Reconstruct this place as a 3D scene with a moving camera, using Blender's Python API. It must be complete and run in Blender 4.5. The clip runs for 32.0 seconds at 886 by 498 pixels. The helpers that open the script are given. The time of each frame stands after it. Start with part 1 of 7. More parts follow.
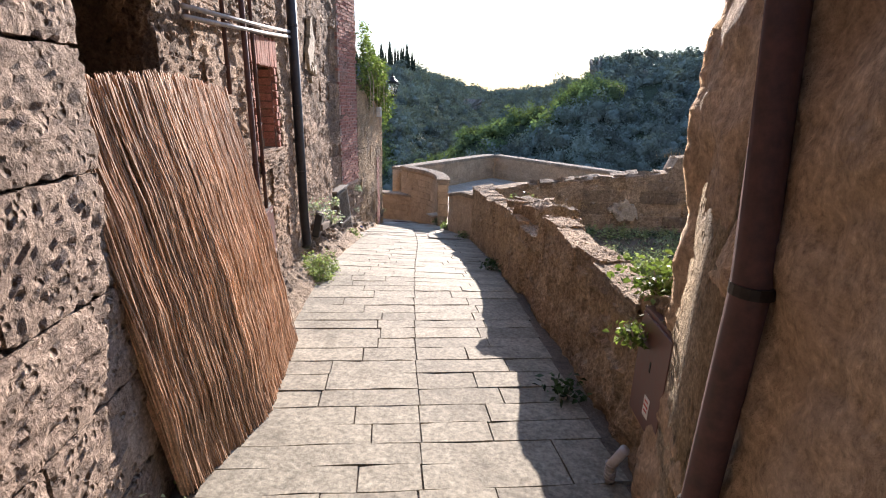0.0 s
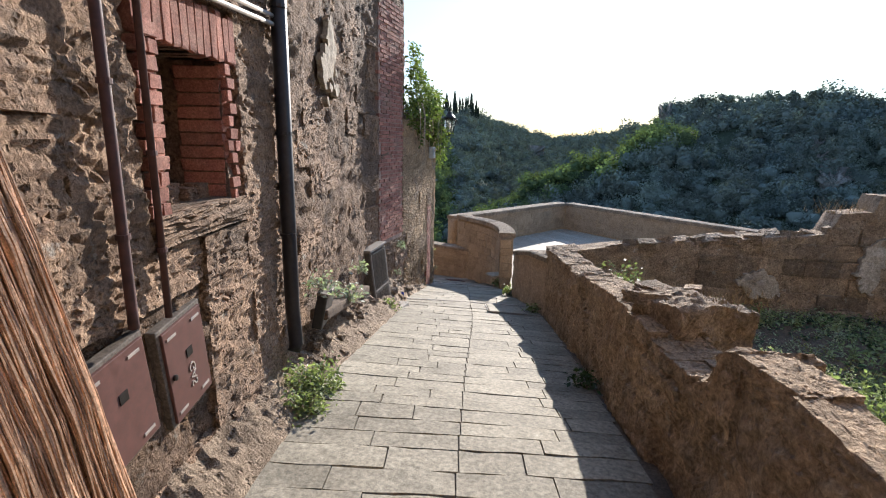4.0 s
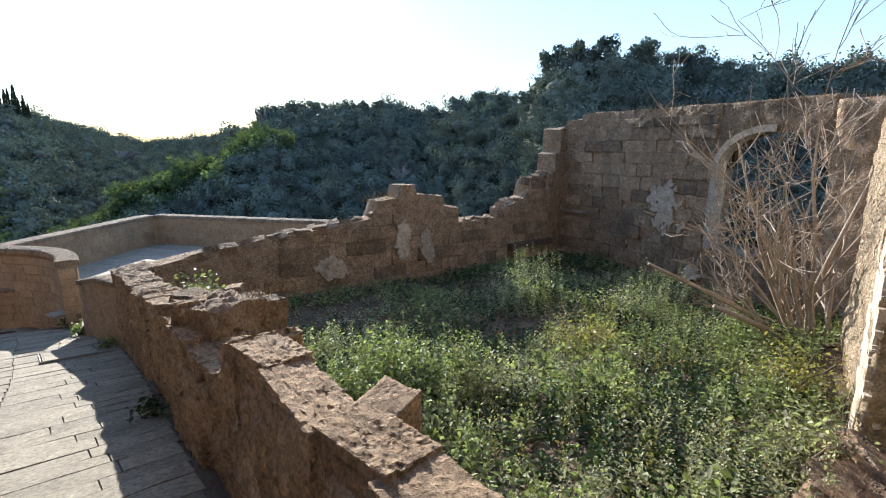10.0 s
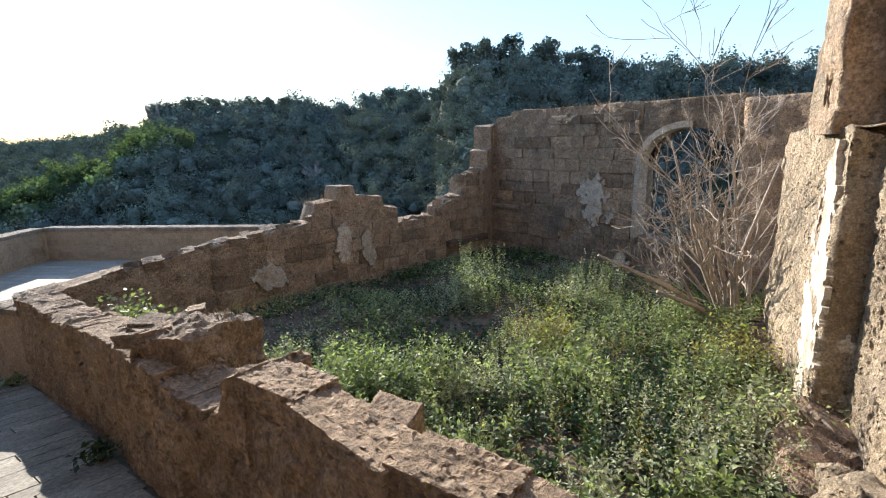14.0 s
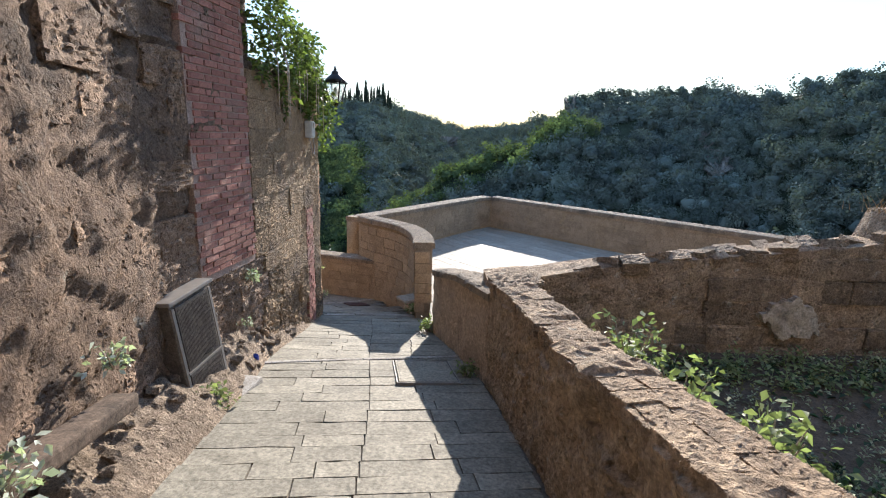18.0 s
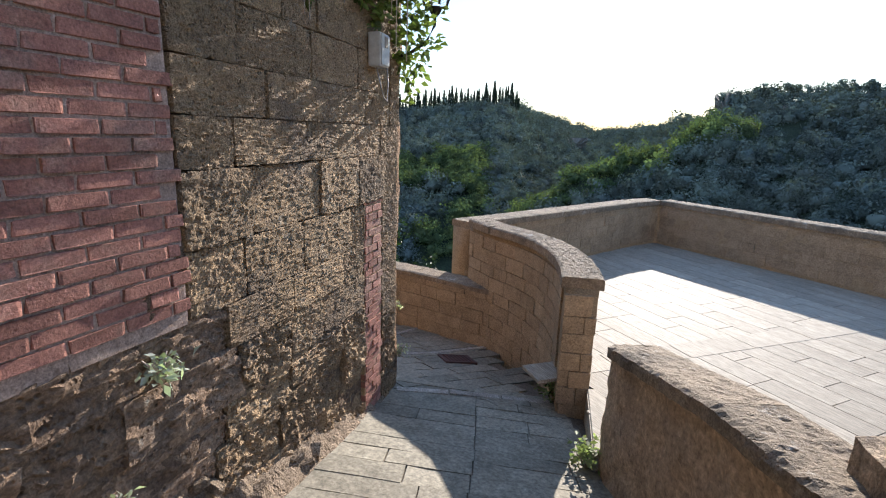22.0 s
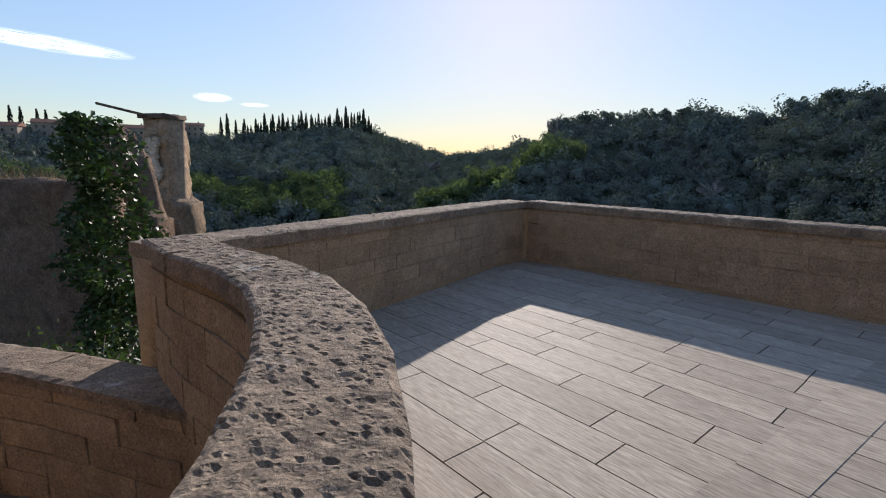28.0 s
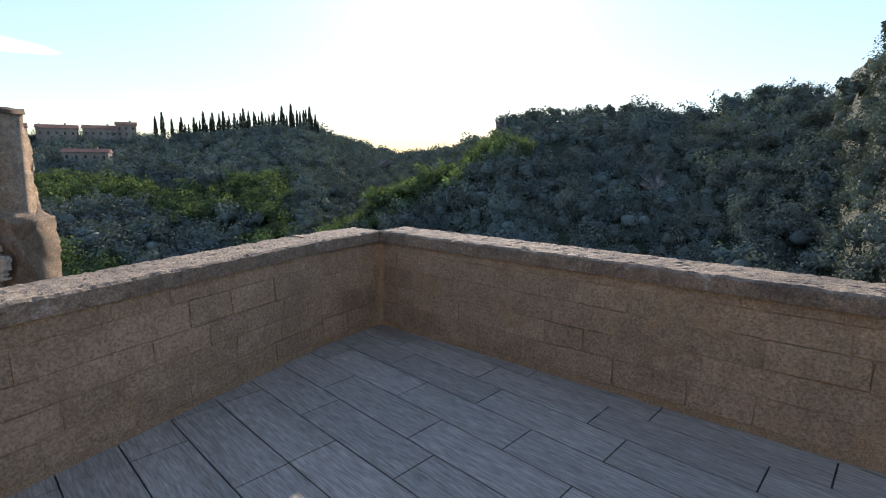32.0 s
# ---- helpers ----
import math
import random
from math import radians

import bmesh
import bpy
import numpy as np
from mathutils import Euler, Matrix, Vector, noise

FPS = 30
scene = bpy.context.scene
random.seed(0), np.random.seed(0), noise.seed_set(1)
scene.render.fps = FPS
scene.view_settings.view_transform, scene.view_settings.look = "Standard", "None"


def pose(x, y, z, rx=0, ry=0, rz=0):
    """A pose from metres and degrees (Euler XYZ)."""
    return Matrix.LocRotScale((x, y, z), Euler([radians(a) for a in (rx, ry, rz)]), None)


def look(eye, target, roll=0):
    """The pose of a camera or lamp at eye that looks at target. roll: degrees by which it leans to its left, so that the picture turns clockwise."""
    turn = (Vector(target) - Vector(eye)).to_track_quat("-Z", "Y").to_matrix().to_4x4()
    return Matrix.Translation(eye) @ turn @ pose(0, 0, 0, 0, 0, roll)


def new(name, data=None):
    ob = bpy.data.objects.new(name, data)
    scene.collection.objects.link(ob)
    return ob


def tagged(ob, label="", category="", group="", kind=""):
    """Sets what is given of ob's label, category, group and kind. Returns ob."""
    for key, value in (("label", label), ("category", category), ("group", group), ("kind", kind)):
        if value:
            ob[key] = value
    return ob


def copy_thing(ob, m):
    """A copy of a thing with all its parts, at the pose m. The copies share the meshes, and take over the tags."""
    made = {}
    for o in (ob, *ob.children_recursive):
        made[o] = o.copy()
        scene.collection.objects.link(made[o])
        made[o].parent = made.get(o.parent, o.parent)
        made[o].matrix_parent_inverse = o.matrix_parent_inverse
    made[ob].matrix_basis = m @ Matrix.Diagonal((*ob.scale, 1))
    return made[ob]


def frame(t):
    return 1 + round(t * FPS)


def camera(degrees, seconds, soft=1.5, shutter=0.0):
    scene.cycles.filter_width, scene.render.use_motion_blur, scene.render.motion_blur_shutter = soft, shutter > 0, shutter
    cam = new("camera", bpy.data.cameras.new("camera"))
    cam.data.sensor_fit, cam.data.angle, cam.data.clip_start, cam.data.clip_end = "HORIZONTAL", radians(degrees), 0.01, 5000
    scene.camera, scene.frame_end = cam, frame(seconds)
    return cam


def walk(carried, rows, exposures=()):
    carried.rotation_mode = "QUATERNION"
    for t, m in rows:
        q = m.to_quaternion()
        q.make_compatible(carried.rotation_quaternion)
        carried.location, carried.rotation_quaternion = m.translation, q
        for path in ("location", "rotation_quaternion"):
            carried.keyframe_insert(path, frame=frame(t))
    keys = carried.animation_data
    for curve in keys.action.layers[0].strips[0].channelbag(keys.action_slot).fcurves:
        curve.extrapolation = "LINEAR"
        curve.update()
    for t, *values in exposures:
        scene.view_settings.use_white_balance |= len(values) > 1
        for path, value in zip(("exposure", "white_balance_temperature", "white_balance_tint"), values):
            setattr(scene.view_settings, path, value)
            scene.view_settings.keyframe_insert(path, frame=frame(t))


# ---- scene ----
cam = camera(84.5, 32.0, 1.1)
PATH = [
    (0, (2.351, -0.111, 1.745), (1.907, 1.745, 1.147), 1.5),
    (0.5, (2.217, 0.232, 1.706), (1.721, 2.093, 1.166), 1.5),
    (1, (2.113, 0.560, 1.663), (1.564, 2.421, 1.177), 1.5),
    (1.5, (2.008, 0.852, 1.635), (1.389, 2.702, 1.193), 1.2),
    (2, (1.893, 1.137, 1.603), (1.228, 2.972, 1.166), 1.3),
    (2.5, (1.830, 1.415, 1.576), (1.147, 3.242, 1.138), 1.1),
    (3, (1.771, 1.688, 1.568), (1.074, 3.511, 1.131), 1.2),
    (3.5, (1.725, 1.897, 1.568), (1.025, 3.719, 1.135), 1.2),
    (5.5, (1.985, 2.123, 1.591), (1.406, 3.990, 1.168), 1.5),
    (6, (2.003, 2.099, 1.606), (1.505, 3.990, 1.185), 1.4),
    (6.5, (2.018, 2.065, 1.635), (1.628, 3.981, 1.214), 1.4),
    (7, (2.066, 2.046, 1.631), (1.787, 3.983, 1.217), 1.2),
    (7.5, (2.114, 2.028, 1.627), (1.988, 3.981, 1.216), 1.2),
    (8, (2.161, 2.009, 1.622), (2.204, 3.966, 1.214), 1.0),
    (8.5, (2.209, 1.990, 1.618), (2.435, 3.936, 1.217), 0.8),
    (9, (2.257, 1.971, 1.614), (2.662, 3.889, 1.215), 0.7),
    (9.5, (2.305, 1.952, 1.610), (2.889, 3.823, 1.210), 0.5),
    (10, (2.353, 1.933, 1.605), (3.092, 3.748, 1.204), 0.1),
    (10.5, (2.359, 1.909, 1.618), (3.246, 3.655, 1.213), 0.2),
    (11, (2.369, 1.853, 1.644), (3.395, 3.520, 1.235), -0.2),
    (11.5, (2.354, 1.889, 1.642), (3.493, 3.481, 1.232), -0.2),
    (12, (2.318, 1.946, 1.641), (3.512, 3.496, 1.230), -0.1),
    (12.5, (2.243, 2.042, 1.636), (3.455, 3.578, 1.225), 0.2),
    (13, (2.125, 2.140, 1.634), (3.337, 3.676, 1.221), 0.3),
    (13.5, (1.988, 2.177, 1.647), (3.143, 3.756, 1.233), -0.4),
    (15.5, (1.983, 2.815, 1.583), (2.520, 4.693, 1.151), 0.5),
    (16, (1.842, 3.185, 1.543), (2.208, 5.103, 1.111), 1.0),
    (16.5, (1.650, 3.546, 1.500), (1.818, 5.492, 1.068), 1.3),
    (17, (1.459, 3.908, 1.456), (1.421, 5.857, 1.010), 1.5),
    (17.5, (1.279, 4.417, 1.398), (1.055, 6.351, 0.944), 1.7),
    (18, (1.084, 4.871, 1.329), (0.718, 6.784, 0.873), 1.6),
    (18.5, (0.925, 5.277, 1.265), (0.463, 7.169, 0.810), 1.5),
    (19, (0.761, 5.704, 1.211), (0.209, 7.571, 0.753), 1.5),
    (19.5, (0.634, 6.115, 1.124), (-0.006, 7.954, 0.667), 1.3),
    (20, (0.508, 6.532, 1.054), (-0.203, 8.344, 0.596), 1.3),
    (20.5, (0.357, 6.927, 0.988), (-0.405, 8.717, 0.527), 1.5),
    (21, (0.254, 7.295, 0.950), (-0.537, 9.072, 0.485), 1.8),
    (21.5, (0.108, 7.665, 0.886), (-0.701, 9.434, 0.422), 1.9),
    (22, (-0.017, 8.090, 0.817), (-0.841, 9.852, 0.352), 2.0),
    (22.5, (-0.117, 8.471, 0.734), (-0.944, 10.232, 0.270), 1.9),
    (23, (-0.241, 8.848, 0.681), (-1.065, 10.610, 0.217), 2.0),
    (23.5, (-0.290, 9.187, 0.626), (-1.107, 10.953, 0.164), 2.1),
    (24, (-0.358, 9.519, 0.572), (-1.160, 11.292, 0.111), 2.0),
    (24.5, (-0.363, 9.836, 0.505), (-1.152, 11.616, 0.047), 1.8),
    (25, (-0.385, 10.154, 0.432), (-1.113, 11.960, -0.025), 1.8),
    (25.5, (-0.443, 10.379, 0.367), (-1.087, 12.218, -0.085), 1.7),
    (27.5, (-0.442, 11.397, 0.151), (-0.826, 13.329, -0.197), 1.3),
    (28, (-0.341, 11.643, 0.157), (-0.645, 13.589, -0.192), 1.1),
    (28.5, (-0.188, 12.003, 0.186), (-0.410, 13.958, -0.171), 0.7),
    (29, (-0.021, 12.381, 0.176), (-0.199, 14.341, -0.180), 0.5),
    (29.5, (0.080, 12.741, 0.191), (-0.083, 14.702, -0.167), 0.5),
    (30, (0.129, 13.114, 0.215), (-0.030, 15.075, -0.144), 0.7),
    (30.5, (0.182, 13.518, 0.190), (0.027, 15.479, -0.171), 0.7),
    (31, (0.299, 13.990, 0.185), (0.139, 15.951, -0.175), 0.5),
    (31.5, (0.415, 14.359, 0.219), (0.265, 16.321, -0.138), 0.4),
    (32, (0.604, 14.625, 0.246), (0.482, 16.590, -0.110), 0.3),
]
EXPOSURES = [(0.0, 2.3, 6700, 19), (2.0, 2.0, 6600, 16), (6.0, 1.85, 6500, 12), (12.0, 1.95, 6500, 11), (17.0, 2.0, 6500, 12), (23.0, 1.9, 6600, 13), (25.0, 1.7, 6600, 13), (28.0, 1.05, 6750, 18), (30.5, 1.3, 7000, 20), (32.0, 1.6, 6900, 18)]
walk(cam, [(t, look(eye, target, roll)) for t, eye, target, roll in PATH], EXPOSURES)

# ---- daylight: low sun ahead, clear sky ----
SUN_AZ = radians(-1.3)     # to the right of +y
SUN_EL = radians(20.5)
sky_world = bpy.data.worlds.new("sky_world")
scene.world = sky_world
sky_world.use_nodes = True
wn = sky_world.node_tree.nodes
wn.clear()
w_out = wn.new("ShaderNodeOutputWorld")
w_bg = wn.new("ShaderNodeBackground")
w_sky = wn.new("ShaderNodeTexSky")
w_sky.sky_type = "NISHITA"
w_sky.sun_disc = False
w_sky.sun_elevation = SUN_EL
w_sky.sun_rotation = SUN_AZ
w_sky.air_density, w_sky.dust_density, w_sky.ozone_density = 1.0, 0.2, 2.5
w_bg.inputs["Strength"].default_value = 0.15
# hazy glow: the brightest sky round the sun is softly limited, its hue kept
HAZE = 4.0
w_lum = wn.new("ShaderNodeRGBToBW")
w_den = wn.new("ShaderNodeMath")
w_den.operation = "MULTIPLY_ADD"
w_den.inputs[1].default_value, w_den.inputs[2].default_value = 1 / HAZE, 1.0
w_inv = wn.new("ShaderNodeMath")
w_inv.operation = "DIVIDE"
w_inv.inputs[0].default_value = 1.0
w_soft = wn.new("ShaderNodeVectorMath")
w_soft.operation = "SCALE"
for src, dst in ((w_sky.outputs[0], w_lum.inputs[0]), (w_lum.outputs[0], w_den.inputs[0]), (w_den.outputs[0], w_inv.inputs[1]), (w_sky.outputs[0], w_soft.inputs[0]), (w_inv.outputs[0], w_soft.inputs["Scale"]), (w_soft.outputs[0], w_bg.inputs["Color"])):
    sky_world.node_tree.links.new(src, dst)
sky_world.node_tree.links.new(w_bg.outputs[0], w_out.inputs["Surface"])
sun_data = bpy.data.lights.new("sun", "SUN")
sun_data.energy, sun_data.angle, sun_data.color = 2.8, radians(0.53), (1.0, 0.95, 0.87)
sun = new("sun", sun_data)
sun.matrix_world = look((0, 0, 30), (-math.sin(SUN_AZ) * math.cos(SUN_EL), -math.cos(SUN_AZ) * math.cos(SUN_EL), 30 - math.sin(SUN_EL)))

# ---- materials ----
def nodes_of(name):
    m = bpy.data.materials.new(name)
    m.use_nodes = True
    nt = m.node_tree
    nt.nodes.clear()
    out = nt.nodes.new("ShaderNodeOutputMaterial")
    bsdf = nt.nodes.new("ShaderNodeBsdfPrincipled")
    nt.links.new(bsdf.outputs[0], out.inputs["Surface"])
    return m, nt, bsdf, out


def noise_tex(nt, vec, scale, detail=5.0, rough=0.6, dist=0.0):
    n = nt.nodes.new("ShaderNodeTexNoise")
    n.inputs["Scale"].default_value = scale
    n.inputs["Detail"].default_value = detail
    n.inputs["Roughness"].default_value = rough
    n.inputs["Distortion"].default_value = dist
    if vec is not None:
        nt.links.new(vec, n.inputs["Vector"])
    return n.outputs["Fac"]


def ramp(nt, fac, lo, hi, a=(0, 0, 0), b=(1, 1, 1)):
    r = nt.nodes.new("ShaderNodeValToRGB")
    r.color_ramp.elements[0].position, r.color_ramp.elements[1].position = lo, hi
    r.color_ramp.elements[0].color, r.color_ramp.elements[1].color = (*a, 1), (*b, 1)
    nt.links.new(fac, r.inputs[0])
    return r.outputs[0]


def mixc(nt, fac, a, b, mode="MIX"):
    m = nt.nodes.new("ShaderNodeMix")
    m.data_type, m.blend_type = "RGBA", mode
    for sock, v in ((m.inputs[0], fac), (m.inputs[6], a), (m.inputs[7], b)):
        if isinstance(v, (int, float)):
            sock.default_value = v
        elif isinstance(v, tuple):
            sock.default_value = (*v, 1)
        else:
            nt.links.new(v, sock)
    return m.outputs[2]


def maths(nt, op, a, b):
    m = nt.nodes.new("ShaderNodeMath")
    m.operation = op
    for sock, v in zip(m.inputs, (a, b)):
        if isinstance(v, (int, float)):
            sock.default_value = v
        else:
            nt.links.new(v, sock)
    return m.outputs[0]


def stone(name, light, dark, stain, grain=14.0, pits=0.0, pit_scale=26.0, bump=0.5, depth=0.02, rough=0.92, vary=0.25, stain_lo=0.52, streaks=0.0, lichen=None, squash=(1, 1, 1), turn=0.0, speck=0.6, gloss=0.3):
    """Weathered mineral surface: two tones, stains, pits, per-piece variation."""
    m, nt, bsdf, out = nodes_of(name)
    geo = nt.nodes.new("ShaderNodeNewGeometry")
    mp = nt.nodes.new("ShaderNodeMapping")
    mp.inputs["Scale"].default_value = squash
    if turn:
        first = nt.nodes.new("ShaderNodeMapping")
        first.inputs["Rotation"].default_value = (0, 0, radians(-turn))
        nt.links.new(geo.outputs["Position"], first.inputs["Vector"])
    nt.links.new(first.outputs[0] if turn else geo.outputs["Position"], mp.inputs["Vector"])
    pos = mp.outputs[0]
    big = noise_tex(nt, pos, 1.7, 6, 0.65, 0.4)
    mid = noise_tex(nt, pos, grain * 0.4, 6, 0.7, 0.3)
    fine = noise_tex(nt, pos, grain * 4, 4, 0.7)
    small = noise_tex(nt, pos, grain * 1.4, 6, 0.75, 0.6)
    col = mixc(nt, ramp(nt, mid, 0.3, 0.72), dark, light)
    col = mixc(nt, ramp(nt, big, stain_lo, stain_lo + 0.16), col, mixc(nt, 0.75, col, stain))
    col = mixc(nt, 0.7, col, mixc(nt, 1.0, col, ramp(nt, fine, 0.3, 0.72, (0.3, 0.3, 0.3), (1.5, 1.5, 1.5)), "MULTIPLY"))
    col = mixc(nt, speck, col, mixc(nt, 1.0, col, ramp(nt, small, 0.34, 0.66, (0.4, 0.38, 0.36), (1.45, 1.45, 1.45)), "MULTIPLY"))
    if lichen:
        spots = noise_tex(nt, pos, 5.5, 8, 0.75)
        col = mixc(nt, ramp(nt, spots, 0.6, 0.68), col, lichen)
    if streaks:
        st = nt.nodes.new("ShaderNodeMapping")
        st.inputs["Scale"].default_value = (5, 5, 0.5)
        nt.links.new(geo.outputs["Position"], st.inputs["Vector"])
        col = mixc(nt, maths(nt, "MULTIPLY", ramp(nt, noise_tex(nt, st.outputs[0], 1.0, 6, 0.7), 0.5, 0.72), streaks), col, stain)
    info = nt.nodes.new("ShaderNodeObjectInfo")
    rnd = maths(nt, "ADD", maths(nt, "MULTIPLY", info.outputs["Random"], vary), 1.0 - vary * 0.55)
    rc = nt.nodes.new("ShaderNodeCombineColor")
    for k in range(3):
        nt.links.new(rnd, rc.inputs[k])
    col = mixc(nt, 1.0, col, rc.outputs[0], "MULTIPLY")
    height = maths(nt, "ADD", maths(nt, "ADD", mid, maths(nt, "MULTIPLY", small, 0.9)), maths(nt, "MULTIPLY", fine, 0.5))
    if pits:
        v = nt.nodes.new("ShaderNodeTexVoronoi")
        v.inputs["Scale"].default_value = pit_scale
        v.inputs["Randomness"].default_value = 1.0
        nt.links.new(pos, v.inputs["Vector"])
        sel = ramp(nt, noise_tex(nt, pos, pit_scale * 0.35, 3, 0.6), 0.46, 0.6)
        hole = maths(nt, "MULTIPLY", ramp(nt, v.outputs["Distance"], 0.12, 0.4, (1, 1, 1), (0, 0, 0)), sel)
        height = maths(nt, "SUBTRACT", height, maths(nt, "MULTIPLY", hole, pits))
        # pits also darken the colour, painting in the shade of each hole
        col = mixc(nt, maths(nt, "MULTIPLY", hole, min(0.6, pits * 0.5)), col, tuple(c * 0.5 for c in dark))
    b = nt.nodes.new("ShaderNodeBump")
    b.inputs["Strength"].default_value = bump
    b.inputs["Distance"].default_value = depth
    nt.links.new(height, b.inputs["Height"])
    nt.links.new(b.outputs[0], bsdf.inputs["Normal"])
    nt.links.new(col, bsdf.inputs["Base Color"])
    bsdf.inputs["Roughness"].default_value = rough
    bsdf.inputs["Specular IOR Level"].default_value = gloss
    return m


def leafy(name, light, dark, through_light=0.35, rough=0.5, scale=3.0, gloss=0.4, cell=0.0, spread=1.0):
    """Foliage: two greens by clump, with light passing through the blades."""
    m, nt, bsdf, out = nodes_of(name)
    geo = nt.nodes.new("ShaderNodeNewGeometry")
    n = noise_tex(nt, geo.outputs["Position"], scale, 4, 0.6)
    col = mixc(nt, ramp(nt, n, 0.3, 0.7), dark, light)
    k = maths(nt, "ADD", maths(nt, "MULTIPLY", geo.outputs["Random Per Island"], spread), 1.0 - spread * 0.5)
    if cell:
        vor = nt.nodes.new("ShaderNodeTexVoronoi")
        vor.inputs["Scale"].default_value = cell
        nt.links.new(geo.outputs["Position"], vor.inputs["Vector"])
        sep = nt.nodes.new("ShaderNodeSeparateColor")
        nt.links.new(vor.outputs["Color"], sep.inputs[0])
        k = maths(nt, "MULTIPLY", k, maths(nt, "ADD", maths(nt, "MULTIPLY", sep.outputs[0], 0.55), 0.72))
        col = mixc(nt, maths(nt, "MULTIPLY", sep.outputs[1], 0.35), col, tuple(0.5 * (p + q) * w for p, q, w in zip(light, dark, (1.5, 1.05, 0.8))))
    rc = nt.nodes.new("ShaderNodeCombineColor")
    for i in range(3):
        nt.links.new(k, rc.inputs[i])
    col = mixc(nt, 1.0, col, rc.outputs[0], "MULTIPLY")
    nt.links.new(col, bsdf.inputs["Base Color"])
    bsdf.inputs["Roughness"].default_value = rough
    bsdf.inputs["Specular IOR Level"].default_value = gloss
    tr = nt.nodes.new("ShaderNodeBsdfTranslucent")
    nt.links.new(mixc(nt, 1.0, col, (1.05, 1.3, 0.68), "MULTIPLY"), tr.inputs["Color"])
    mx = nt.nodes.new("ShaderNodeMixShader")
    mx.inputs[0].default_value = through_light
    nt.links.new(bsdf.outputs[0], mx.inputs[1])
    nt.links.new(tr.outputs[0], mx.inputs[2])
    nt.links.new(mx.outputs[0], out.inputs["Surface"])
    return m


def plain(name, col, rough=0.5, metal=0.0, vary=0.12, scale=20.0, bump=0.1):
    """Painted, metal or plastic surface with light wear."""
    m, nt, bsdf, out = nodes_of(name)
    geo = nt.nodes.new("ShaderNodeNewGeometry")
    n = noise_tex(nt, geo.outputs["Position"], scale, 6, 0.7)
    c = mixc(nt, ramp(nt, n, 0.35, 0.75), tuple(v * (1 - vary * 2) for v in col), tuple(min(1, v * (1 + vary)) for v in col))
    nt.links.new(c, bsdf.inputs["Base Color"])
    nt.links.new(ramp(nt, n, 0.3, 0.8, (rough * 0.8,) * 3, (min(1, rough * 1.2),) * 3), bsdf.inputs["Roughness"])
    bsdf.inputs["Metallic"].default_value = metal
    b = nt.nodes.new("ShaderNodeBump")
    b.inputs["Strength"].default_value = bump
    b.inputs["Distance"].default_value = 0.004
    nt.links.new(n, b.inputs["Height"])
    nt.links.new(b.outputs[0], bsdf.inputs["Normal"])
    return m


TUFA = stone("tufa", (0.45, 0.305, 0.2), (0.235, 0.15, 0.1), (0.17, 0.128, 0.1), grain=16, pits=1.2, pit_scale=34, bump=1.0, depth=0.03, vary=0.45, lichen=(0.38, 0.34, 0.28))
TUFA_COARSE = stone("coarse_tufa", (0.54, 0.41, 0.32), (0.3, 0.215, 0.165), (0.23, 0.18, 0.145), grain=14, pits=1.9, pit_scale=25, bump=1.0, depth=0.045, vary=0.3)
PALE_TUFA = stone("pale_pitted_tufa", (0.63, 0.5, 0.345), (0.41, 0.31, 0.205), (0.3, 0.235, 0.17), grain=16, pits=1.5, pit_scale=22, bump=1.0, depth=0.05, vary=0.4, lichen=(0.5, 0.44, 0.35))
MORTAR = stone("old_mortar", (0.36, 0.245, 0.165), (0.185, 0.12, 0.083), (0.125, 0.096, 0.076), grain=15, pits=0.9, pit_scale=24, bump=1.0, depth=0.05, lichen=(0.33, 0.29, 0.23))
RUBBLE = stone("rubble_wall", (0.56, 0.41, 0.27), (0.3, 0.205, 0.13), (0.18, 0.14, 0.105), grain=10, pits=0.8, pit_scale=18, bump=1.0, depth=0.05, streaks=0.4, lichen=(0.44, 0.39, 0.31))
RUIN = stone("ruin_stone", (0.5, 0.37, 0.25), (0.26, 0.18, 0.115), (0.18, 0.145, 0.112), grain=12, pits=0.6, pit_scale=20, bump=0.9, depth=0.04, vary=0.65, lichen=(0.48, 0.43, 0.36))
OCHRE = stone("ochre_block", (0.46, 0.335, 0.215), (0.31, 0.22, 0.135), (0.24, 0.175, 0.11), grain=16, pits=0.5, pit_scale=40, bump=0.5, depth=0.015, vary=0.22, speck=0.22, streaks=0.35)
OCHRE_JOINT = stone("ochre_mortar", (0.424, 0.305, 0.182), (0.297, 0.204, 0.119), (0.233, 0.163, 0.1), grain=26, bump=0.5, depth=0.012, speck=0.25)
CAPSTONE = stone("parapet_cap", (0.38, 0.295, 0.205), (0.2, 0.152, 0.108), (0.115, 0.094, 0.072), grain=24, pits=0.9, pit_scale=60, bump=0.8, depth=0.012, vary=0.2, lichen=(0.46, 0.41, 0.34))
SLAB = stone("paving_slab", (0.318, 0.286, 0.222), (0.232, 0.206, 0.157), (0.172, 0.15, 0.112), grain=9, pits=0.25, pit_scale=14, bump=0.35, depth=0.012, rough=0.8, vary=0.32, speck=0.35)
SLAB_JOINT = stone("paving_joint", (0.2, 0.16, 0.12), (0.11, 0.09, 0.07), (0.07, 0.06, 0.05), grain=40, bump=0.5, depth=0.01)
KERB = stone("kerb_stone", (0.5, 0.46, 0.4), (0.36, 0.32, 0.27), (0.25, 0.21, 0.17), grain=20, pits=0.5, pit_scale=40, bump=0.4, depth=0.01, vary=0.2)
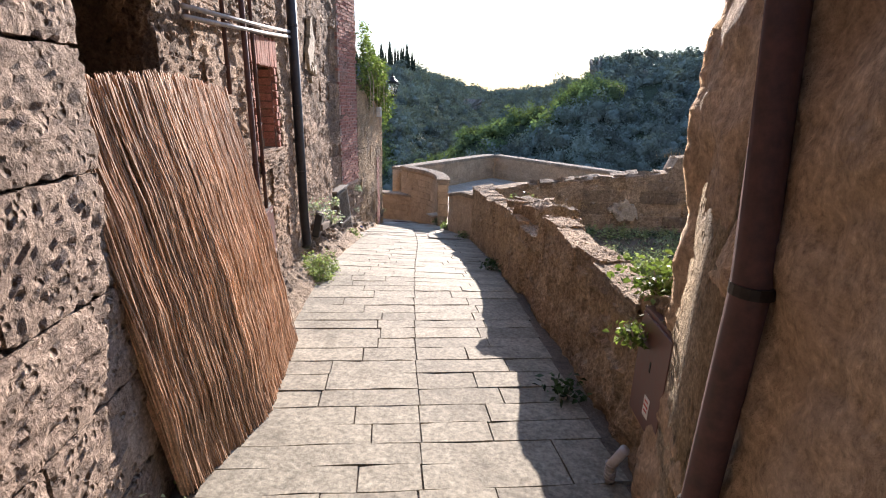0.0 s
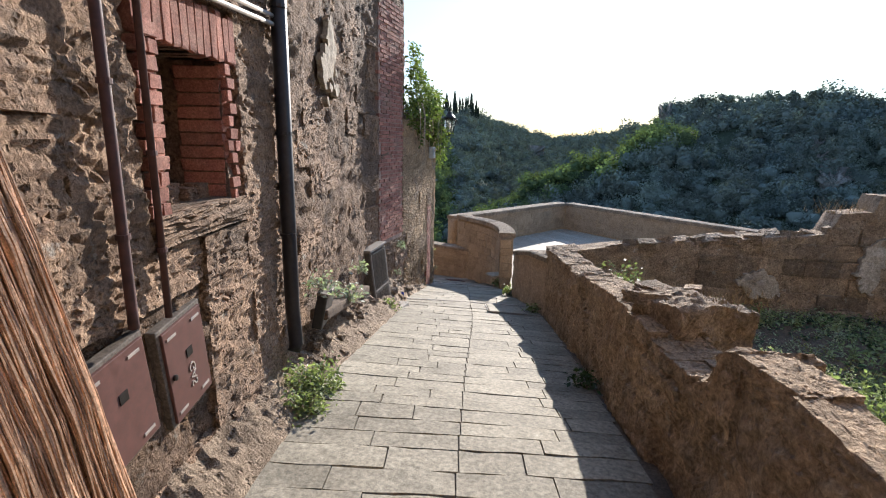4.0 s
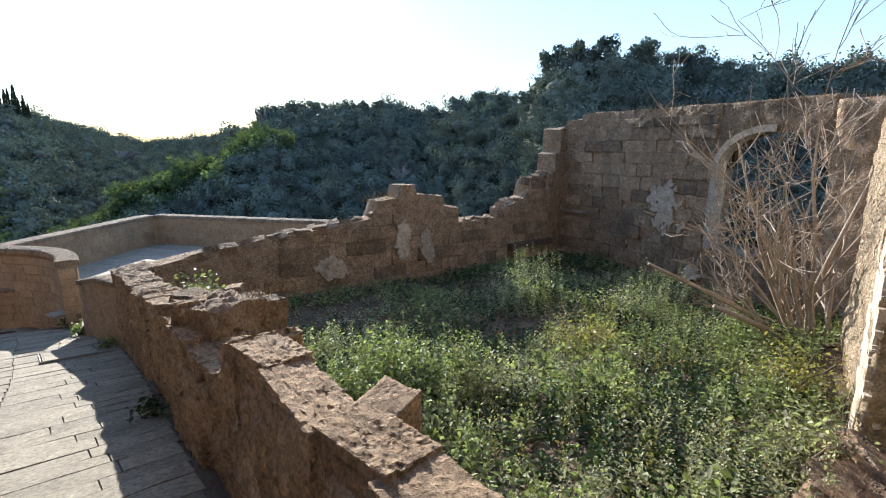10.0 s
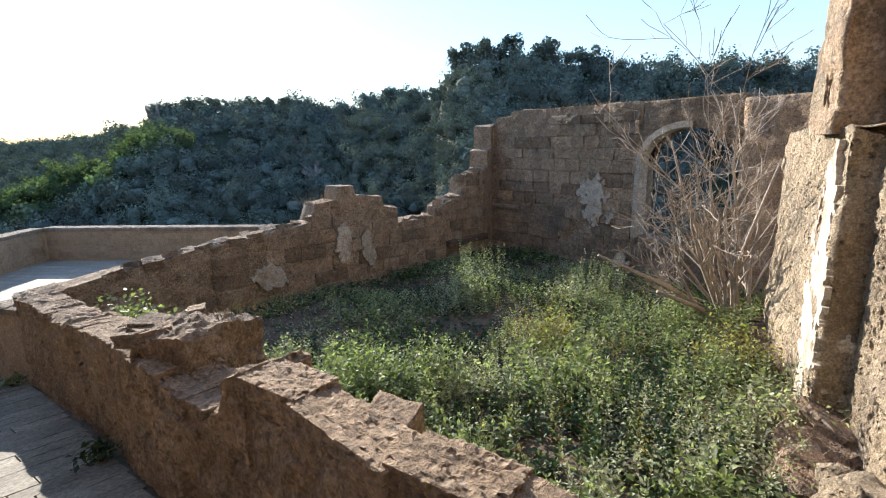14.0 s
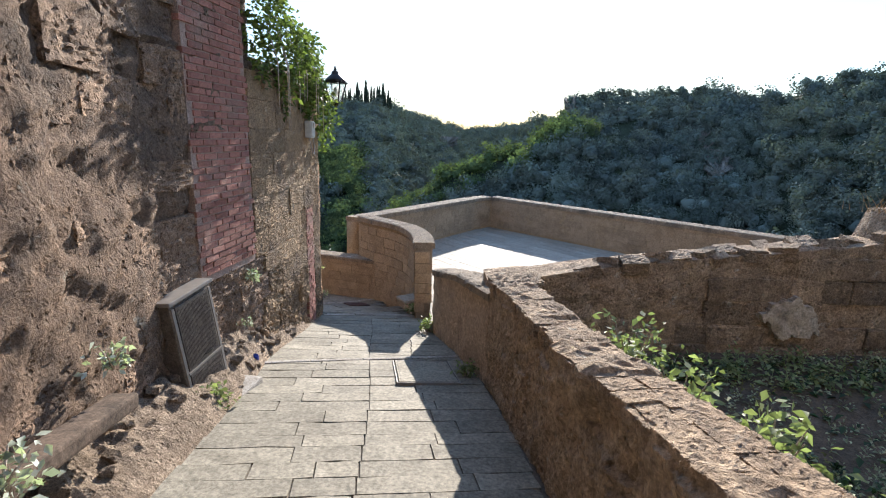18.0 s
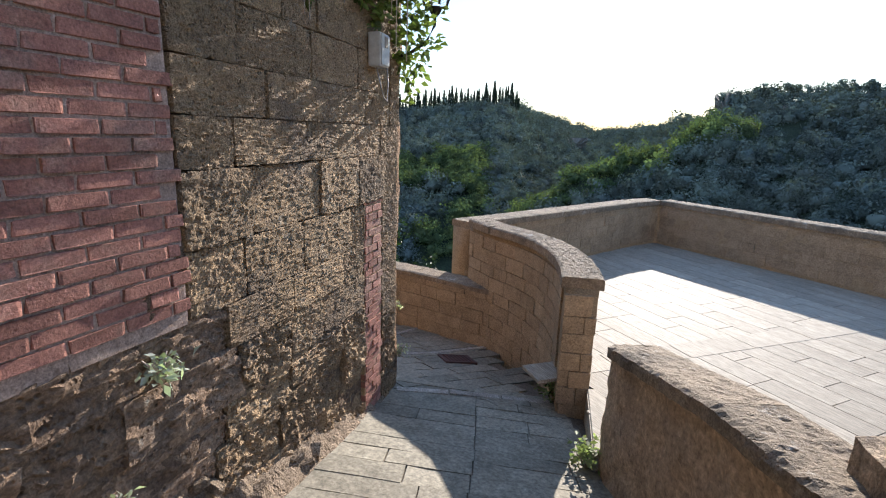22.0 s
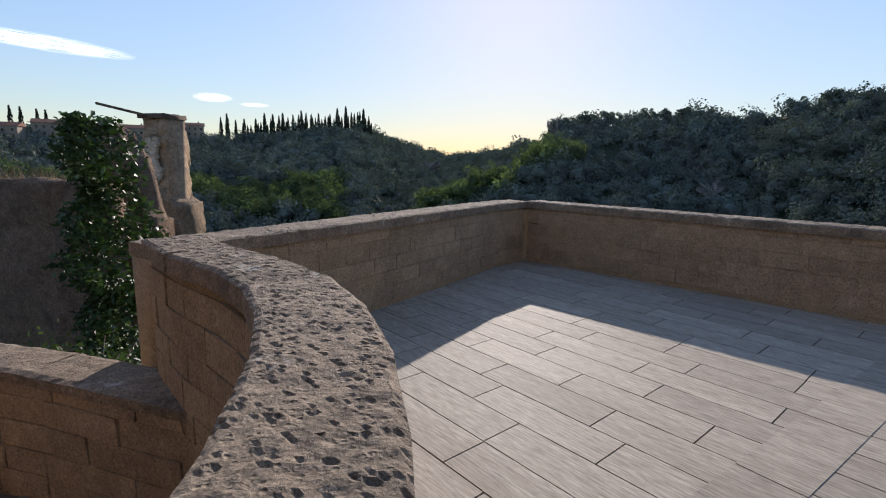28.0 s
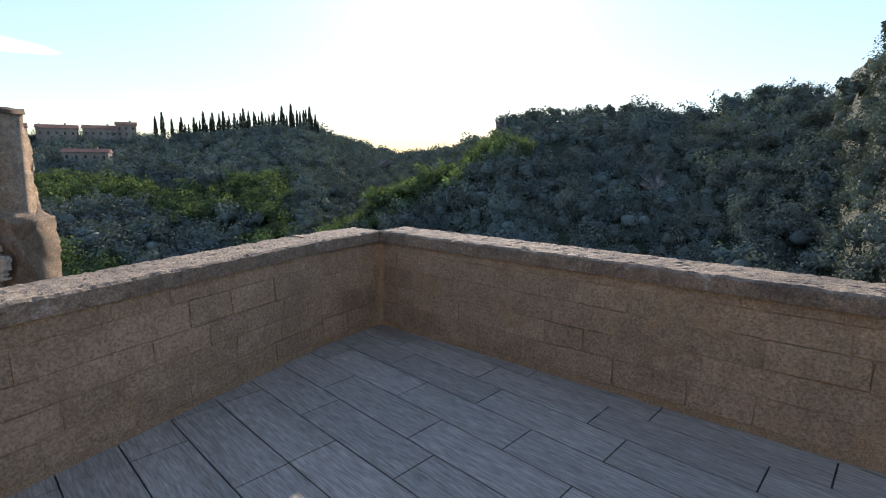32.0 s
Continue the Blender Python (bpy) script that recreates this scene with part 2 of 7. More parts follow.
TRAVERTINE = stone("travertine_plank", (0.44, 0.385, 0.305), (0.335, 0.29, 0.228), (0.27, 0.225, 0.175), grain=12, pits=0.35, pit_scale=60, bump=0.2, depth=0.006, rough=0.72, gloss=0.16, vary=0.25, turn=-40.5, squash=(0.16, 1.6, 1), speck=0.12)
TILE_JOINT = stone("tile_joint", (0.1, 0.09, 0.08), (0.06, 0.05, 0.045), (0.05, 0.04, 0.04), grain=60, bump=0.2, depth=0.004)
BRICK = stone("red_brick", (0.45, 0.205, 0.15), (0.3, 0.13, 0.1), (0.42, 0.29, 0.225), grain=26, pits=0.4, pit_scale=60, bump=0.5, depth=0.01, vary=0.5, speck=0.35)
BANK = stone("rubble_bank", (0.48, 0.365, 0.26), (0.24, 0.175, 0.12), (0.16, 0.115, 0.08), grain=22, pits=0.8, pit_scale=30, bump=1.0, depth=0.04)
BRICK_MORTAR = stone("brick_mortar", (0.5, 0.37, 0.3), (0.36, 0.25, 0.2), (0.24, 0.17, 0.13), grain=30, bump=0.5, depth=0.01)
PLASTER = stone("old_plaster", (0.46, 0.395, 0.31), (0.33, 0.275, 0.21), (0.22, 0.17, 0.12), grain=10, bump=0.5, depth=0.02, speck=0.45)
PALE_PLASTER = stone("pale_plaster", (0.58, 0.505, 0.41), (0.43, 0.365, 0.285), (0.31, 0.24, 0.17), grain=10, bump=0.5, depth=0.02, speck=0.4)
EARTH = stone("dry_earth", (0.24, 0.17, 0.11), (0.12, 0.085, 0.055), (0.08, 0.06, 0.04), grain=14, bump=0.8, depth=0.03)
CLIFF = stone("tufa_cliff", (0.34, 0.29, 0.24), (0.2, 0.17, 0.14), (0.12, 0.11, 0.09), grain=0.7, bump=0.9, depth=0.6, streaks=0.8)
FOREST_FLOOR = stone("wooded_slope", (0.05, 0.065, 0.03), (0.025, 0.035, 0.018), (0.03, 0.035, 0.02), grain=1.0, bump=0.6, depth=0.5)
# Distance haze is mixed into these greens: paler, bluer and lower in contrast.
HAZED_CROWNS = leafy("haze_toned_crowns", (0.165, 0.195, 0.165), (0.1, 0.128, 0.126), 0.08, 1.0, 0.05, 0.0, cell=0.17, spread=0.3)
# Brighter copy of the woods: sunlight on ridge and slope trees put into colour.
SUNLIT_CROWNS = leafy("sunlit_toned_grove", (0.15, 0.19, 0.085), (0.07, 0.1, 0.06), 0.3, 1.0, 0.1, 0.0, cell=0.2, spread=0.5)
BROWN_PLASTER = stone("brown_plaster", (0.58, 0.42, 0.28), (0.42, 0.29, 0.19), (0.3, 0.21, 0.145), grain=9, pits=0.4, pit_scale=16, bump=0.8, depth=0.04, streaks=0.5, speck=0.4)
WHITE_WORN = stone("worn_whitewash", (0.7, 0.65, 0.56), (0.52, 0.45, 0.36), (0.38, 0.26, 0.17), grain=14, bump=0.6, depth=0.02, stain_lo=0.46, speck=0.35)
CHISEL = stone("chiselled_tufa", (0.6, 0.415, 0.24), (0.36, 0.24, 0.145), (0.26, 0.19, 0.14), grain=26, pits=1.5, pit_scale=46, bump=1.0, depth=0.04, vary=0.35, lichen=(0.48, 0.41, 0.32), speck=0.5)
CYPRESS = leafy("cypress_green", (0.03, 0.045, 0.022), (0.018, 0.028, 0.015), 0.05, 0.7, 0.4)
WEED = leafy("weed_green", (0.33, 0.35, 0.18), (0.16, 0.185, 0.1), 0.4, 0.55, 2.0, 0.28)
GREY_WEED = leafy("grey_green_weed", (0.46, 0.44, 0.3), (0.24, 0.245, 0.165), 0.38, 0.55, 2.0, 0.28)
OLIVE_WEED = leafy("olive_weed", (0.36, 0.29, 0.12), (0.17, 0.165, 0.065), 0.42, 0.65, 2.0, 0.15)
IVY = leafy("ivy_green", (0.2, 0.23, 0.075), (0.08, 0.11, 0.035), 0.4, 0.5, 3.0, 0.2)
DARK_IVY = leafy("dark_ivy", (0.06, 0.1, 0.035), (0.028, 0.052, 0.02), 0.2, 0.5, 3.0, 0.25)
WHITE_FLOWER = leafy("white_flower_leaf", (0.55, 0.55, 0.5), (0.3, 0.34, 0.25), 0.3, 0.5, 9.0)
RED_BERRY = plain("red_berry", (0.4, 0.03, 0.03), 0.4)
DRY_STEM = stone("dry_stem", (0.54, 0.46, 0.38), (0.36, 0.295, 0.235), (0.26, 0.2, 0.155), grain=40, bump=0.3, depth=0.004)
STRAW = stone("dry_grass", (0.5, 0.38, 0.22), (0.32, 0.22, 0.12), (0.2, 0.14, 0.08), grain=40, bump=0.2, depth=0.004)
REED = stone("reed_stem", (0.76, 0.5, 0.33), (0.54, 0.32, 0.2), (0.42, 0.25, 0.16), grain=30, bump=0.3, depth=0.004, rough=0.6, vary=0.6)
BROWN_PAINT = plain("brown_painted_steel", (0.13, 0.055, 0.045), 0.5, 0.0, 0.15)
GREY_PAINT = plain("grey_box_plastic", (0.5, 0.5, 0.47), 0.5)
CABINET = stone("aged_grey_plastic", (0.17, 0.145, 0.12), (0.115, 0.095, 0.08), (0.08, 0.07, 0.06), grain=20, bump=0.1, depth=0.004, rough=0.6)
CAB_EDGE = plain("worn_cabinet_edge", (0.27, 0.235, 0.2), 0.6)
CEMENT = stone("grey_cement", (0.3, 0.285, 0.26), (0.2, 0.19, 0.175), (0.15, 0.135, 0.12), grain=10, bump=0.5, depth=0.015)
PIPE_DARK = plain("dark_drainpipe", (0.035, 0.032, 0.034), 0.45, 0.3, 0.2)
RUST_PIPE = plain("rust_brown_pipe", (0.105, 0.05, 0.044), 0.8, 0.0, 0.25)
IRON = plain("cast_iron", (0.05, 0.045, 0.042), 0.5, 0.8, 0.2)
PALE_PIPE = plain("pale_conduit", (0.42, 0.37, 0.33), 0.5, 0.1)
WOOD = stone("weathered_beam", (0.2, 0.14, 0.1), (0.1, 0.07, 0.05), (0.06, 0.045, 0.035), grain=12, bump=0.5, depth=0.01)
STICKER = plain("white_sticker", (0.75, 0.72, 0.68), 0.5)
RED_PRINT = plain("red_print", (0.5, 0.06, 0.05), 0.5)
BLUE_TIN = plain("blue_tin", (0.02, 0.04, 0.25), 0.35)
ROOF = stone("clay_roof", (0.34, 0.16, 0.1), (0.22, 0.1, 0.07), (0.15, 0.09, 0.07), grain=2, bump=0.3, depth=0.1)
FACADE = stone("far_facade", (0.36, 0.3, 0.24), (0.29, 0.24, 0.19), (0.24, 0.19, 0.15), grain=0.6, bump=0.1, depth=0.05, speck=0.1)
DARK_PANE = plain("dark_pane", (0.02, 0.02, 0.022), 0.2)
GLASS, _nt, _b, _o = nodes_of("lantern_glass")
_b.inputs["Transmission Weight"].default_value, _b.inputs["Roughness"].default_value, _b.inputs["Base Color"].default_value = 1.0, 0.12, (0.95, 0.95, 0.92, 1)
CLOUD, _nt, _b, _o = nodes_of("cloud_wisp")
_tc = _nt.nodes.new("ShaderNodeTexCoord")
_mp = _nt.nodes.new("ShaderNodeMapping")
_mp.inputs["Scale"].default_value = (2.2, 1.0, 9.0)
_nt.links.new(_tc.outputs["Object"], _mp.inputs["Vector"])
_gr = _nt.nodes.new("ShaderNodeTexGradient")
_gr.gradient_type = "SPHERICAL"
_nt.links.new(_tc.outputs["Object"], _gr.inputs["Vector"])
_fac = maths(_nt, "MULTIPLY", ramp(_nt, noise_tex(_nt, _mp.outputs[0], 1.6, 6, 0.65, 0.5), 0.4, 0.8), ramp(_nt, _gr.outputs["Fac"], 0.02, 0.45))
_em = _nt.nodes.new("ShaderNodeEmission")
_em.inputs["Strength"].default_value = 1.6
_tp = _nt.nodes.new("ShaderNodeBsdfTransparent")
_mx = _nt.nodes.new("ShaderNodeMixShader")
_nt.links.new(_fac, _mx.inputs[0])
_nt.links.new(_tp.outputs[0], _mx.inputs[1])
_nt.links.new(_em.outputs[0], _mx.inputs[2])
_nt.links.new(_mx.outputs[0], _o.inputs["Surface"])


# ---- builders ----
def mesh_of(name, verts, faces, mat, smooth=False):
    me = bpy.data.meshes.new(name)
    me.from_pydata([tuple(v) for v in verts], [], [tuple(f) for f in faces])
    me.materials.append(mat)
    if smooth:
        me.polygons.foreach_set("use_smooth", [True] * len(me.polygons))
    me.update()
    return me


def fast_mesh(name, verts, faces, mat):
    """Many alike small faces at once: verts (n, 3), faces (m, k) arrays."""
    me = bpy.data.meshes.new(name)
    verts, faces = np.asarray(verts, np.float32), np.asarray(faces, np.int32)
    k = faces.shape[1]
    me.vertices.add(len(verts))
    me.vertices.foreach_set("co", verts.ravel())
    me.loops.add(faces.size)
    me.loops.foreach_set("vertex_index", faces.ravel())
    me.polygons.add(len(faces))
    me.polygons.foreach_set("loop_start", np.arange(0, faces.size, k, dtype=np.int32))
    me.materials.append(mat)
    me.update(calc_edges=True)
    return me


def part(name, shape, mat, parent=None, label="", smooth=False):
    """One mesh object, under a thing or a part."""
    if isinstance(shape, bmesh.types.BMesh):
        me = bpy.data.meshes.new(name)
        shape.to_mesh(me)
        shape.free()
        me.materials.append(mat)
        if smooth:
            me.polygons.foreach_set("use_smooth", [True] * len(me.polygons))
    elif isinstance(shape, bpy.types.Mesh):
        me = shape
    else:
        me = mesh_of(name, shape[0], shape[1], mat, smooth)
    ob = new(name, me)
    ob.parent = parent
    if label:
        ob["label"] = label
    return ob


def thing(name, m, label, category, group="", kind=""):
    ob = new(name)
    ob.empty_display_size = 0.1
    ob.matrix_basis = m
    return tagged(ob, label, category, group, kind)


def box_bm(sx, sy, sz, at=(0, 0, 0), bevel=0.0, m=None):
    bm = bmesh.new()
    bmesh.ops.create_cube(bm, size=1.0)
    bmesh.ops.scale(bm, vec=(sx, sy, sz), verts=bm.verts)
    if bevel:
        bmesh.ops.bevel(bm, geom=bm.edges[:], offset=bevel, segments=2, profile=0.6, affect="EDGES")
    bmesh.ops.translate(bm, vec=at, verts=bm.verts)
    if m is not None:
        bm.transform(m)
    return bm


def tube(points, radii, sides=8):
    """A bent round bar through the points."""
    pts = [Vector(p) for p in points]
    if isinstance(radii, (int, float)):
        radii = [radii] * len(pts)
    verts, faces = [], []
    ref = Vector((0.13, 0.31, 0.94))
    for i, p in enumerate(pts):
        d = (pts[min(i + 1, len(pts) - 1)] - pts[max(i - 1, 0)]).normalized()
        a = d.cross(ref if abs(d.dot(ref)) < 0.95 else Vector((1, 0, 0))).normalized()
        b = d.cross(a)
        for k in range(sides):
            w = 2 * math.pi * k / sides
            verts.append(p + (a * math.cos(w) + b * math.sin(w)) * radii[i])
    for i in range(len(pts) - 1):
        for k in range(sides):
            j = (k + 1) % sides
            faces.append((i * sides + k, i * sides + j, (i + 1) * sides + j, (i + 1) * sides + k))
    faces.append(tuple(range(sides))[::-1])
    faces.append(tuple(range((len(pts) - 1) * sides, len(pts) * sides)))
    return verts, faces


def turned(profile, sides=12):
    """A round body from (radius, z) rows."""
    verts, faces = [], []
    for r, z in profile:
        for k in range(sides):
            w = 2 * math.pi * k / sides
            verts.append((r * math.cos(w), r * math.sin(w), z))
    n = len(profile)
    for i in range(n - 1):
        for k in range(sides):
            j = (k + 1) % sides
            faces.append((i * sides + k, i * sides + j, (i + 1) * sides + j, (i + 1) * sides + k))
    faces.append(tuple(range(sides))[::-1])
    faces.append(tuple(range((n - 1) * sides, n * sides)))
    return verts, faces


def fract(p, f, oct_=4):
    return noise.fractal(Vector(p) * f, 1.0, 2.0, oct_)


def interp(table):
    xs, ys = [r[0] for r in table], [r[1] for r in table]
    return lambda v: float(np.interp(v, xs, ys))


def loaf(name, path, low, high, thick, mat, step=0.08, amp=0.03, freq=2.5, top_rows=3, parent=None, jag=0.0, blocky=0.0, lean=0.0, cuts=(), smooth=True):
    """A rough masonry wall along a line in plan. low, high: heights by distance along it. thick: how far it reaches to the right of the line.
    lean: how far the face falls back per metre of height."""
    pts = [Vector((p[0], p[1], 0)) for p in path]
    sign, thick = (1 if thick > 0 else -1), abs(thick)
    cum = [0.0]
    for a, b in zip(pts, pts[1:]):
        cum.append(cum[-1] + (b - a).length)
    n = max(2, int(cum[-1] / step) + 1)
    ss = np.array(sorted([*np.linspace(0, cum[-1], n), *[c for c in cuts if 0 < c < cum[-1]]]))
    n = len(ss)
    hmax = max(high(s) - low(s) for s in ss)
    rows = max(3, int(hmax / step) + 1)
    verts, faces = [], []
    for s in ss:
        i = min(max(0, int(np.searchsorted(cum, s, side="right")) - 1), len(pts) - 2)
        a, b = pts[i], pts[i + 1]
        p = a + (b - a) * ((s - cum[i]) / (cum[i + 1] - cum[i]))
        t = (b - a).normalized()
        right = Vector((t.y, -t.x, 0)) * sign
        z0, z1 = low(s), high(s)
        if jag:
            cell = math.floor(s / 0.42 + 0.3 * noise.noise((s, 3.1, 7.7)))
            z1 += jag * (noise.noise((cell * 3.7 + 0.5, 1.3, 0.2)) * 0.9 + 0.5 * noise.noise((s * 3.0, 2.0, 5.0)))
        ring = []
        for r in range(rows):
            z = z0 + (z1 - z0) * r / (rows - 1)
            ring.append((p + right * (lean * (z - z0)), z, -right))
        for r in range(1, top_rows + 1):
            f = r / (top_rows + 1)
            ring.append((p + right * (lean * (z1 - z0) + (thick - lean * (z1 - z0)) * f), z1, Vector((0, 0, 1))))
        for r in reversed(range(rows)):
            z = z0 + (z1 - z0) * r / (rows - 1)
            ring.append((p + right * thick, z, right))
        for q, z, nrm in ring:
            c = Vector((q.x, q.y, z))
            d = amp * (fract(c, freq, 4) + 0.5 * fract(c, freq * 3.1, 3) + 0.25 * fract(c, freq * 9, 2))
            if blocky:
                cz = math.floor(c.z / 0.31)
                d += blocky * noise.cell(Vector((math.floor(s / 0.5 + 0.5 * (cz % 2)), cz, 4.0)))
            verts.append(c + nrm * d)
    m = len(verts) // n
    for i in range(n - 1):
        for k in range(m - 1):
            faces.append((i * m + k, (i + 1) * m + k, (i + 1) * m + k + 1, i * m + k + 1))
    faces.append(tuple(range(m)))
    faces.append(tuple(range((n - 1) * m, n * m))[::-1])
    if sign > 0:
        faces = [f[::-1] for f in faces]
    return part(name, (verts, faces), mat, parent, smooth=smooth)


def in_poly(x, y, poly):
    inside = False
    for (x1, y1), (x2, y2) in zip(poly, poly[1:] + poly[:1]):
        if (y1 > y) != (y2 > y) and x < (x2 - x1) * (y - y1) / (y2 - y1) + x1:
            inside = not inside
    return inside


def stone_meshes(name, mat, count=6, bevel=0.09, jitter=0.07):
    """Unit blocks with worn edges, shared by many pieces."""
    out = []
    for i in range(count):
        bm = bmesh.new()
        bmesh.ops.create_cube(bm, size=1.0)
        bmesh.ops.bevel(bm, geom=bm.edges[:], offset=bevel, segments=1, affect="EDGES")
        for v in bm.verts:
            v.co += Vector([random.uniform(-jitter, jitter) for _ in range(3)])
        me = bpy.data.meshes.new(name)
        bm.to_mesh(me)
        bm.free()
        me.materials.append(mat)
        out.append(me)
    return out


def piece(name, me, m, parent):
    ob = new(name, me)
    ob.parent = parent
    ob.matrix_basis = m
    return ob


def frame_m(p, along, up, out, sx=1.0, sy=1.0, sz=1.0):
    """A pose with x along, y out, z up, scaled."""
    m = Matrix((along, out, up)).transposed().to_4x4()
    m.translation = p
    return m @ Matrix.Diagonal((sx, sy, sz, 1))


def leaf_cloud(centres, normals_out, size, mat, name, per=1, flat=0.6, droop=0.3, long=1.6, level=0.0, sizes=None):
    """Single leaves, one bent quad pair each, at the given points (n, 3). level: how far blades lie flat, facing up."""
    c = np.asarray(centres, float)
    n = len(c)
    rng = np.random.default_rng(len(c) + 7)
    d = rng.normal(size=(n, 3)) * (1.0 - 0.75 * level)
    d[:, 2] = d[:, 2] * flat + 0.15
    if normals_out is not None:
        d += np.asarray(normals_out) * 0.8
    d /= np.linalg.norm(d, axis=1)[:, None] + 1e-9
    side = np.cross(d, rng.normal(size=(n, 3)) * (1 - level) + np.array([0, 0, 1.6]) * level)
    side /= np.linalg.norm(side, axis=1)[:, None] + 1e-9
    up = np.cross(side, d)
    s = size * (rng.uniform(0.6, 1.4, n) if sizes is None else np.asarray(sizes) * rng.uniform(0.8, 1.2, n))[:, None]
    tip = c + d * s * long - np.array([0, 0, droop]) * s
    midp = c + d * s * long * 0.5
    l, r = midp + side * s * 0.42 + up * s * 0.12, midp - side * s * 0.42 + up * s * 0.12
    verts = np.stack([c, l, tip, r], 1).reshape(-1, 3)
    b = np.arange(n)[:, None] * 4
    faces = np.concatenate([b + [0, 1, 2], b + [0, 2, 3]])
    return fast_mesh(name, verts, faces, mat)


def leaf_pairs(x, y, z, h, lean, step):
    """Crossed pairs of leaves up an upright stem: places, outward directions, sizes."""
    pos, out, sz = [], [], []
    turn = nprng.uniform(0, math.pi)
    f, k = 0.12, 0
    while f < 1.0:
        w = turn + (k % 2) * math.pi / 2 + nprng.normal() * 0.25
        for s in (0, math.pi):
            o = (math.cos(w + s), math.sin(w + s), 0.25 + 0.7 * f)
            pos.append((x + lean[0] * f * h + 0.008 * o[0], y + lean[1] * f * h + 0.008 * o[1], z + f * h))
            out.append(o)
            sz.append(1.25 - 0.75 * f + nprng.normal() * 0.1)
        f += step / h * nprng.uniform(0.8, 1.2)
        k += 1
    return pos, out, sz


def ragged_patch(name, at, u, v, out, w, h, thick, mat, parent, seed, label="", n=22):
    """A thin crust of render with an uneven outline, standing proud of a wall."""
    u, v, out = Vector(u).normalized(), Vector(v).normalized(), Vector(out).normalized()
    inv = parent.matrix_basis.inverted()
    nv = max(8, int(n * h / max(w, 0.01)))
    keep = set()
    for i in range(n):
        for j in range(nv):
            a, b = (i + 0.5) / n * 2 - 1, (j + 0.5) / nv * 2 - 1
            k = noise.noise((a * w * 2.2 + seed, b * h * 2.2, seed * 1.7)) * 0.55 + noise.noise((a * w * 7 + seed, b * h * 7, 2.0)) * 0.3
            if a * a + b * b < 0.5 + 1.25 * k:
                keep.add((i, j))
    verts, faces, ids = [], [], {}

    def vid(i, j, top):
        if (i, j, top) not in ids:
            a, b = i / n - 0.5, j / nv - 0.5
            q = Vector(at) + u * (a * w) + v * (b * h) + out * (thick * (1 + 0.5 * noise.noise((a * w * 9 + seed, b * h * 9, 1.0))) if top else -0.03)
            ids[(i, j, top)] = len(verts)
            verts.append(inv @ q)
        return ids[(i, j, top)]

    for i, j in keep:
        ring = ((i, j), (i + 1, j), (i + 1, j + 1), (i, j + 1))
        faces.append(tuple(vid(*p, True) for p in ring))
        for (p, q), nb in zip(zip(ring, ring[1:] + ring[:1]), ((i, j - 1), (i + 1, j), (i, j + 1), (i - 1, j))):
            if nb not in keep:
                faces.append((vid(*q, True), vid(*p, True), vid(*p, False), vid(*q, False)))
    return part(name, (verts, faces), mat, parent, label)

# ---- plan ----
GROUND = interp([(-6, 0.5), (0, 0.12), (2.5, -0.1), (4.8, -0.26), (8.8, -0.95), (9.16, -1.0), (11.3, -1.42), (11.85, -1.5), (13.07, -1.8), (14.4, -2.05), (18, -2.9)])
FACADE_X = interp([(-4, 2.46), (1.3, 0.66), (3.66, -0.17), (4.72, -0.54), (8.0, -1.67), (9.5, -1.79), (11.6, -2.1)])
LANE_L = interp([(-4, 2.3), (1.48, 0.85), (3.0, 0.31), (5.2, -0.42), (8.0, -1.19), (9.2, -1.6), (10.8, -1.92), (11.7, -2.14)])
LANE_R = interp([(-4, 3.1), (1.0, 3.0), (2.0, 2.82), (3.28, 2.42), (4.58, 2.04), (6.2, 1.6), (8.5, 0.92), (9.7, 0.48), (11.0, -0.1), (12.2, -0.75)])
TERRACE_Z = -1.27

# ---- ground: one sheet to the horizon ----
def terrain_z(x, y):
    """Height of the land: the town's rock, the gorge round it, the far slopes."""
    r = math.hypot(x - 2, y - 8)
    az = math.degrees(math.atan2(x, y))
    crest_el = RIDGE(az)
    crest_r = RIDGE_R(az)
    if r < 14:
        return -3.4
    if r < 34:
        return -3.4 - 26 * (r - 14) / 20
    crest_z = crest_r * math.tan(math.radians(crest_el)) + 1
    foot = crest_r * 0.4
    if r < foot:
        return -29.4 - 8 * (r - 34) / max(1, foot - 34)
    f = min(1.0, (r - foot) / (crest_r - foot))
    return -37.4 + (crest_z + 37.4) * (f ** 0.8) - max(0.0, r - crest_r) * 0.03


def spur_z(x, y):
    """Sunny spur that runs down in front of the gap between the hills."""
    r = math.hypot(x - 2, y - 8)
    az = math.degrees(math.atan2(x, y))
    if az < -20 or az > 6 or r < 36:
        return -100.0
    return 165 * math.tan(math.radians(SPUR(az))) - abs(r - 165) * 0.45


def land_z(x, y):
    return max(terrain_z(x, y), spur_z(x, y))


SPUR = interp([(-20, -13), (-14.6, -7.6), (-9, -3.9), (-3.9, -1.9), (0.5, 0.3), (2.5, 1.8), (4, 2.0), (6, 2.0)])


RIDGE = interp([(-180, 2.5), (-60, 2.6), (-46, 1.4), (-33, 1.5), (-30, 1.7), (-18, 3.2), (-14.6, 2.2), (-12, 1.4), (-9, 0.4), (-4, 0.5), (1.9, 1.9), (2.6, 3.9), (8, 4.2), (16.4, 4.4), (21, 3.8), (26, 5.4), (31, 5.7), (33, 8.3), (36, 9.3), (40, 10.1), (48, 8.5), (58, 6.8), (70, 6.0), (110, 4), (180, 2.5)])
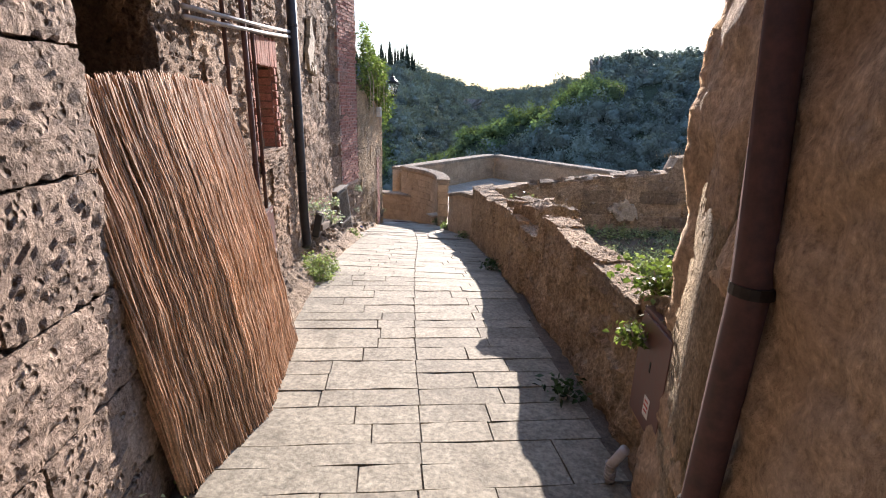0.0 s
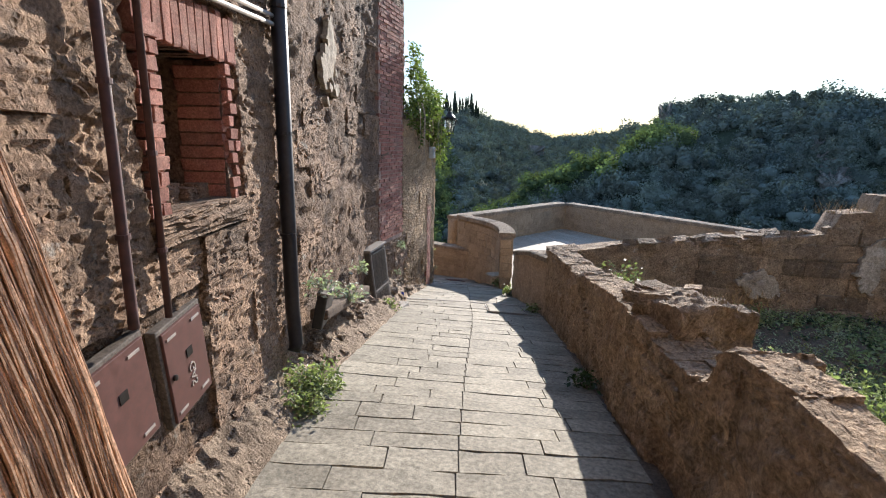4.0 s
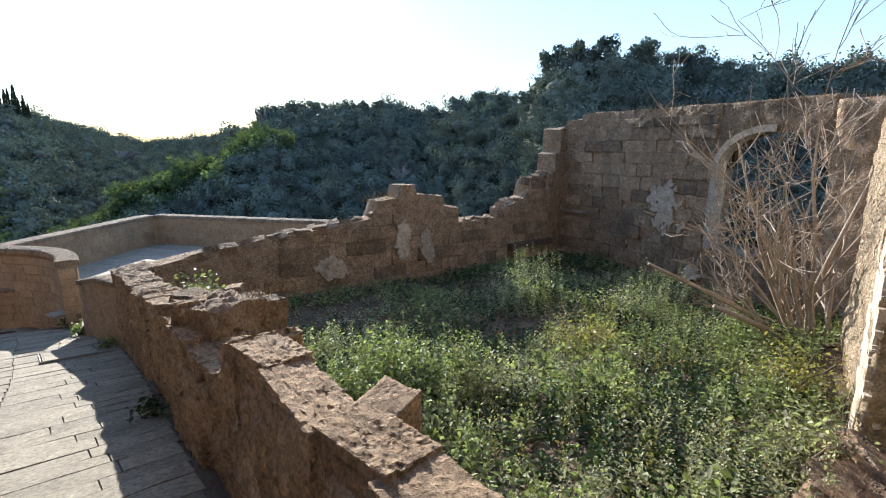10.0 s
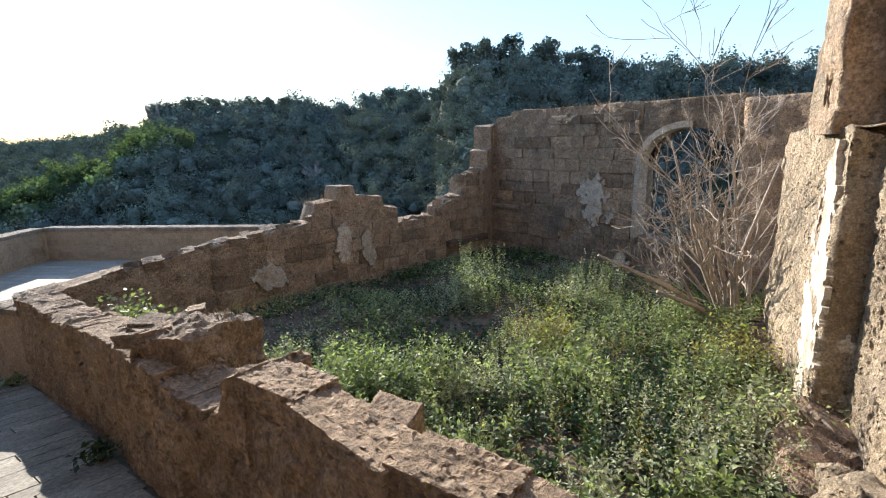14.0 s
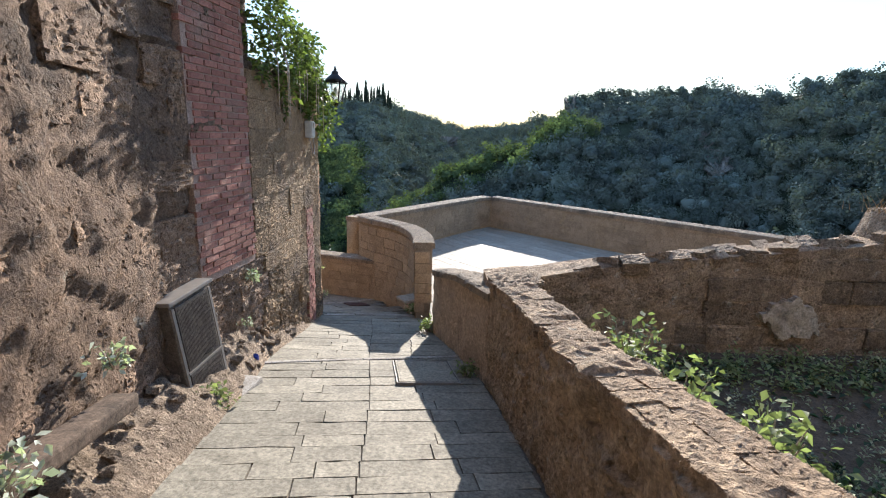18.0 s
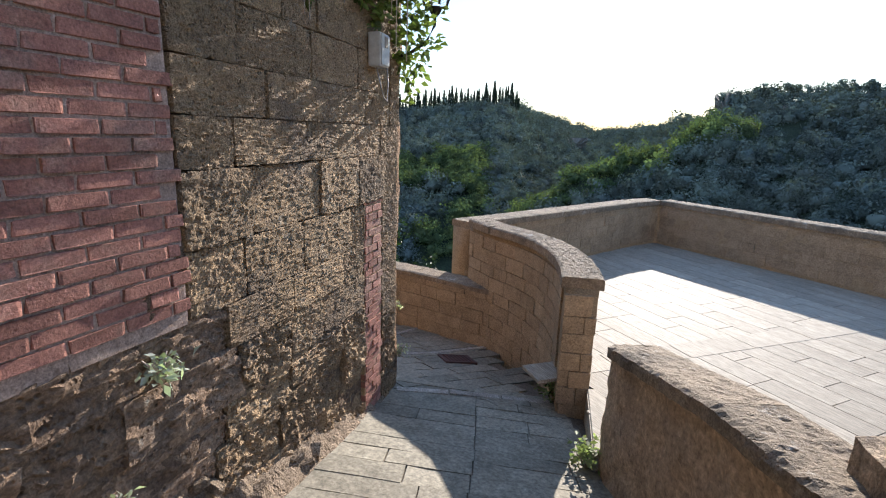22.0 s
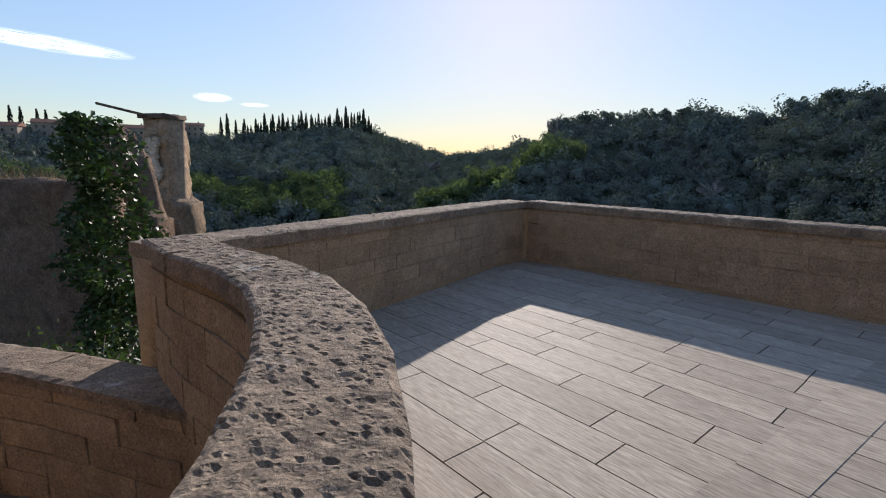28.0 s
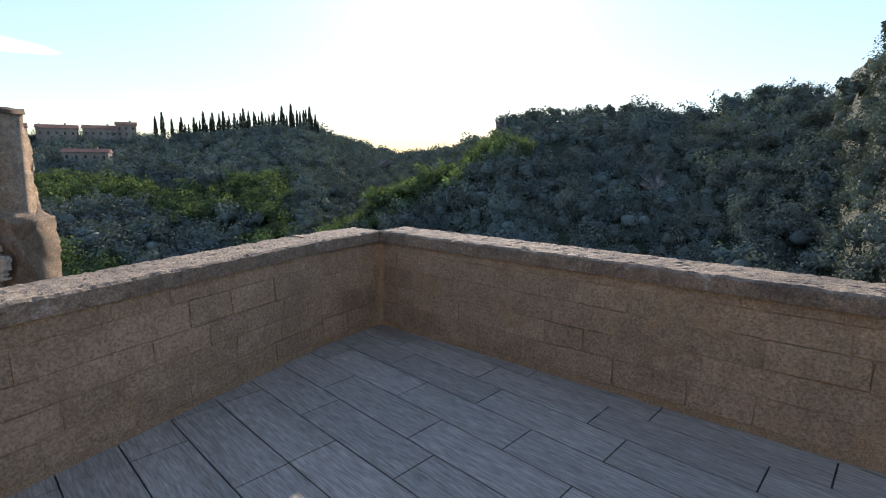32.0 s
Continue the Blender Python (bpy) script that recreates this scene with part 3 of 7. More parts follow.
RIDGE_R = interp([(-180, 320), (-60, 330), (-18, 330), (-8, 520), (0, 250), (3, 210), (20, 190), (31, 170), (34, 130), (60, 120), (110, 200), (180, 320)])


def build_ground():
    rs = [0.0, 6, 10, 14, 18, 22, 26, 30, 34] + list(np.linspace(40, 340, 76)) + [380, 430, 480, 520, 560, 700, 1000, 1600, 2600, 4000]
    azs = np.radians(np.concatenate([np.arange(-180, -62, 4), np.arange(-62, 75, 0.75), np.arange(75, 180, 4)]))
    verts, faces = [], []
    for r in rs:
        for a in azs:
            x, y = 2 + r * math.sin(a), 8 + r * math.cos(a)
            z = land_z(x, y)
            if r > 34:
                z += 2.2 * fract((x, y, 0), 0.03, 4) * min(1, (r - 34) / 30)
            verts.append((x, y, z))
    n = len(azs)
    for i in range(len(rs) - 1):
        for k in range(n):
            j = (k + 1) % n
            faces.append((i * n + k, (i + 1) * n + k, (i + 1) * n + j, i * n + j))
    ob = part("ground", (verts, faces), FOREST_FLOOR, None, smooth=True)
    return tagged(ob, "wooded gorge slopes under dense woodland", "ground", kind="structure")


build_ground()


# ---- lane ----
def lane_bed():
    verts, faces = [], []
    ys = np.arange(-4, 17.6, 0.2)
    xs = 12
    for y in ys:
        l, r = FACADE_X(y) - 0.3, LANE_R(y) + 0.25
        if y > 11.4:
            l = -5.2
        if y > 12.2:
            r = np.interp(y, [12.2, 13.6, 18], [-0.6, -2.0, -2.2])
        for k in range(xs + 1):
            x = l + (r - l) * k / xs
            verts.append((x, y, GROUND(y) - 0.012 + 0.006 * noise.noise((x * 3, y * 3, 0))))
    for i in range(len(ys) - 1):
        for k in range(xs):
            a = i * (xs + 1) + k
            faces.append((a, a + 1, a + xs + 2, a + xs + 1))
    return tagged(part("pavement", (verts, faces), SLAB_JOINT, None, smooth=True), "old stone-paved lane sloping downhill, worn slabs with dark joints", "pavement", kind="structure")


pavement = lane_bed()


# ---- left house ----
def facade_frame(y):
    """Point in plan, direction along and outward of the house front."""
    x = FACADE_X(y)
    t = Vector((FACADE_X(y + 0.1) - FACADE_X(y - 0.1), 0.2, 0)).normalized()
    return Vector((x, y, 0)), t, Vector((t.y, -t.x, 0))


WIN = (3.62, 4.16, 1.24, 1.96)       # y from, y to, z from, z to
HOLE = (1.28, 2.0, -0.2, 2.3)      # old doorway behind the reed screen


def house_top(y):
    return 6.2 if y < 9.55 else 2.05


def build_house():
    house = thing("old_house", pose(FACADE_X(5), 5, GROUND(5)), "tall old tufa stone house front with brick patches and small window", "house")
    inv = house.matrix_basis.inverted()
    step = 0.04
    ys = list(np.arange(-3.6, 11.62, step)) + [11.62]
    for cut in (WIN[0], WIN[1], HOLE[0], HOLE[1], 9.55):
        ys.append(cut)
    ys = sorted(ys)
    zs = sorted(list(np.arange(-2.4, 6.25, step)) + [WIN[2], WIN[3], HOLE[3]])
    verts, faces, ids = [], [], {}

    def vid(i, k, back):
        key = (i, k, back)
        if key not in ids:
            y, z = ys[i], zs[k]
            p, t, o = facade_frame(y)
            c = Vector((p.x, p.y, z))
            onrim = any(abs(y - v) < 1e-6 for v in (WIN[0], WIN[1], HOLE[0], HOLE[1])) or any(abs(z - v) < 1e-6 for v in (WIN[2], WIN[3], HOLE[3]))
            d = (0.04 * fract(c, 1.6, 3) + 0.02 * abs(noise.noise(c * 6.5)) - 0.045 * max(0.0, noise.noise(Vector((c.x * 13, c.y * 13, c.z * 9))) - 0.15) + 0.035 * fract(Vector((c.x, c.y, c.z * 1.7)), 4.5, 4) + 0.014 * fract(c, 17, 3) - (0.03 if noise.noise(c * 9) > 0.42 else 0.0) - (0.018 if 5 < y < 8.4 else 0.035)) * (0.3 if onrim else 0.5 if y > 9.4 else 0.88 if y > 5 else 1) - (0.022 if y > 9.4 else 0)
            if y > 4.9 and y < 9:
                d += 0.03 * noise.noise(c * 0.9)
            ids[key] = len(verts)
            verts.append(inv @ (c + o * (d if not back else -0.45)))
        return ids[key]

    def solid(i, k):
        y, z = (ys[i] + ys[i + 1]) / 2, (zs[k] + zs[k + 1]) / 2
        if WIN[0] < y < WIN[1] and WIN[2] < z < WIN[3]:
            return False
        if HOLE[0] < y < HOLE[1] and z < HOLE[3]:
            return False
        return z < house_top(y) and z > GROUND(y) - 0.5

    for i in range(len(ys) - 1):
        for k in range(len(zs) - 1):
            if not solid(i, k):
                continue
            faces.append((vid(i, k, 0), vid(i + 1, k, 0), vid(i + 1, k + 1, 0), vid(i, k + 1, 0)))
            for di, dk, a, b in ((-1, 0, (i, k), (i, k + 1)), (1, 0, (i + 1, k + 1), (i + 1, k)), (0, -1, (i + 1, k), (i, k)), (0, 1, (i, k + 1), (i + 1, k + 1))):
                ni, nk = i + di, k + dk
                if not (0 <= ni < len(ys) - 1 and 0 <= nk < len(zs) - 1) or not solid(ni, nk):
                    faces.append((vid(*a, 0), vid(*b, 0), vid(*b, 1), vid(*a, 1)))
    part("wall", (verts, faces), MORTAR, house, smooth=True)
    # return wall at the corner, running away from the lane
    c = FACADE_X(11.62)
    back = [(c, 11.62), (c - 2.2, 12.1), (c - 6.5, 12.6)]
    w = loaf("return_wall", [back[2], back[1], back[0]], lambda s: -2.6, lambda s: 2.05, 0.45, TUFA, 0.12, 0.03, parent=house)
    w.matrix_parent_inverse = inv
    # inside: dark room closing the openings
    room = box_bm(2.4, 10.5, 8.2, (0, 0, 0))
    bmesh.ops.delete(room, geom=[f for f in room.faces if f.normal.x > 0.5], context="FACES")
    ob = part("room", room, MORTAR, house)
    ob.matrix_parent_inverse = inv
    ob.matrix_basis = pose(-1.62, 3.2, 1.9, 0, 0, 19.5)
    return house


house = build_house()


# ---- right-hand pier and garden wall ----
FRONT = [(2.86, 1.98), (3.6, 1.985), (4.2, 2.32), (5.5, 3.065), (6.95, 3.9), (8.6, 4.85)]


def build_pier():
    pier = thing("corner_house", pose(3.2, 1.5, 0.0), "tall ochre tufa house corner with rusty drainpipe", "house")
    inv = pier.matrix_basis.inverted()
    lane_side = [(2.95, -4.2), (3.0, 0.2), (2.92, 1.2), (2.86, 1.96)]
    w = loaf("lane_wall", lane_side, lambda s: -0.6, lambda s: 6.0, 0.5, BROWN_PLASTER, 0.04, 0.05, 1.6, parent=pier, lean=-0.02)
    w.matrix_parent_inverse = inv
    w = loaf("garden_front", FRONT, lambda s: -1.6, lambda s: 6.0, 0.6, PALE_TUFA, 0.06, 0.03, 1.8, parent=pier)
    w.matrix_parent_inverse = inv
    # thicker stretch with a broken top, and a rough column over it
    w = loaf("buttress", [(6.02, 3.34), (5.9, 3.55), (7.1, 4.24), (8.3, 4.93)], lambda s: -1.6, interp([(0, 1.62), (0.3, 1.72), (1.2, 1.78), (3, 1.7)]), 0.3, PALE_TUFA, 0.045, 0.04, 2.4, parent=pier, jag=0.04)
    w.matrix_parent_inverse = inv
    w = loaf("column", [(6.3, 3.5), (6.15, 3.75), (6.65, 4.04), (6.8, 3.78)], lambda s: 1.68, lambda s: 6.0, 0.2, RUIN, 0.045, 0.03, 2.6, parent=pier, blocky=0.06)
    w.matrix_parent_inverse = inv
    ragged_patch("plaster", (6.15, 3.7, 0.5), (0.867, 0.498, 0), (0, 0, 1), (-0.498, 0.867, 0), 0.8, 2.6, 0.012, WHITE_WORN, pier, 3.0, "peeling white plaster strip", 40)
    ragged_patch("plaster", (5.98, 3.42, -0.1), (0.498, -0.867, 0), (0, 0, 1), (-0.867, -0.498, 0), 0.2, 0.9, 0.012, WHITE_WORN, pier, 5.0, "peeling white plaster strip", 22)
    return pier


pier = build_pier()

RW_NEAR = [(2.88, 1.98), (2.72, 2.7), (2.62, 3.1), (2.48, 3.5), (2.22, 4.3)]
RW = [(2.26, 4.2), (2.08, 4.75), (1.84, 5.4), (1.64, 6.2), (0.96, 8.5), (0.72, 9.12)]
RW_TOP = interp([(1.8, 0.98), (2.0, 0.9), (2.3, 0.76), (2.8, 0.7), (3.5, 0.7), (4.3, 0.68), (4.42, 0.5), (4.5, 0.42), (5.0, 0.4), (5.15, 0.46), (5.75, 0.44), (6.2, 0.36), (6.75, 0.28), (7.4, 0.17), (8.45, 0.08), (9.12, 0.03)])


def line_y(line):
    """y by distance along a line in plan."""
    cum = [0.0]
    for p, q in zip(line, line[1:]):
        cum.append(cum[-1] + math.hypot(q[0] - p[0], q[1] - p[1]))
    return interp([(c, p[1]) for c, p in zip(cum, line)])


near_y, rw_y = line_y(RW_NEAR), line_y(RW)


garden_wall = thing("garden_wall", pose(2.0, 5.0, GROUND(5)), "low broken rubble stone wall with a worn stone crest beside the lane", "wall")
for nm, line, ys, thick, tail in (("near_body", RW_NEAR, near_y, 0.22, 0.08), ("far_body", RW, rw_y, 0.33, 0.03)):
    w = loaf(nm, line, lambda s, ys=ys: GROUND(ys(s)) - 0.3, lambda s, ys=ys, tail=tail: RW_TOP(ys(s)) - tail + (0.055 if ys is rw_y else 0.0), thick, RUBBLE, 0.028, 0.034, 3.6, 12, parent=garden_wall, jag=0.03, blocky=0.022, smooth=False)
    w.matrix_parent_inverse = garden_wall.matrix_basis.inverted()
POST = [(0.72, 9.14), (0.55, 9.55), (0.25, 10.2), (-0.25, 11.2)]
POST_TOP = interp([(0, -0.06), (0.44, -0.13), (1.16, -0.22), (2.28, -0.47)])
post_wall = thing("lane_wall_end", pose(0.25, 10.2, -1.1), "low plastered stone wall with pitted coping beside terrace entrance", "wall")
w = loaf("body", POST, lambda s: -1.9, lambda s: POST_TOP(s) - 0.07, 0.3, BROWN_PLASTER, 0.035, 0.022, 3.0, 4, parent=post_wall)
w.matrix_parent_inverse = post_wall.matrix_basis.inverted()
STUB = [(2.1, 5.08), (2.58, 5.43)]
stub = thing("wall_stub", pose(2.12, 5.0, -0.5), "broken cross-wall stump of tufa stone", "wall stump")
w = loaf("core", STUB, lambda s: -1.2, interp([(0, 0.6), (0.25, 0.63), (0.45, 0.59), (0.7, 0.57)]), -0.42, RUIN, 0.02, 0.034, 5.0, 18, parent=stub, jag=0.03, blocky=0.015, smooth=False)
w.matrix_parent_inverse = stub.matrix_basis.inverted()
low_block = loaf("stone_block", [(2.78, 4.62), (3.12, 4.8)], lambda s: -1.0, interp([(0, 0.04), (0.4, 0.17)]), 0.33, RUIN, 0.03, 0.02, 3.0, 10)
tagged(low_block, "sloping tufa block leaning against garden wall", "stone block")

# ---- ruin round the garden ----
def build_ruin():
    ruin = thing("ruined_house", pose(5, 10, -0.8), "roofless ruined stone house walls with stepped broken tops and an arch", "ruin")
    inv = ruin.matrix_basis.inverted()
    a = [(0.66, 9.45), (2.5, 9.85), (4.2, 10.15), (6.0, 10.5), (7.2, 10.8), (8.7, 11.2)]
    h = [(0, -0.05), (0.6, 0.02), (1.5, 0.15), (2.8, 0.3), (3.5, 0.42), (3.62, 0.72), (4.0, 0.76), (4.05, 0.98), (4.35, 0.98), (4.4, 0.8), (4.95, 0.74), (5.0, 0.55), (5.3, 0.5), (5.35, 0.22), (6.6, 0.2), (6.8, 0.4), (7.5, 0.6), (7.6, 0.95), (8.3, 1.1)]
    h = [(s + 0.3 if 3 < s < 6.7 else s, z) for s, z in h]
    w = loaf("back_wall", a, lambda s: -1.9, interp(h), -0.4, RUIN, 0.06, 0.03, 2.4, 5, parent=ruin, jag=0.02, cuts=[s for s, z in h], smooth=False)
    w.matrix_parent_inverse = inv
    b = [(8.75, 11.2), (9.3, 11.6), (9.55, 10.4), (9.62, 8.6), (9.62, 7.8)]
    hb = [(0, 1.1), (0.12, 1.12), (0.15, 1.5), (0.4, 1.55), (0.44, 2.05), (0.75, 2.12), (0.8, 2.25), (1.2, 2.25), (1.25, 2.38), (4.5, 2.34)]
    w = loaf("arch_wall_left", b, lambda s: -1.9, interp(hb), -0.4, RUIN, 0.06, 0.03, 2.4, 4, parent=ruin, jag=0.01, cuts=[s for s, z in hb], smooth=False)
    w.matrix_parent_inverse = inv
    c = [(9.62, 6.1), (9.6, 5.2), (9.2, 4.5), (8.6, 4.5)]
    w = loaf("arch_wall_right", c, lambda s: -1.9, lambda s: 2.25, -0.4, RUIN, 0.09, 0.03, 2.0, 3, parent=ruin)
    w.matrix_parent_inverse = inv
    d = [(9.62, 7.8), (9.62, 6.1)]
    w = loaf("arch_head", d, interp([(0, 1.3), (0.15, 1.6), (0.4, 1.8), (0.8, 1.9), (1.2, 1.82), (1.5, 1.62), (1.7, 1.35)]), lambda s: 2.33, -0.4, RUIN, 0.06, 0.02, 2.0, 3, parent=ruin)
    w.matrix_parent_inverse = inv
    w = loaf("arch_sill", d, lambda s: -1.9, interp([(0, -0.06), (0.9, -0.05), (1.1, 0.35), (1.25, 0.55), (1.7, 0.7)]), -0.38, RUIN, 0.07, 0.03, 2.4, 3, parent=ruin, jag=0.06)
    w.matrix_parent_inverse = inv
    for at, w_, h_, sd in (((9.58, 8.7, 0.6), 1.1, 1.15, 2.0), ((9.58, 9.9, -0.2), 0.8, 0.5, 4.0), ((9.55, 8.0, -0.55), 0.5, 0.4, 6.0)):
        ragged_patch("plaster_patch", at, (0, -1, 0), (0, 0, 1), (-1, 0, 0), w_, h_, 0.03, PALE_PLASTER, ruin, sd, "peeling pale plaster patch", 60)
    for x, y, z, w_, h_, sd in ((4.95, 10.26, 0.0, 0.45, 1.1, 1.0), (3.6, 10.01, -0.35, 0.8, 0.6, 7.0), (5.45, 10.36, -0.2, 0.35, 1.0, 9.0)):
        ragged_patch("plaster_patch", (x, y, z), (0.98, 0.19, 0), (0, 0, 1), (0.19, -0.98, 0), w_, h_, 0.045, PALE_PLASTER, ruin, sd, "flaking pale plaster patch", 50)
    w = part("lintel", box_bm(1.3, 0.22, 0.13, (0, 0, 0), 0.02), WOOD, ruin, "weathered wooden lintel")
    w.matrix_basis = inv @ pose(8.1, 11.0, -0.42, 0, 0, 15)
    w = part("pale_strip", box_bm(0.08, 0.75, 0.07, (0, 0, 0), 0.01), PLASTER, ruin, "pale stone strip")
    w.matrix_basis = inv @ pose(9.37, 11.15, 0.22, 0, 0, 12)
    # pale dressed-stone ring of the arch
    ring = [(9.6, 7.76, -0.06), (9.6, 7.76, 1.25)] + [(9.6, 6.95 + 0.81 * math.cos(a), 1.25 + 0.62 * math.sin(a)) for a in np.linspace(0.15, 1.7, 9)]
    verts, faces = [], []
    for k, (x, y, z) in enumerate(ring):
        q = ring[min(k + 1, len(ring) - 1)]
        o = ring[max(k - 1, 0)]
        t = Vector((0, q[1] - o[1], q[2] - o[2])).normalized()
        nrm = Vector((0, t.z, -t.y)) * 0.1
        for dx in (-0.03, 0.2):
            for sgn in (0, 1):
                verts.append((x + dx, y + nrm.y * sgn, z + nrm.z * sgn))
    for k in range(len(ring) - 1):
        a0, b0 = k * 4, k * 4 + 4
        for p, q in ((0, 1), (1, 3), (3, 2), (2, 0)):
            faces.append((a0 + p, a0 + q, b0 + q, b0 + p))
    w = part("arch_ring", (verts, faces), PALE_PLASTER, ruin, "pale dressed-stone arch edge")
    w.matrix_parent_inverse = inv
    return ruin


ruin = build_ruin()


def garden_z(x, y):
    return -0.75 + 0.35 * max(0.0, 1 - abs(y - 3.6) / 2.5) + 0.08 * noise.noise((x * 0.8, y * 0.8, 1.0))


def garden_bed():
    verts, faces = [], []
    n = 40
    for i in range(n + 1):
        y = 2.0 + (11.6 - 2.0) * i / n
        for k in range(n + 1):
            x0 = np.interp(y, [2, 9.6, 11.6], [2.8, 0.75, 5])
            x = x0 + (9.9 - x0) * k / n
            verts.append((x, y, garden_z(x, y)))
    for i in range(n):
        for k in range(n):
            a = i * (n + 1) + k
            faces.append((a, a + 1, a + n + 2, a + n + 1))
    return tagged(part("garden_soil", (verts, faces), EARTH, None, smooth=True), "earth floor of an overgrown ruin", "soil", kind="structure")


garden_soil = garden_bed()

# ---- terrace ----
CURVE = [(-0.46, 12.08), (-0.545, 12.4), (-0.68, 12.78), (-0.86, 13.12), (-1.1, 13.44), (-1.43, 13.72), (-1.85, 13.97), (-2.25, 14.3)]
APEX_L, APEX_R = (-0.62, 18.4), (-0.25, 18.98)
PAR = [(-2.5, 14.25), APEX_L, APEX_R, (2.6, 16.98), (9.6, 12.1)]
PAR_TOP = -0.38


def terrace_floor():
    edge = [(-0.47, 12.1), (-0.56, 12.4), (-0.7, 12.79), (-0.88, 13.15), (-1.12, 13.48), (-1.46, 13.76), (-1.89, 14.01), (-2.31, 14.34), APEX_L, APEX_R, (2.6, 16.98), (9.5, 12.15), (8.4, 11.2), (4.4, 10.4), (0.8, 9.7), (0.0, 11.2)]
    verts = [(x, y, TERRACE_Z - 0.008) for x, y in edge] + [(x, y, -3.6) for x, y in edge]
    n = len(edge)
    faces = [tuple(range(n))[::-1]] + [(k, (k + 1) % n, n + (k + 1) % n, n + k) for k in range(n)]
    return tagged(part("terrace_floor", (verts, faces), TILE_JOINT, None), "terrace floor of pale wood-grained travertine planks", "floor", kind="structure")


terrace = terrace_floor()


def wall_with_cap(name, path, top, base, thick, label, side=1, cap_over=0.03, cap_h=0.09, rough=0.008):
    w = thing(name, pose(path[0][0], path[0][1], base), label, "parapet")
    inv = w.matrix_basis.inverted()
    b = loaf("body", path, lambda s: base, lambda s: top - cap_h, thick * side, OCHRE_JOINT, 0.1, rough, 3.0, 2, parent=w)
    b.matrix_parent_inverse = inv
    return w


parapet = wall_with_cap("terrace_parapet", PAR, PAR_TOP, -3.2, 0.34, "ochre tufa block parapet with rough grey capstones", -1)
curve_wall = wall_with_cap("curved_parapet", CURVE, -0.3, -2.4, 0.26, "curved ochre tufa parapet with pitted capstones", -1)
LOW = [(-1.8, 13.72), (-3.2, 13.95), (-5.2, 14.1)]
low_wall = wall_with_cap("lane_low_wall", LOW, -1.12, -2.6, 0.32, "low ochre tufa wall at the foot of the lane", 1)


# ---- fittings on the left house ----
def on_front(y, z, out=0.0):
    p, t, o = facade_frame(y)
    return Vector((p.x, p.y, z)) + o * out


def front_pose(y, z, out=0.0):
    """x along the wall (downhill), y outwards, z up."""
    p, t, o = facade_frame(y)
    return frame_m(on_front(y, z, out), t, Vector((0, 0, 1)), o)


def clip_ring(r, w=0.02):
    return turned([(r, -w / 2), (r + 0.006, -w / 2), (r + 0.006, w / 2), (r, w / 2)], 12)


def wall_pipe(name, y, z0, z1, r, mat, label, out=0.05, kinks=(), clips=()):
    th = thing(name, pose(*on_front(y, z0, out)), label, "pipe")
    base = on_front(y, z0, out)
    pts = [on_front(y + dy, z, out + do) - base for z, dy, do in [(z0, 0, 0), *kinks, (z1, 0, 0)]]
    part("pipe", tube(pts, r, 12), mat, th, smooth=True)
    for z in clips:
        c = part("clip", clip_ring(r), mat, th)
        c.location = on_front(y, z, out) - base
    return th


wall_pipe("drainpipe", 4.8, 0.0, 6.1, 0.052, PIPE_DARK, "dark metal drainpipe fixed to house wall", 0.085, [(0.05, 0.03, 0.01), (0.35, 0.01, 0)], (0.9, 1.6, 2.4, 3.3))
wall_pipe("conduit", 2.85, 1.72, 6.0, 0.014, RUST_PIPE, "thin rust-brown vertical gas pipe", 0.04, (), (1.9, 2.6))
wall_pipe("conduit", 3.24, 0.84, 6.0, 0.02, RUST_PIPE, "rust-brown gas pipe rising from meter box", 0.05, [(0.9, 0.0, 0.0), (0.94, 0.0, 0.0)], (1.2, 1.75, 2.5))
wall_pipe("conduit", 3.46, 0.8, 6.0, 0.015, RUST_PIPE, "thin rust-brown gas pipe above meter box", 0.045, (), (1.1, 1.5, 2.3))


def level_conduit(off, label):
    a, b = on_front(2.2, 2.1 + off, 0.06), on_front(4.82, 2.29 + off, 0.06)
    th = thing("level_conduit", pose(*a), label, "pipe")
    part("pipe", tube([(0, 0, 0), (on_front(3.66, 2.2 + off, 0.06) - a), b - a], 0.014, 10), PALE_PIPE, th, smooth=True)
    for y in (2.9, 3.9, 4.55):
        c = part("clip", box_bm(0.02, 0.05, 0.04, (0, -0.02, 0), 0.004), RUST_PIPE, th)
        c.matrix_basis = pose(*(on_front(y, 2.1 + 0.0725 * (y - 2.2) + off, 0.06) - a))
    return th


level_conduit(0.0, "pale level conduit running above the window")
level_conduit(0.05, "second pale conduit beside the first above the window")


def glyphs(text, size, mat, parent, m, depth=0.002):
    cu = bpy.data.curves.new("lettering", "FONT")
    cu.body, cu.size, cu.extrude, cu.align_x, cu.align_y = text, size, depth, "CENTER", "CENTER"
    ob = bpy.data.objects.new("lettering", cu)
    scene.collection.objects.link(ob)
    me = bpy.data.meshes.new_from_object(ob.evaluated_get(bpy.context.evaluated_depsgraph_get()))
    bpy.data.objects.remove(ob)
    me.materials.clear()
    me.materials.append(mat)
    o = part("lettering", me, mat, parent)
    o.matrix_basis = m
    return o


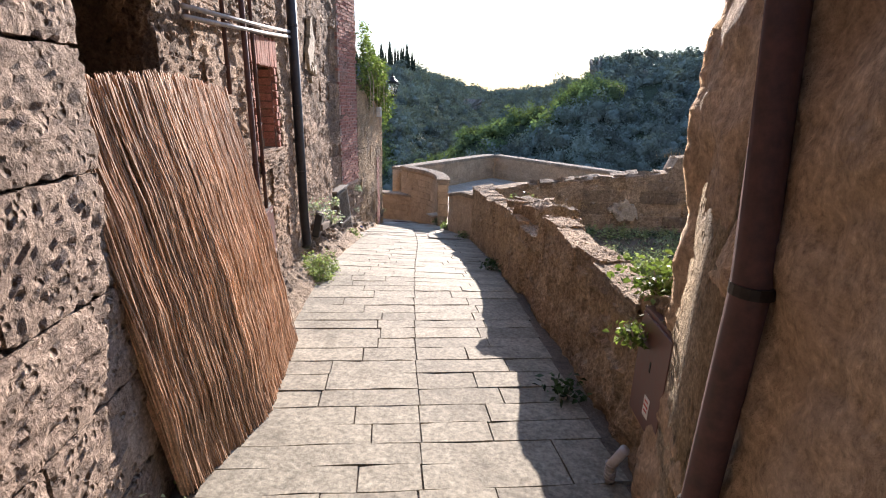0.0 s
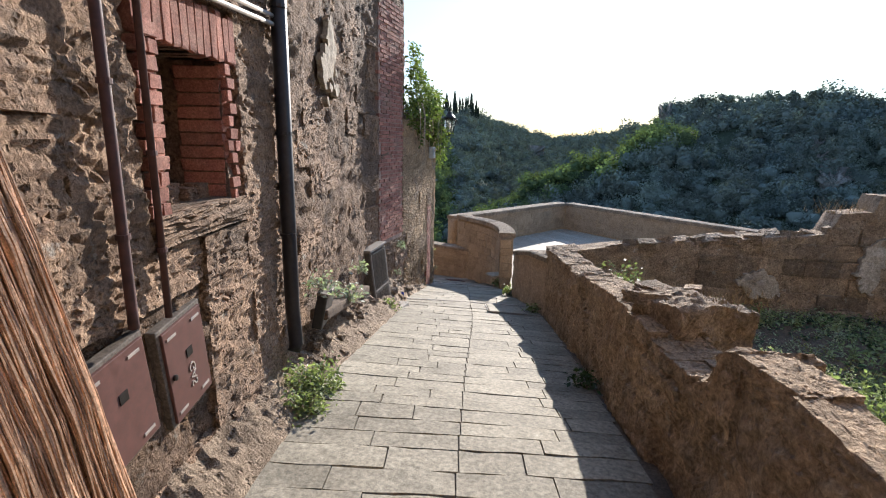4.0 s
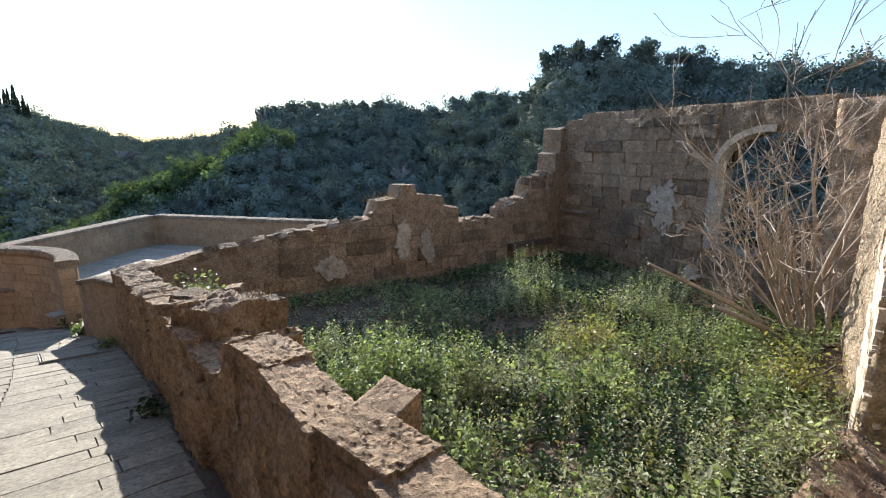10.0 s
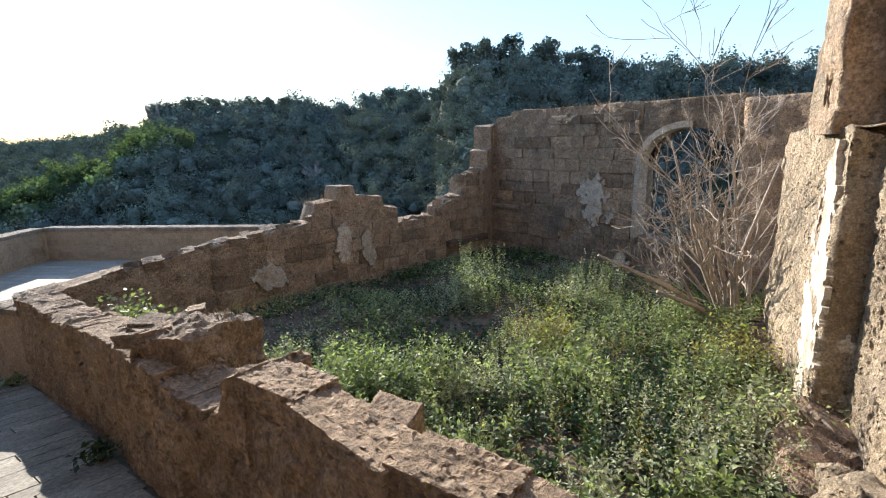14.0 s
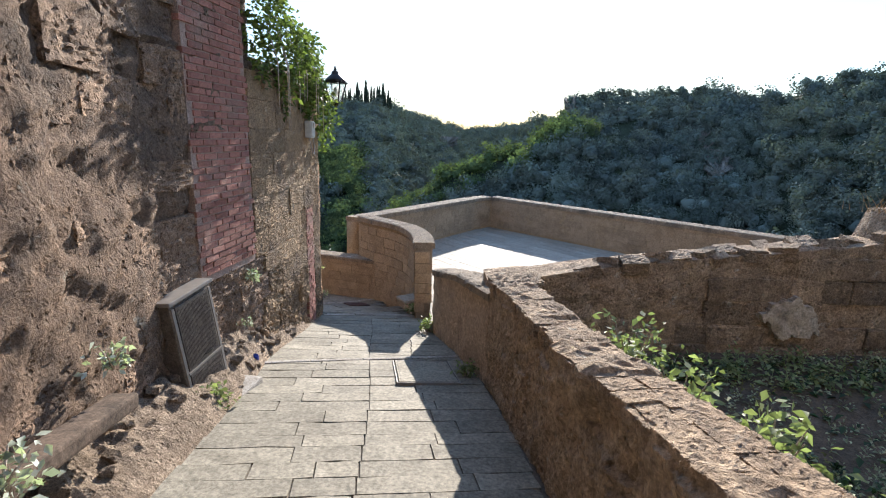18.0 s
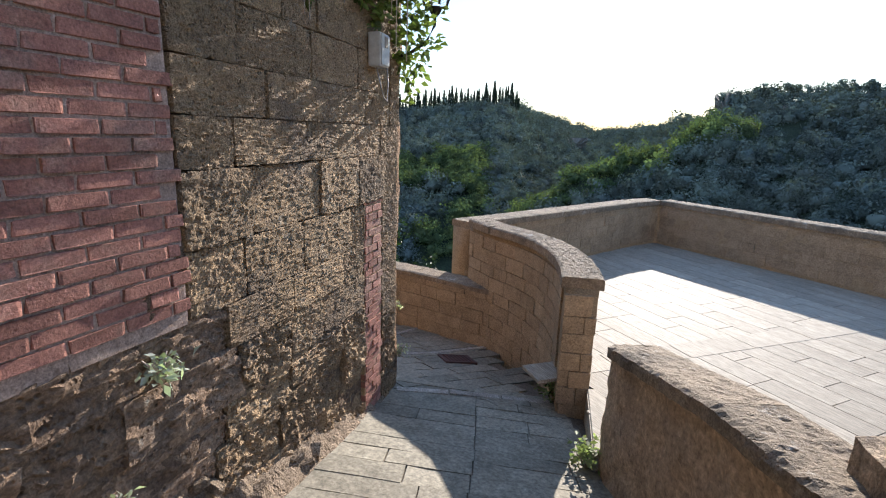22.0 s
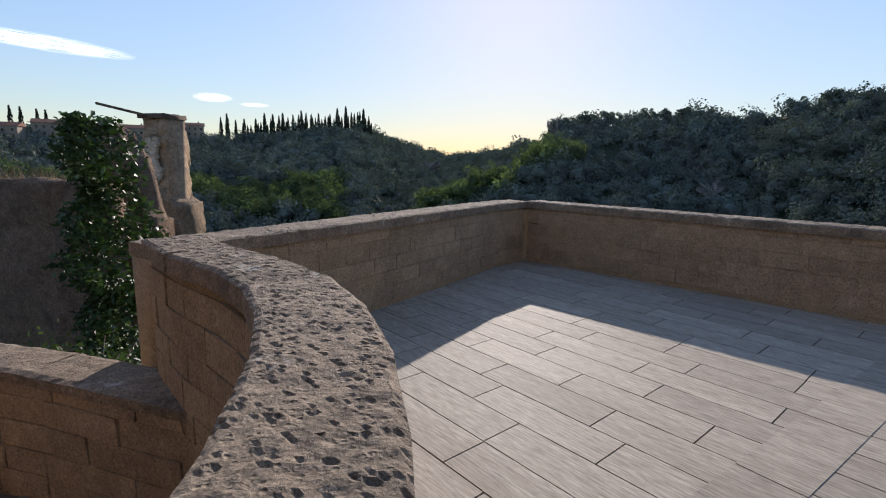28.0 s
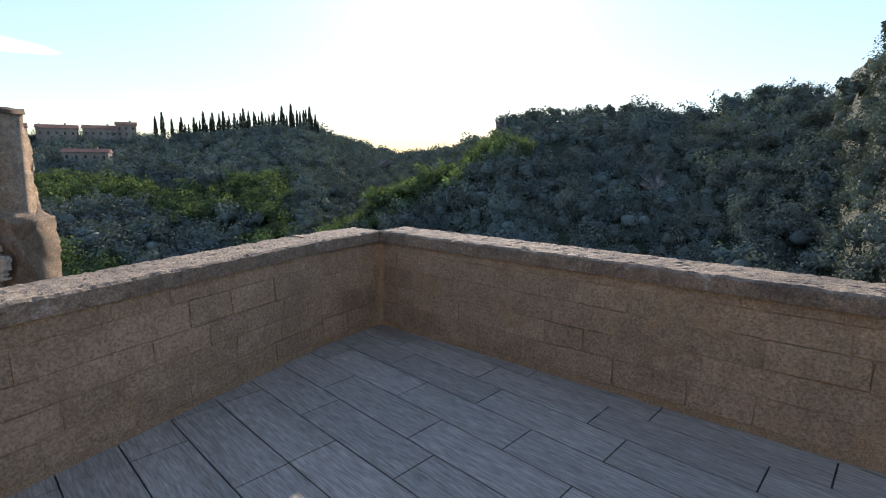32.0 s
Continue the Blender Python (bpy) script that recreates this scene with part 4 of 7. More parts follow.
def meter_box(y0, y1, z0, z1, label, tilt, gas):
    w, h = (y1 - y0) * 1.06, z1 - z0
    th = thing("meter_box", front_pose((y0 + y1) / 2, z0, -0.012) @ pose(0, 0, 0, 0, tilt, 0), label, "meter box")
    part("frame", box_bm(w, 0.05, h, (0, 0, h / 2), 0.006), CABINET, th, "grey steel frame")
    door = part("door", box_bm(w - 0.04, 0.016, h - 0.04, (0, 0.031, h / 2), 0.004), BROWN_PAINT, th, "brown painted steel door")
    part("lock", turned([(0.014, 0), (0.014, 0.012), (0.006, 0.014)], 14), IRON, door, "round metal lock").matrix_basis = pose(-w * 0.36, 0.04, h * 0.5, -90)
    for sx in (-1, 1):
        for sz in (0.12, 0.88):
            part("hinge_plate", box_bm(0.07, 0.004, 0.014, (sx * w * 0.28, 0.041, h * sz), 0.0015), PALE_PIPE, door)
    part("slot", box_bm(0.05, 0.004, 0.045, (w * 0.04, 0.0405, h * 0.6), 0.001), IRON, door)
    if gas:
        glyphs("GAS", 0.07, PALE_PIPE, door, pose(w * 0.05, 0.0415, h * 0.36, 90, 0, 180) @ pose(0, 0, 0, 0, 0, -90))
    return th


meter_box(3.0, 3.38, 0.3, 0.78, "brown steel meter box with worn paint set in the wall", -7, False)
meter_box(3.46, 3.8, 0.27, 0.77, "brown steel gas meter box with lettering on its door", -7, True)


def reed_screen():
    top = [Vector((0.72, 1.14, 1.72)), Vector((0.58, 1.8, 1.78)), Vector((0.14, 2.8, 1.72))]
    bot = [Vector((0.84, 1.34, -0.0)), Vector((0.8, 2.0, -0.06)), Vector((0.42, 2.97, -0.13))]

    def along(line, f):
        return line[0].lerp(line[1], f / 0.45) if f < 0.45 else line[1].lerp(line[2], (f - 0.45) / 0.55)

    th = thing("reed_screen", pose(0.5, 2.2, 0), "tall screen of dry brown reeds leaning on house wall", "reed screen")
    inv = th.matrix_basis.inverted()
    rng = random.Random(4)
    for layer, count in ((0, 950), (1, 850)):
        verts, faces = [], []
        for k in range(count):
            f = (k + rng.random()) / count
            a = along(top, f) + Vector((0, 0, rng.uniform(-0.05, 0.05)))
            b = along(bot, min(1, max(0, f + rng.uniform(-0.03, 0.03))))
            sag = rng.uniform(0.0, 0.05)
            off = Vector((0.94, 0.33, 0)) * (rng.uniform(0.0, 0.026) - 0.01 * layer)
            r = rng.uniform(0.0018, 0.0038)
            pts = []
            for i in range(5):
                g = i / 4
                q = a.lerp(b, g) + off + Vector((0.94, 0.33, 0)) * (sag * math.sin(math.pi * g) + 0.012 * math.sin(g * 9 + k))
                q.y += 0.012 * math.sin(g * 5 + k * 1.7)
                pts.append(inv @ q)
            v, fc = tube(pts, r, 4)
            n0 = len(verts)
            verts += v
            faces += [tuple(i + n0 for i in q) for q in fc]
        tagged(part("reeds", (verts, faces), REED, th, "dry split reeds"), kind="stuff")
    sheet_v, sheet_f = [], []
    for i in range(13):
        f = i / 12
        for g in range(7):
            q = along(top, f).lerp(along(bot, f), g / 6) + Vector((-0.002, -0.001, -0.02 if g == 0 else 0))
            sheet_v.append(inv @ q)
            sheet_v.append(inv @ (q + Vector((-0.02, -0.007, 0))))
    for i in range(12):
        for g in range(6):
            a0 = (i * 7 + g) * 2
            b0 = a0 + 14
            sheet_f.append((a0, a0 + 2, b0 + 2, b0))
            sheet_f.append((a0 + 1, b0 + 1, b0 + 3, a0 + 3))
    part("backing", (sheet_v, sheet_f), REED, th)
    for k in (0.2, 0.6):
        pts = [inv @ (along(top, f / 10).lerp(along(bot, f / 10), k) + Vector((0.04, 0.014, 0))) for f in range(11)]
        part("binding_wire", tube(pts, 0.0015, 4), RUST_PIPE, th)
    return th


reed_screen()


def street_cabinet():
    m = front_pose(8.14, -0.88, 0.09) @ pose(0, 0, 0, 5, -4, 0)
    th = thing("utility_cabinet", m, "leaning weathered grey-brown utility cabinet against house wall", "cabinet")
    w, d, h = 0.52, 0.22, 0.93
    part("body", box_bm(w, d, h, (0, 0, h / 2), 0.008), CABINET, th)
    lid = part("lid", box_bm(w + 0.04, d + 0.05, 0.035, (0, 0.005, h + 0.016), 0.008), CAB_EDGE, th, "grey speckled sloping lid")
    for z0, z1, nm in ((0.36, 0.9, "upper_door"), (0.03, 0.33, "lower_door")):
        door = part(nm, box_bm(w - 0.1, 0.018, z1 - z0, (0.0, d / 2 + 0.006, (z0 + z1) / 2), 0.004), CABINET, th)
        n = 26
        for k in range(n):
            x = -(w - 0.14) / 2 + (w - 0.14) * k / (n - 1)
            part("rib", box_bm(0.006, 0.003, z1 - z0 - 0.05, (x, d / 2 + 0.017, (z0 + z1) / 2), 0.0015), CABINET, door)
    for x in (-w / 2 + 0.025, w / 2 - 0.025):
        part("edge_rail", box_bm(0.03, 0.016, h - 0.06, (x, d / 2 + 0.006, h / 2), 0.003), CAB_EDGE, th, "worn pale edge strip")
    part("cross_rail", box_bm(w - 0.06, 0.018, 0.022, (0, d / 2 + 0.012, 0.345), 0.003), CAB_EDGE, th, "worn pale cross strip")
    part("latch", box_bm(0.09, 0.012, 0.012, (0.05, d / 2 + 0.022, 0.4), 0.003), IRON, th)
    return th


street_cabinet()
plinth = part("cabinet_plinth", box_bm(0.72, 0.5, 0.3, (0, 0, 0), 0.03), KERB)
plinth.matrix_basis = front_pose(8.14, -0.99, 0.22)
tagged(plinth, "rough concrete plinth under the utility cabinet", "plinth")

small_box = thing("plastic_bin_box", front_pose(5.35, 0.0, 0.12) @ pose(0, 0, 0, -12, 0, 0), "small dark green plastic box hung on wall", "box")
part("body", box_bm(0.26, 0.09, 0.3, (0, 0, 0.15), 0.015), PIPE_DARK, small_box)
part("lid", box_bm(0.27, 0.1, 0.03, (0, 0, 0.31), 0.01), CABINET, small_box)
part("label_plate", box_bm(0.07, 0.004, 0.09, (0.03, 0.048, 0.08), 0.001), STICKER, small_box, "pale label")

beam_a, beam_b = on_front(5.25, 0.12, 0.14), on_front(6.95, -0.2, 0.16)
beam_len = (beam_b - beam_a).length
beam_d = (beam_b - beam_a).normalized()
beam_o = beam_d.cross(Vector((0, 0, 1))).normalized()
beam = part("stone_ledge", box_bm(beam_len, 0.16, 0.09, (0, 0, 0), 0.02), WOOD)
beam.matrix_basis = frame_m((beam_a + beam_b) / 2, beam_d, beam_o.cross(beam_d), beam_o)
tagged(beam, "long weathered ledge beam along foot of house wall", "beam")

tin = part("drink_can", turned([(0.028, 0), (0.033, 0.008), (0.033, 0.105), (0.026, 0.118)], 16), BLUE_TIN)
tin.matrix_basis = pose(-1.56, 8.92, GROUND(8.92) + 0.02, 20, 12, 0)
tagged(tin, "dark blue drink can standing at wall foot", "can")


def apron():
    """Rubble slope between paving and house foot."""
    verts, faces = [], []
    ys = np.arange(2.7, 11.6, 0.035)
    rows = 24
    for y in ys:
        l, r = FACADE_X(y) - 0.05, LANE_L(y) + 0.03
        rise = float(np.interp(y, [2.7, 3.4, 4.5, 4.8, 5.6, 8, 8.9, 10.2, 11.6], [0.08, 0.22, 0.2, 0.08, 0.22, 0.25, 0.36, 0.1, 0.02]))
        for k in range(rows):
            f = k / (rows - 1)
            x = l + (r - l) * f
            z = GROUND(y) + rise * (1 - f) ** 0.8 + 0.05 * (1 - f * f) * (fract((x, y, 0), 2.5, 4) + 1.0 * fract((x, y, 2), 9, 4)) - 0.006
            verts.append((x, y, z))
    for i in range(len(ys) - 1):
        for k in range(rows - 1):
            a = i * rows + k
            faces.append((a, a + 1, a + rows + 1, a + rows))
    return tagged(part("rubble_bank", (verts, faces), BANK, None), "bank of broken stone and earth along house foot", "bank", kind="structure")


apron()

# ---- lantern, meter box and cable at the corner ----
def lantern():
    th = thing("street_lantern", pose(-1.85, 11.72, 1.7), "black iron street lantern with clear panes on a wall bracket", "street lamp")
    part("bracket", tube([(-0.34, -0.12, -0.32), (-0.2, -0.07, -0.3), (-0.06, -0.02, -0.2), (0, 0, -0.08), (0, 0, 0.02)], [0.016, 0.014, 0.013, 0.012, 0.014], 10), IRON, th, smooth=True)
    part("wall_plate", box_bm(0.02, 0.07, 0.2, (-0.35, -0.12, -0.32), 0.005), IRON, th)
    part("cup", turned([(0.02, -0.02), (0.035, 0.0), (0.05, 0.03), (0.062, 0.045)], 12), IRON, th, smooth=True)
    lo, hi, z0, z1 = 0.062, 0.115, 0.05, 0.31
    for k in range(4):
        a = math.pi / 4 + k * math.pi / 2
        p, q = (lo * 1.41 * math.cos(a), lo * 1.41 * math.sin(a), z0), (hi * 1.41 * math.cos(a), hi * 1.41 * math.sin(a), z1)
        part("corner_bar", tube([p, q], 0.0105, 6), IRON, th)
        b = a + math.pi / 2
        r, s = (hi * 1.41 * math.cos(b), hi * 1.41 * math.sin(b), z1), (lo * 1.41 * math.cos(b), lo * 1.41 * math.sin(b), z0)
        sc = Matrix.Scale(0.97, 4)
        verts = [Vector(v) * 0.97 + Vector((0, 0, 0.005)) for v in (p, s, r, q)]
        verts += [v * 0.985 for v in verts]
        pane = part("pane", (verts, [(0, 1, 2, 3), (7, 6, 5, 4), (0, 4, 5, 1), (1, 5, 6, 2), (2, 6, 7, 3), (3, 7, 4, 0)]), GLASS, th)
        pane.visible_shadow = False
    part("rim", box_bm(0.27, 0.27, 0.02, (0, 0, 0.315), 0.006), IRON, th)
    part("roof", turned([(0.15, 0.325), (0.13, 0.36), (0.07, 0.41), (0.05, 0.43), (0.055, 0.45), (0.03, 0.47)], 16), IRON, th, smooth=True)
    part("finial", turned([(0.012, 0.465), (0.026, 0.485), (0.012, 0.505), (0.016, 0.515), (0.004, 0.54)], 12), IRON, th, smooth=True)
    part("bulb", turned([(0.015, 0.12), (0.03, 0.16), (0.034, 0.2), (0.02, 0.235), (0.004, 0.245)], 12), STICKER, th, smooth=True)
    return th


lantern()
junction = thing("junction_box", front_pose(11.12, 1.24, 0.05), "grey plastic junction box with hanging cable", "junction box")
part("case", box_bm(0.15, 0.09, 0.22, (0, 0, 0.11), 0.01), GREY_PAINT, junction)
part("cover", box_bm(0.13, 0.012, 0.2, (0, 0.05, 0.11), 0.006), GREY_PAINT, junction)
part("badge", box_bm(0.05, 0.003, 0.07, (0.0, 0.058, 0.16), 0.001), PLASTER, junction)
part("cable", tube([(-0.03, 0.0, 0.0), (-0.02, 0.02, -0.1), (0.02, 0.03, -0.2), (0.08, 0.03, -0.22), (0.12, 0.02, -0.1), (0.14, 0.0, 0.05)], 0.005, 6), PALE_PIPE, junction, smooth=True)

# ---- foot of the right-hand wall ----
hatch = thing("steel_hatch", frame_m(Vector((2.86, 2.03, 0.26)), Vector((0.2, -0.98, 0)).normalized(), Vector((0, 0, 1)), Vector((-0.98, -0.2, 0)).normalized()), "brown steel hatch with white sticker at wall foot", "hatch")
part("frame", box_bm(0.37, 0.05, 0.56, (0, 0, 0.28), 0.006), BROWN_PAINT, hatch)
hatch_door = part("door", box_bm(0.33, 0.014, 0.52, (0, 0.03, 0.28), 0.004), BROWN_PAINT, hatch)
part("sticker", box_bm(0.06, 0.002, 0.1, (0.03, 0.039, 0.14), 0.0), STICKER, hatch_door, "torn white sticker with red print")
for k, (wd, zz) in enumerate(((0.035, 0.17), (0.045, 0.145), (0.03, 0.12))):
    part("printed_line", box_bm(wd, 0.002, 0.008, (0.03, 0.041, zz), 0.0), RED_PRINT, hatch_door)
part("slot", box_bm(0.012, 0.003, 0.05, (0.0, 0.038, 0.33), 0.0), IRON, hatch_door)
conduit_low = thing("buried_conduit", pose(2.72, 2.0, GROUND(2.0)), "pale corrugated conduit stub rising from the paving", "pipe")
part("pipe", tube([(0.0, 0, -0.05), (0, 0, 0.1), (0.05, -0.02, 0.22)], 0.025, 12), PALE_PIPE, conduit_low, smooth=True)
for k in range(5):
    part("ring", tube([(0, 0, 0.02 + k * 0.02), (0, 0, 0.03 + k * 0.02)], 0.029, 12), PALE_PIPE, conduit_low)
rust = thing("rusty_downpipe", pose(2.9, 1.45, 0.0), "broad rust-brown downpipe on the corner house", "drainpipe")
part("pipe", tube([(-0.05, -0.2, 0.05), (-0.05, -0.21, 0.6), (-0.06, -0.26, 1.3), (-0.08, -0.16, 2.0), (-0.1, -0.04, 2.8), (-0.1, 0.0, 6.0)], 0.048, 16), RUST_PIPE, rust, smooth=True)
for z, dy in ((0.55, -0.21), (1.3, -0.26)):
    part("clip", tube([(-0.055, dy, z - 0.015), (-0.055, dy, z + 0.015)], 0.054, 16), IRON, rust)

# ---- threshold, kerb strips, cover and drain ----
def strip(points, w, name, label, n):
    th = thing(name, pose(points[0][0], points[0][1], GROUND(points[0][1])), label, "kerb", "pale strips across the lane")
    base = Vector(th.matrix_basis.translation)
    a, b = Vector((*points[0], 0)), Vector((*points[1], 0))
    d = (b - a).normalized()
    ln = (b - a).length / n
    for k in range(n):
        c = a + d * ln * (k + 0.5)
        c.z = GROUND(c.y) + 0.004
        c2 = a + d * ln * (k + 1.0)
        up = Vector((0, 0, 1))
        dd = Vector((d.x, d.y, (GROUND(c2.y) - GROUND(c.y)) / (ln / 2))).normalized()
        side = up.cross(dd).normalized()
        o = part("kerb_stone", box_bm(ln - 0.01, w, 0.06, (0, 0, -0.02), 0.006), KERB, th)
        o.matrix_basis = frame_m(c - base, dd, dd.cross(side), side)
    return th


strip([(-1.6, 8.95), (0.3, 10.02)], 0.05, "kerb_strip", "narrow pale stone strip set across the paved lane", 4)
strip([(-2.05, 11.54), (-0.78, 12.22)], 0.07, "kerb_strip", "worn pale stone strip set across the paved lane", 3)
strip([(-2.68, 12.42), (-1.95, 13.85)], 0.06, "kerb_strip", "worn pale stone strip set across the paved lane", 3)
strip([(-3.2, 12.7), (-3.1, 14.3)], 0.06, "kerb_strip", "worn pale stone strip set across the paved lane", 3)


def lane_frame(x, y, turn=0.0):
    g = (GROUND(y + 0.2) - GROUND(y - 0.2)) / 0.4
    d = Vector((-0.34, 0.94, 0.94 * g)).normalized()
    across = Vector((0.94, 0.34, 0.34 * g)).normalized()
    up = across.cross(d).normalized()
    return frame_m(Vector((x, y, GROUND(y))), across, up, d) @ pose(0, 0, 0, 0, 0, turn)


cover = thing("manhole_cover", lane_frame(0.08, 9.3), "paved-in square inspection cover with metal rim", "manhole cover")
for sx, sy, lx, ly in ((-0.3, 0, 0.012, 0.72), (0.3, 0, 0.012, 0.72), (0, -0.36, 0.6, 0.012), (0, 0.36, 0.6, 0.012)):
    part("rim", box_bm(lx, ly, 0.03, (sx, sy, 0.003), 0.003), CAB_EDGE, cover)
part("plate", box_bm(0.56, 0.68, 0.03, (0, 0, 0.004), 0.004), SLAB, cover)
part("inner_rim", box_bm(0.015, 0.66, 0.032, (-0.26, 0, 0.003), 0.003), CAB_EDGE, cover)

grate = thing("drain_grate", lane_frame(-2.05, 12.93, 24), "rusty iron drain grate in the lane paving", "drain grate")
for s in (-1, 1):
    part("frame_bar", box_bm(0.38, 0.025, 0.03, (0, s * 0.15, 0.01), 0.003), RUST_PIPE, grate)
    part("frame_bar", box_bm(0.025, 0.3, 0.03, (s * 0.18, 0, 0.01), 0.003), RUST_PIPE, grate)
for k in range(8):
    part("grate_bar", box_bm(0.018, 0.28, 0.025, (-0.15 + k * 0.043, 0, 0.01), 0.003), RUST_PIPE, grate)
part("sump", box_bm(0.34, 0.28, 0.012, (0, 0, -0.008), 0.0), IRON, grate)

sill = thing("terrace_threshold", pose(-0.45, 11.7, TERRACE_Z), "pale worn stone threshold step up to the terrace", "step")
bm = bmesh.new()
tv = [(-0.28, 11.16), (0.02, 11.3), (-0.36, 12.1), (-0.47, 12.05)]
up_v = [bm.verts.new((x + 0.45, y - 11.7, 0.006)) for x, y in tv]
dn_v = [bm.verts.new((x + 0.45, y - 11.7, -0.5)) for x, y in tv]
bm.faces.new(up_v)
bm.faces.new(dn_v[::-1])
for k in range(4):
    bm.faces.new((up_v[k], dn_v[k], dn_v[(k + 1) % 4], up_v[(k + 1) % 4]))
bmesh.ops.recalc_face_normals(bm, faces=bm.faces)
bmesh.ops.bevel(bm, geom=bm.edges[:], offset=0.012, segments=2, affect="EDGES")
part("slab", bm, TRAVERTINE, sill)


BANK_STONES = stone_meshes("loose_stone", BANK, 6, 0.16, 0.13)
bank_rng = random.Random(21)
for k in range(60):
    y = bank_rng.uniform(5.0, 10.2)
    f = bank_rng.random() ** 1.5
    l, r = FACADE_X(y), LANE_L(y)
    s = bank_rng.uniform(0.03, 0.085)
    rise = float(np.interp(y, [4.7, 5.6, 8, 8.9, 10.2, 11.6], [0.02, 0.22, 0.25, 0.36, 0.1, 0.02]))
    o = new("loose_stone", BANK_STONES[k % 6])
    o.matrix_basis = pose(l + (r - l) * f, y, GROUND(y) + rise * (1 - f) ** 0.8 + s * 0.1, bank_rng.uniform(-25, 25), bank_rng.uniform(-25, 25), bank_rng.uniform(0, 360)) @ Matrix.Diagonal((s * 1.5, s, s * 0.8, 1))
    tagged(o, "small rough stone lying on rubble bank", "stone", "loose stones along house foot")


# ---- far woods, cypresses, houses, cliffs ----
nprng = np.random.default_rng(5)


def crown_cloud(centres, radii, leaves, leaf_size, name, mat, label):
    """Tree crowns as clumps of small leaf faces set round uneven lobes."""
    vs = []
    for (c, r) in zip(centres, radii):
        lobes = nprng.normal(size=(7, 3)) * np.array([0.42, 0.42, 0.3]) * r
        lobes[:, 2] += 0.1 * r
        k = leaves
        pick = nprng.integers(0, 7, k)
        d = nprng.normal(size=(k, 3))
        d /= np.linalg.norm(d, axis=1)[:, None]
        pos = c + lobes[pick] + d * (r * nprng.uniform(0.35, 0.62, k))[:, None]
        n = d + nprng.normal(size=(k, 3)) * 0.3
        n /= np.linalg.norm(n, axis=1)[:, None]
        a = np.cross(n, nprng.normal(size=(k, 3)))
        a /= np.linalg.norm(a, axis=1)[:, None]
        b = np.cross(n, a)
        s = (leaf_size * r * nprng.uniform(0.6, 1.4, k))[:, None]
        vs.append(np.stack([pos + a * s, pos + b * s * 0.8, pos - a * s, pos - b * s * 0.8], 1).reshape(-1, 3))
    v = np.concatenate(vs)
    f = np.arange(len(v)).reshape(-1, 4)
    ob = new(name, fast_mesh(name, v, f, mat))
    return tagged(ob, label, "woods", kind="stuff")


def icosphere():
    bm = bmesh.new()
    bmesh.ops.create_icosphere(bm, subdivisions=2, radius=1.0)
    v = np.array([p.co[:] for p in bm.verts])
    f = np.array([[q.index for q in g.verts] for g in bm.faces])
    bm.free()
    return v, f


def crown_cores(centres, radii, name, mat, label):
    """Dense inner masses of the crowns, lumpy, under the leaves."""
    bv, bf = icosphere()
    vs, fs = [], []
    for k, (c, r) in enumerate(zip(centres, radii)):
        ph = nprng.uniform(0, 6, 3)
        lump = 1 + 0.16 * np.sin(bv[:, 0] * 4 + ph[0]) * np.cos(bv[:, 1] * 4 + ph[1]) + 0.1 * np.sin(bv[:, 2] * 6 + ph[2]) + nprng.normal(size=len(bv)) * 0.05
        vs.append(c + bv * lump[:, None] * np.array([0.46, 0.46, 0.4]) * r)
        fs.append(bf + k * len(bv))
    ob = new(name, fast_mesh(name, np.concatenate(vs), np.concatenate(fs), mat))
    return tagged(ob, label, "woods", kind="stuff")


wood_sets = {"far": ([], []), "near": ([], []), "sunny": ([], [])}
for az in np.arange(-62, 74, 0.5):
    crest = RIDGE_R(az)
    r = min(crest * 0.42, 105.0) if -20 < az < 6 else crest * 0.42
    while r < crest * 1.02:
        aa = math.radians(az + nprng.uniform(-0.4, 0.4))
        rr = r + nprng.uniform(-2.5, 2.5)
        x, y = 2 + rr * math.sin(aa), 8 + rr * math.cos(aa)
        size = (2.3 if crest < 220 else 3.0) * min(1.7, float(np.exp(nprng.normal() * 0.35))) + 0.4
        spur = spur_z(x, y) > terrain_z(x, y)
        if 0.3 < az < 2.6 and rr > crest * 0.85:
            size *= 0.45
        z = land_z(x, y) + size * 0.45
        step = 5.4 if crest < 220 else 7.0
        keep = nprng.random() < min(1.0, rr * math.radians(0.5) / (size * 0.95))
        if keep and rr < crest * 1.02:
            # crowns where sun strikes the slope take the sunlit-toned colour
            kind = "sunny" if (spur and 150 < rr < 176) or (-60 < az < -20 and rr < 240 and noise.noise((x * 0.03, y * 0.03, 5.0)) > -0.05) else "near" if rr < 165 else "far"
            wood_sets[kind][0].append(np.array([x, y, z]))
            wood_sets[kind][1].append(size)
        r += step * nprng.uniform(0.6, 1.0)
for k in range(420):
    az, rr = nprng.uniform(26, 73), nprng.uniform(48, 115)
    x, y = 2 + rr * math.sin(math.radians(az)), 8 + rr * math.cos(math.radians(az))
    if rr < RIDGE_R(az) * 0.9:
        wood_sets["near"][0].append(np.array([x, y, land_z(x, y) + 1.0]))
        wood_sets["near"][1].append(nprng.uniform(1.8, 3.0))
crown_cloud(*wood_sets["far"], 260, 0.095, "far_woods", HAZED_CROWNS, "dense dark green woodland covering far slopes")
crown_cores(*wood_sets["far"], "far_woods_masses", HAZED_CROWNS, "dense dark green woodland covering far slopes")
crown_cloud(*wood_sets["near"], 560, 0.07, "near_woods", HAZED_CROWNS, "dense broadleaf woodland on the near gorge slope")
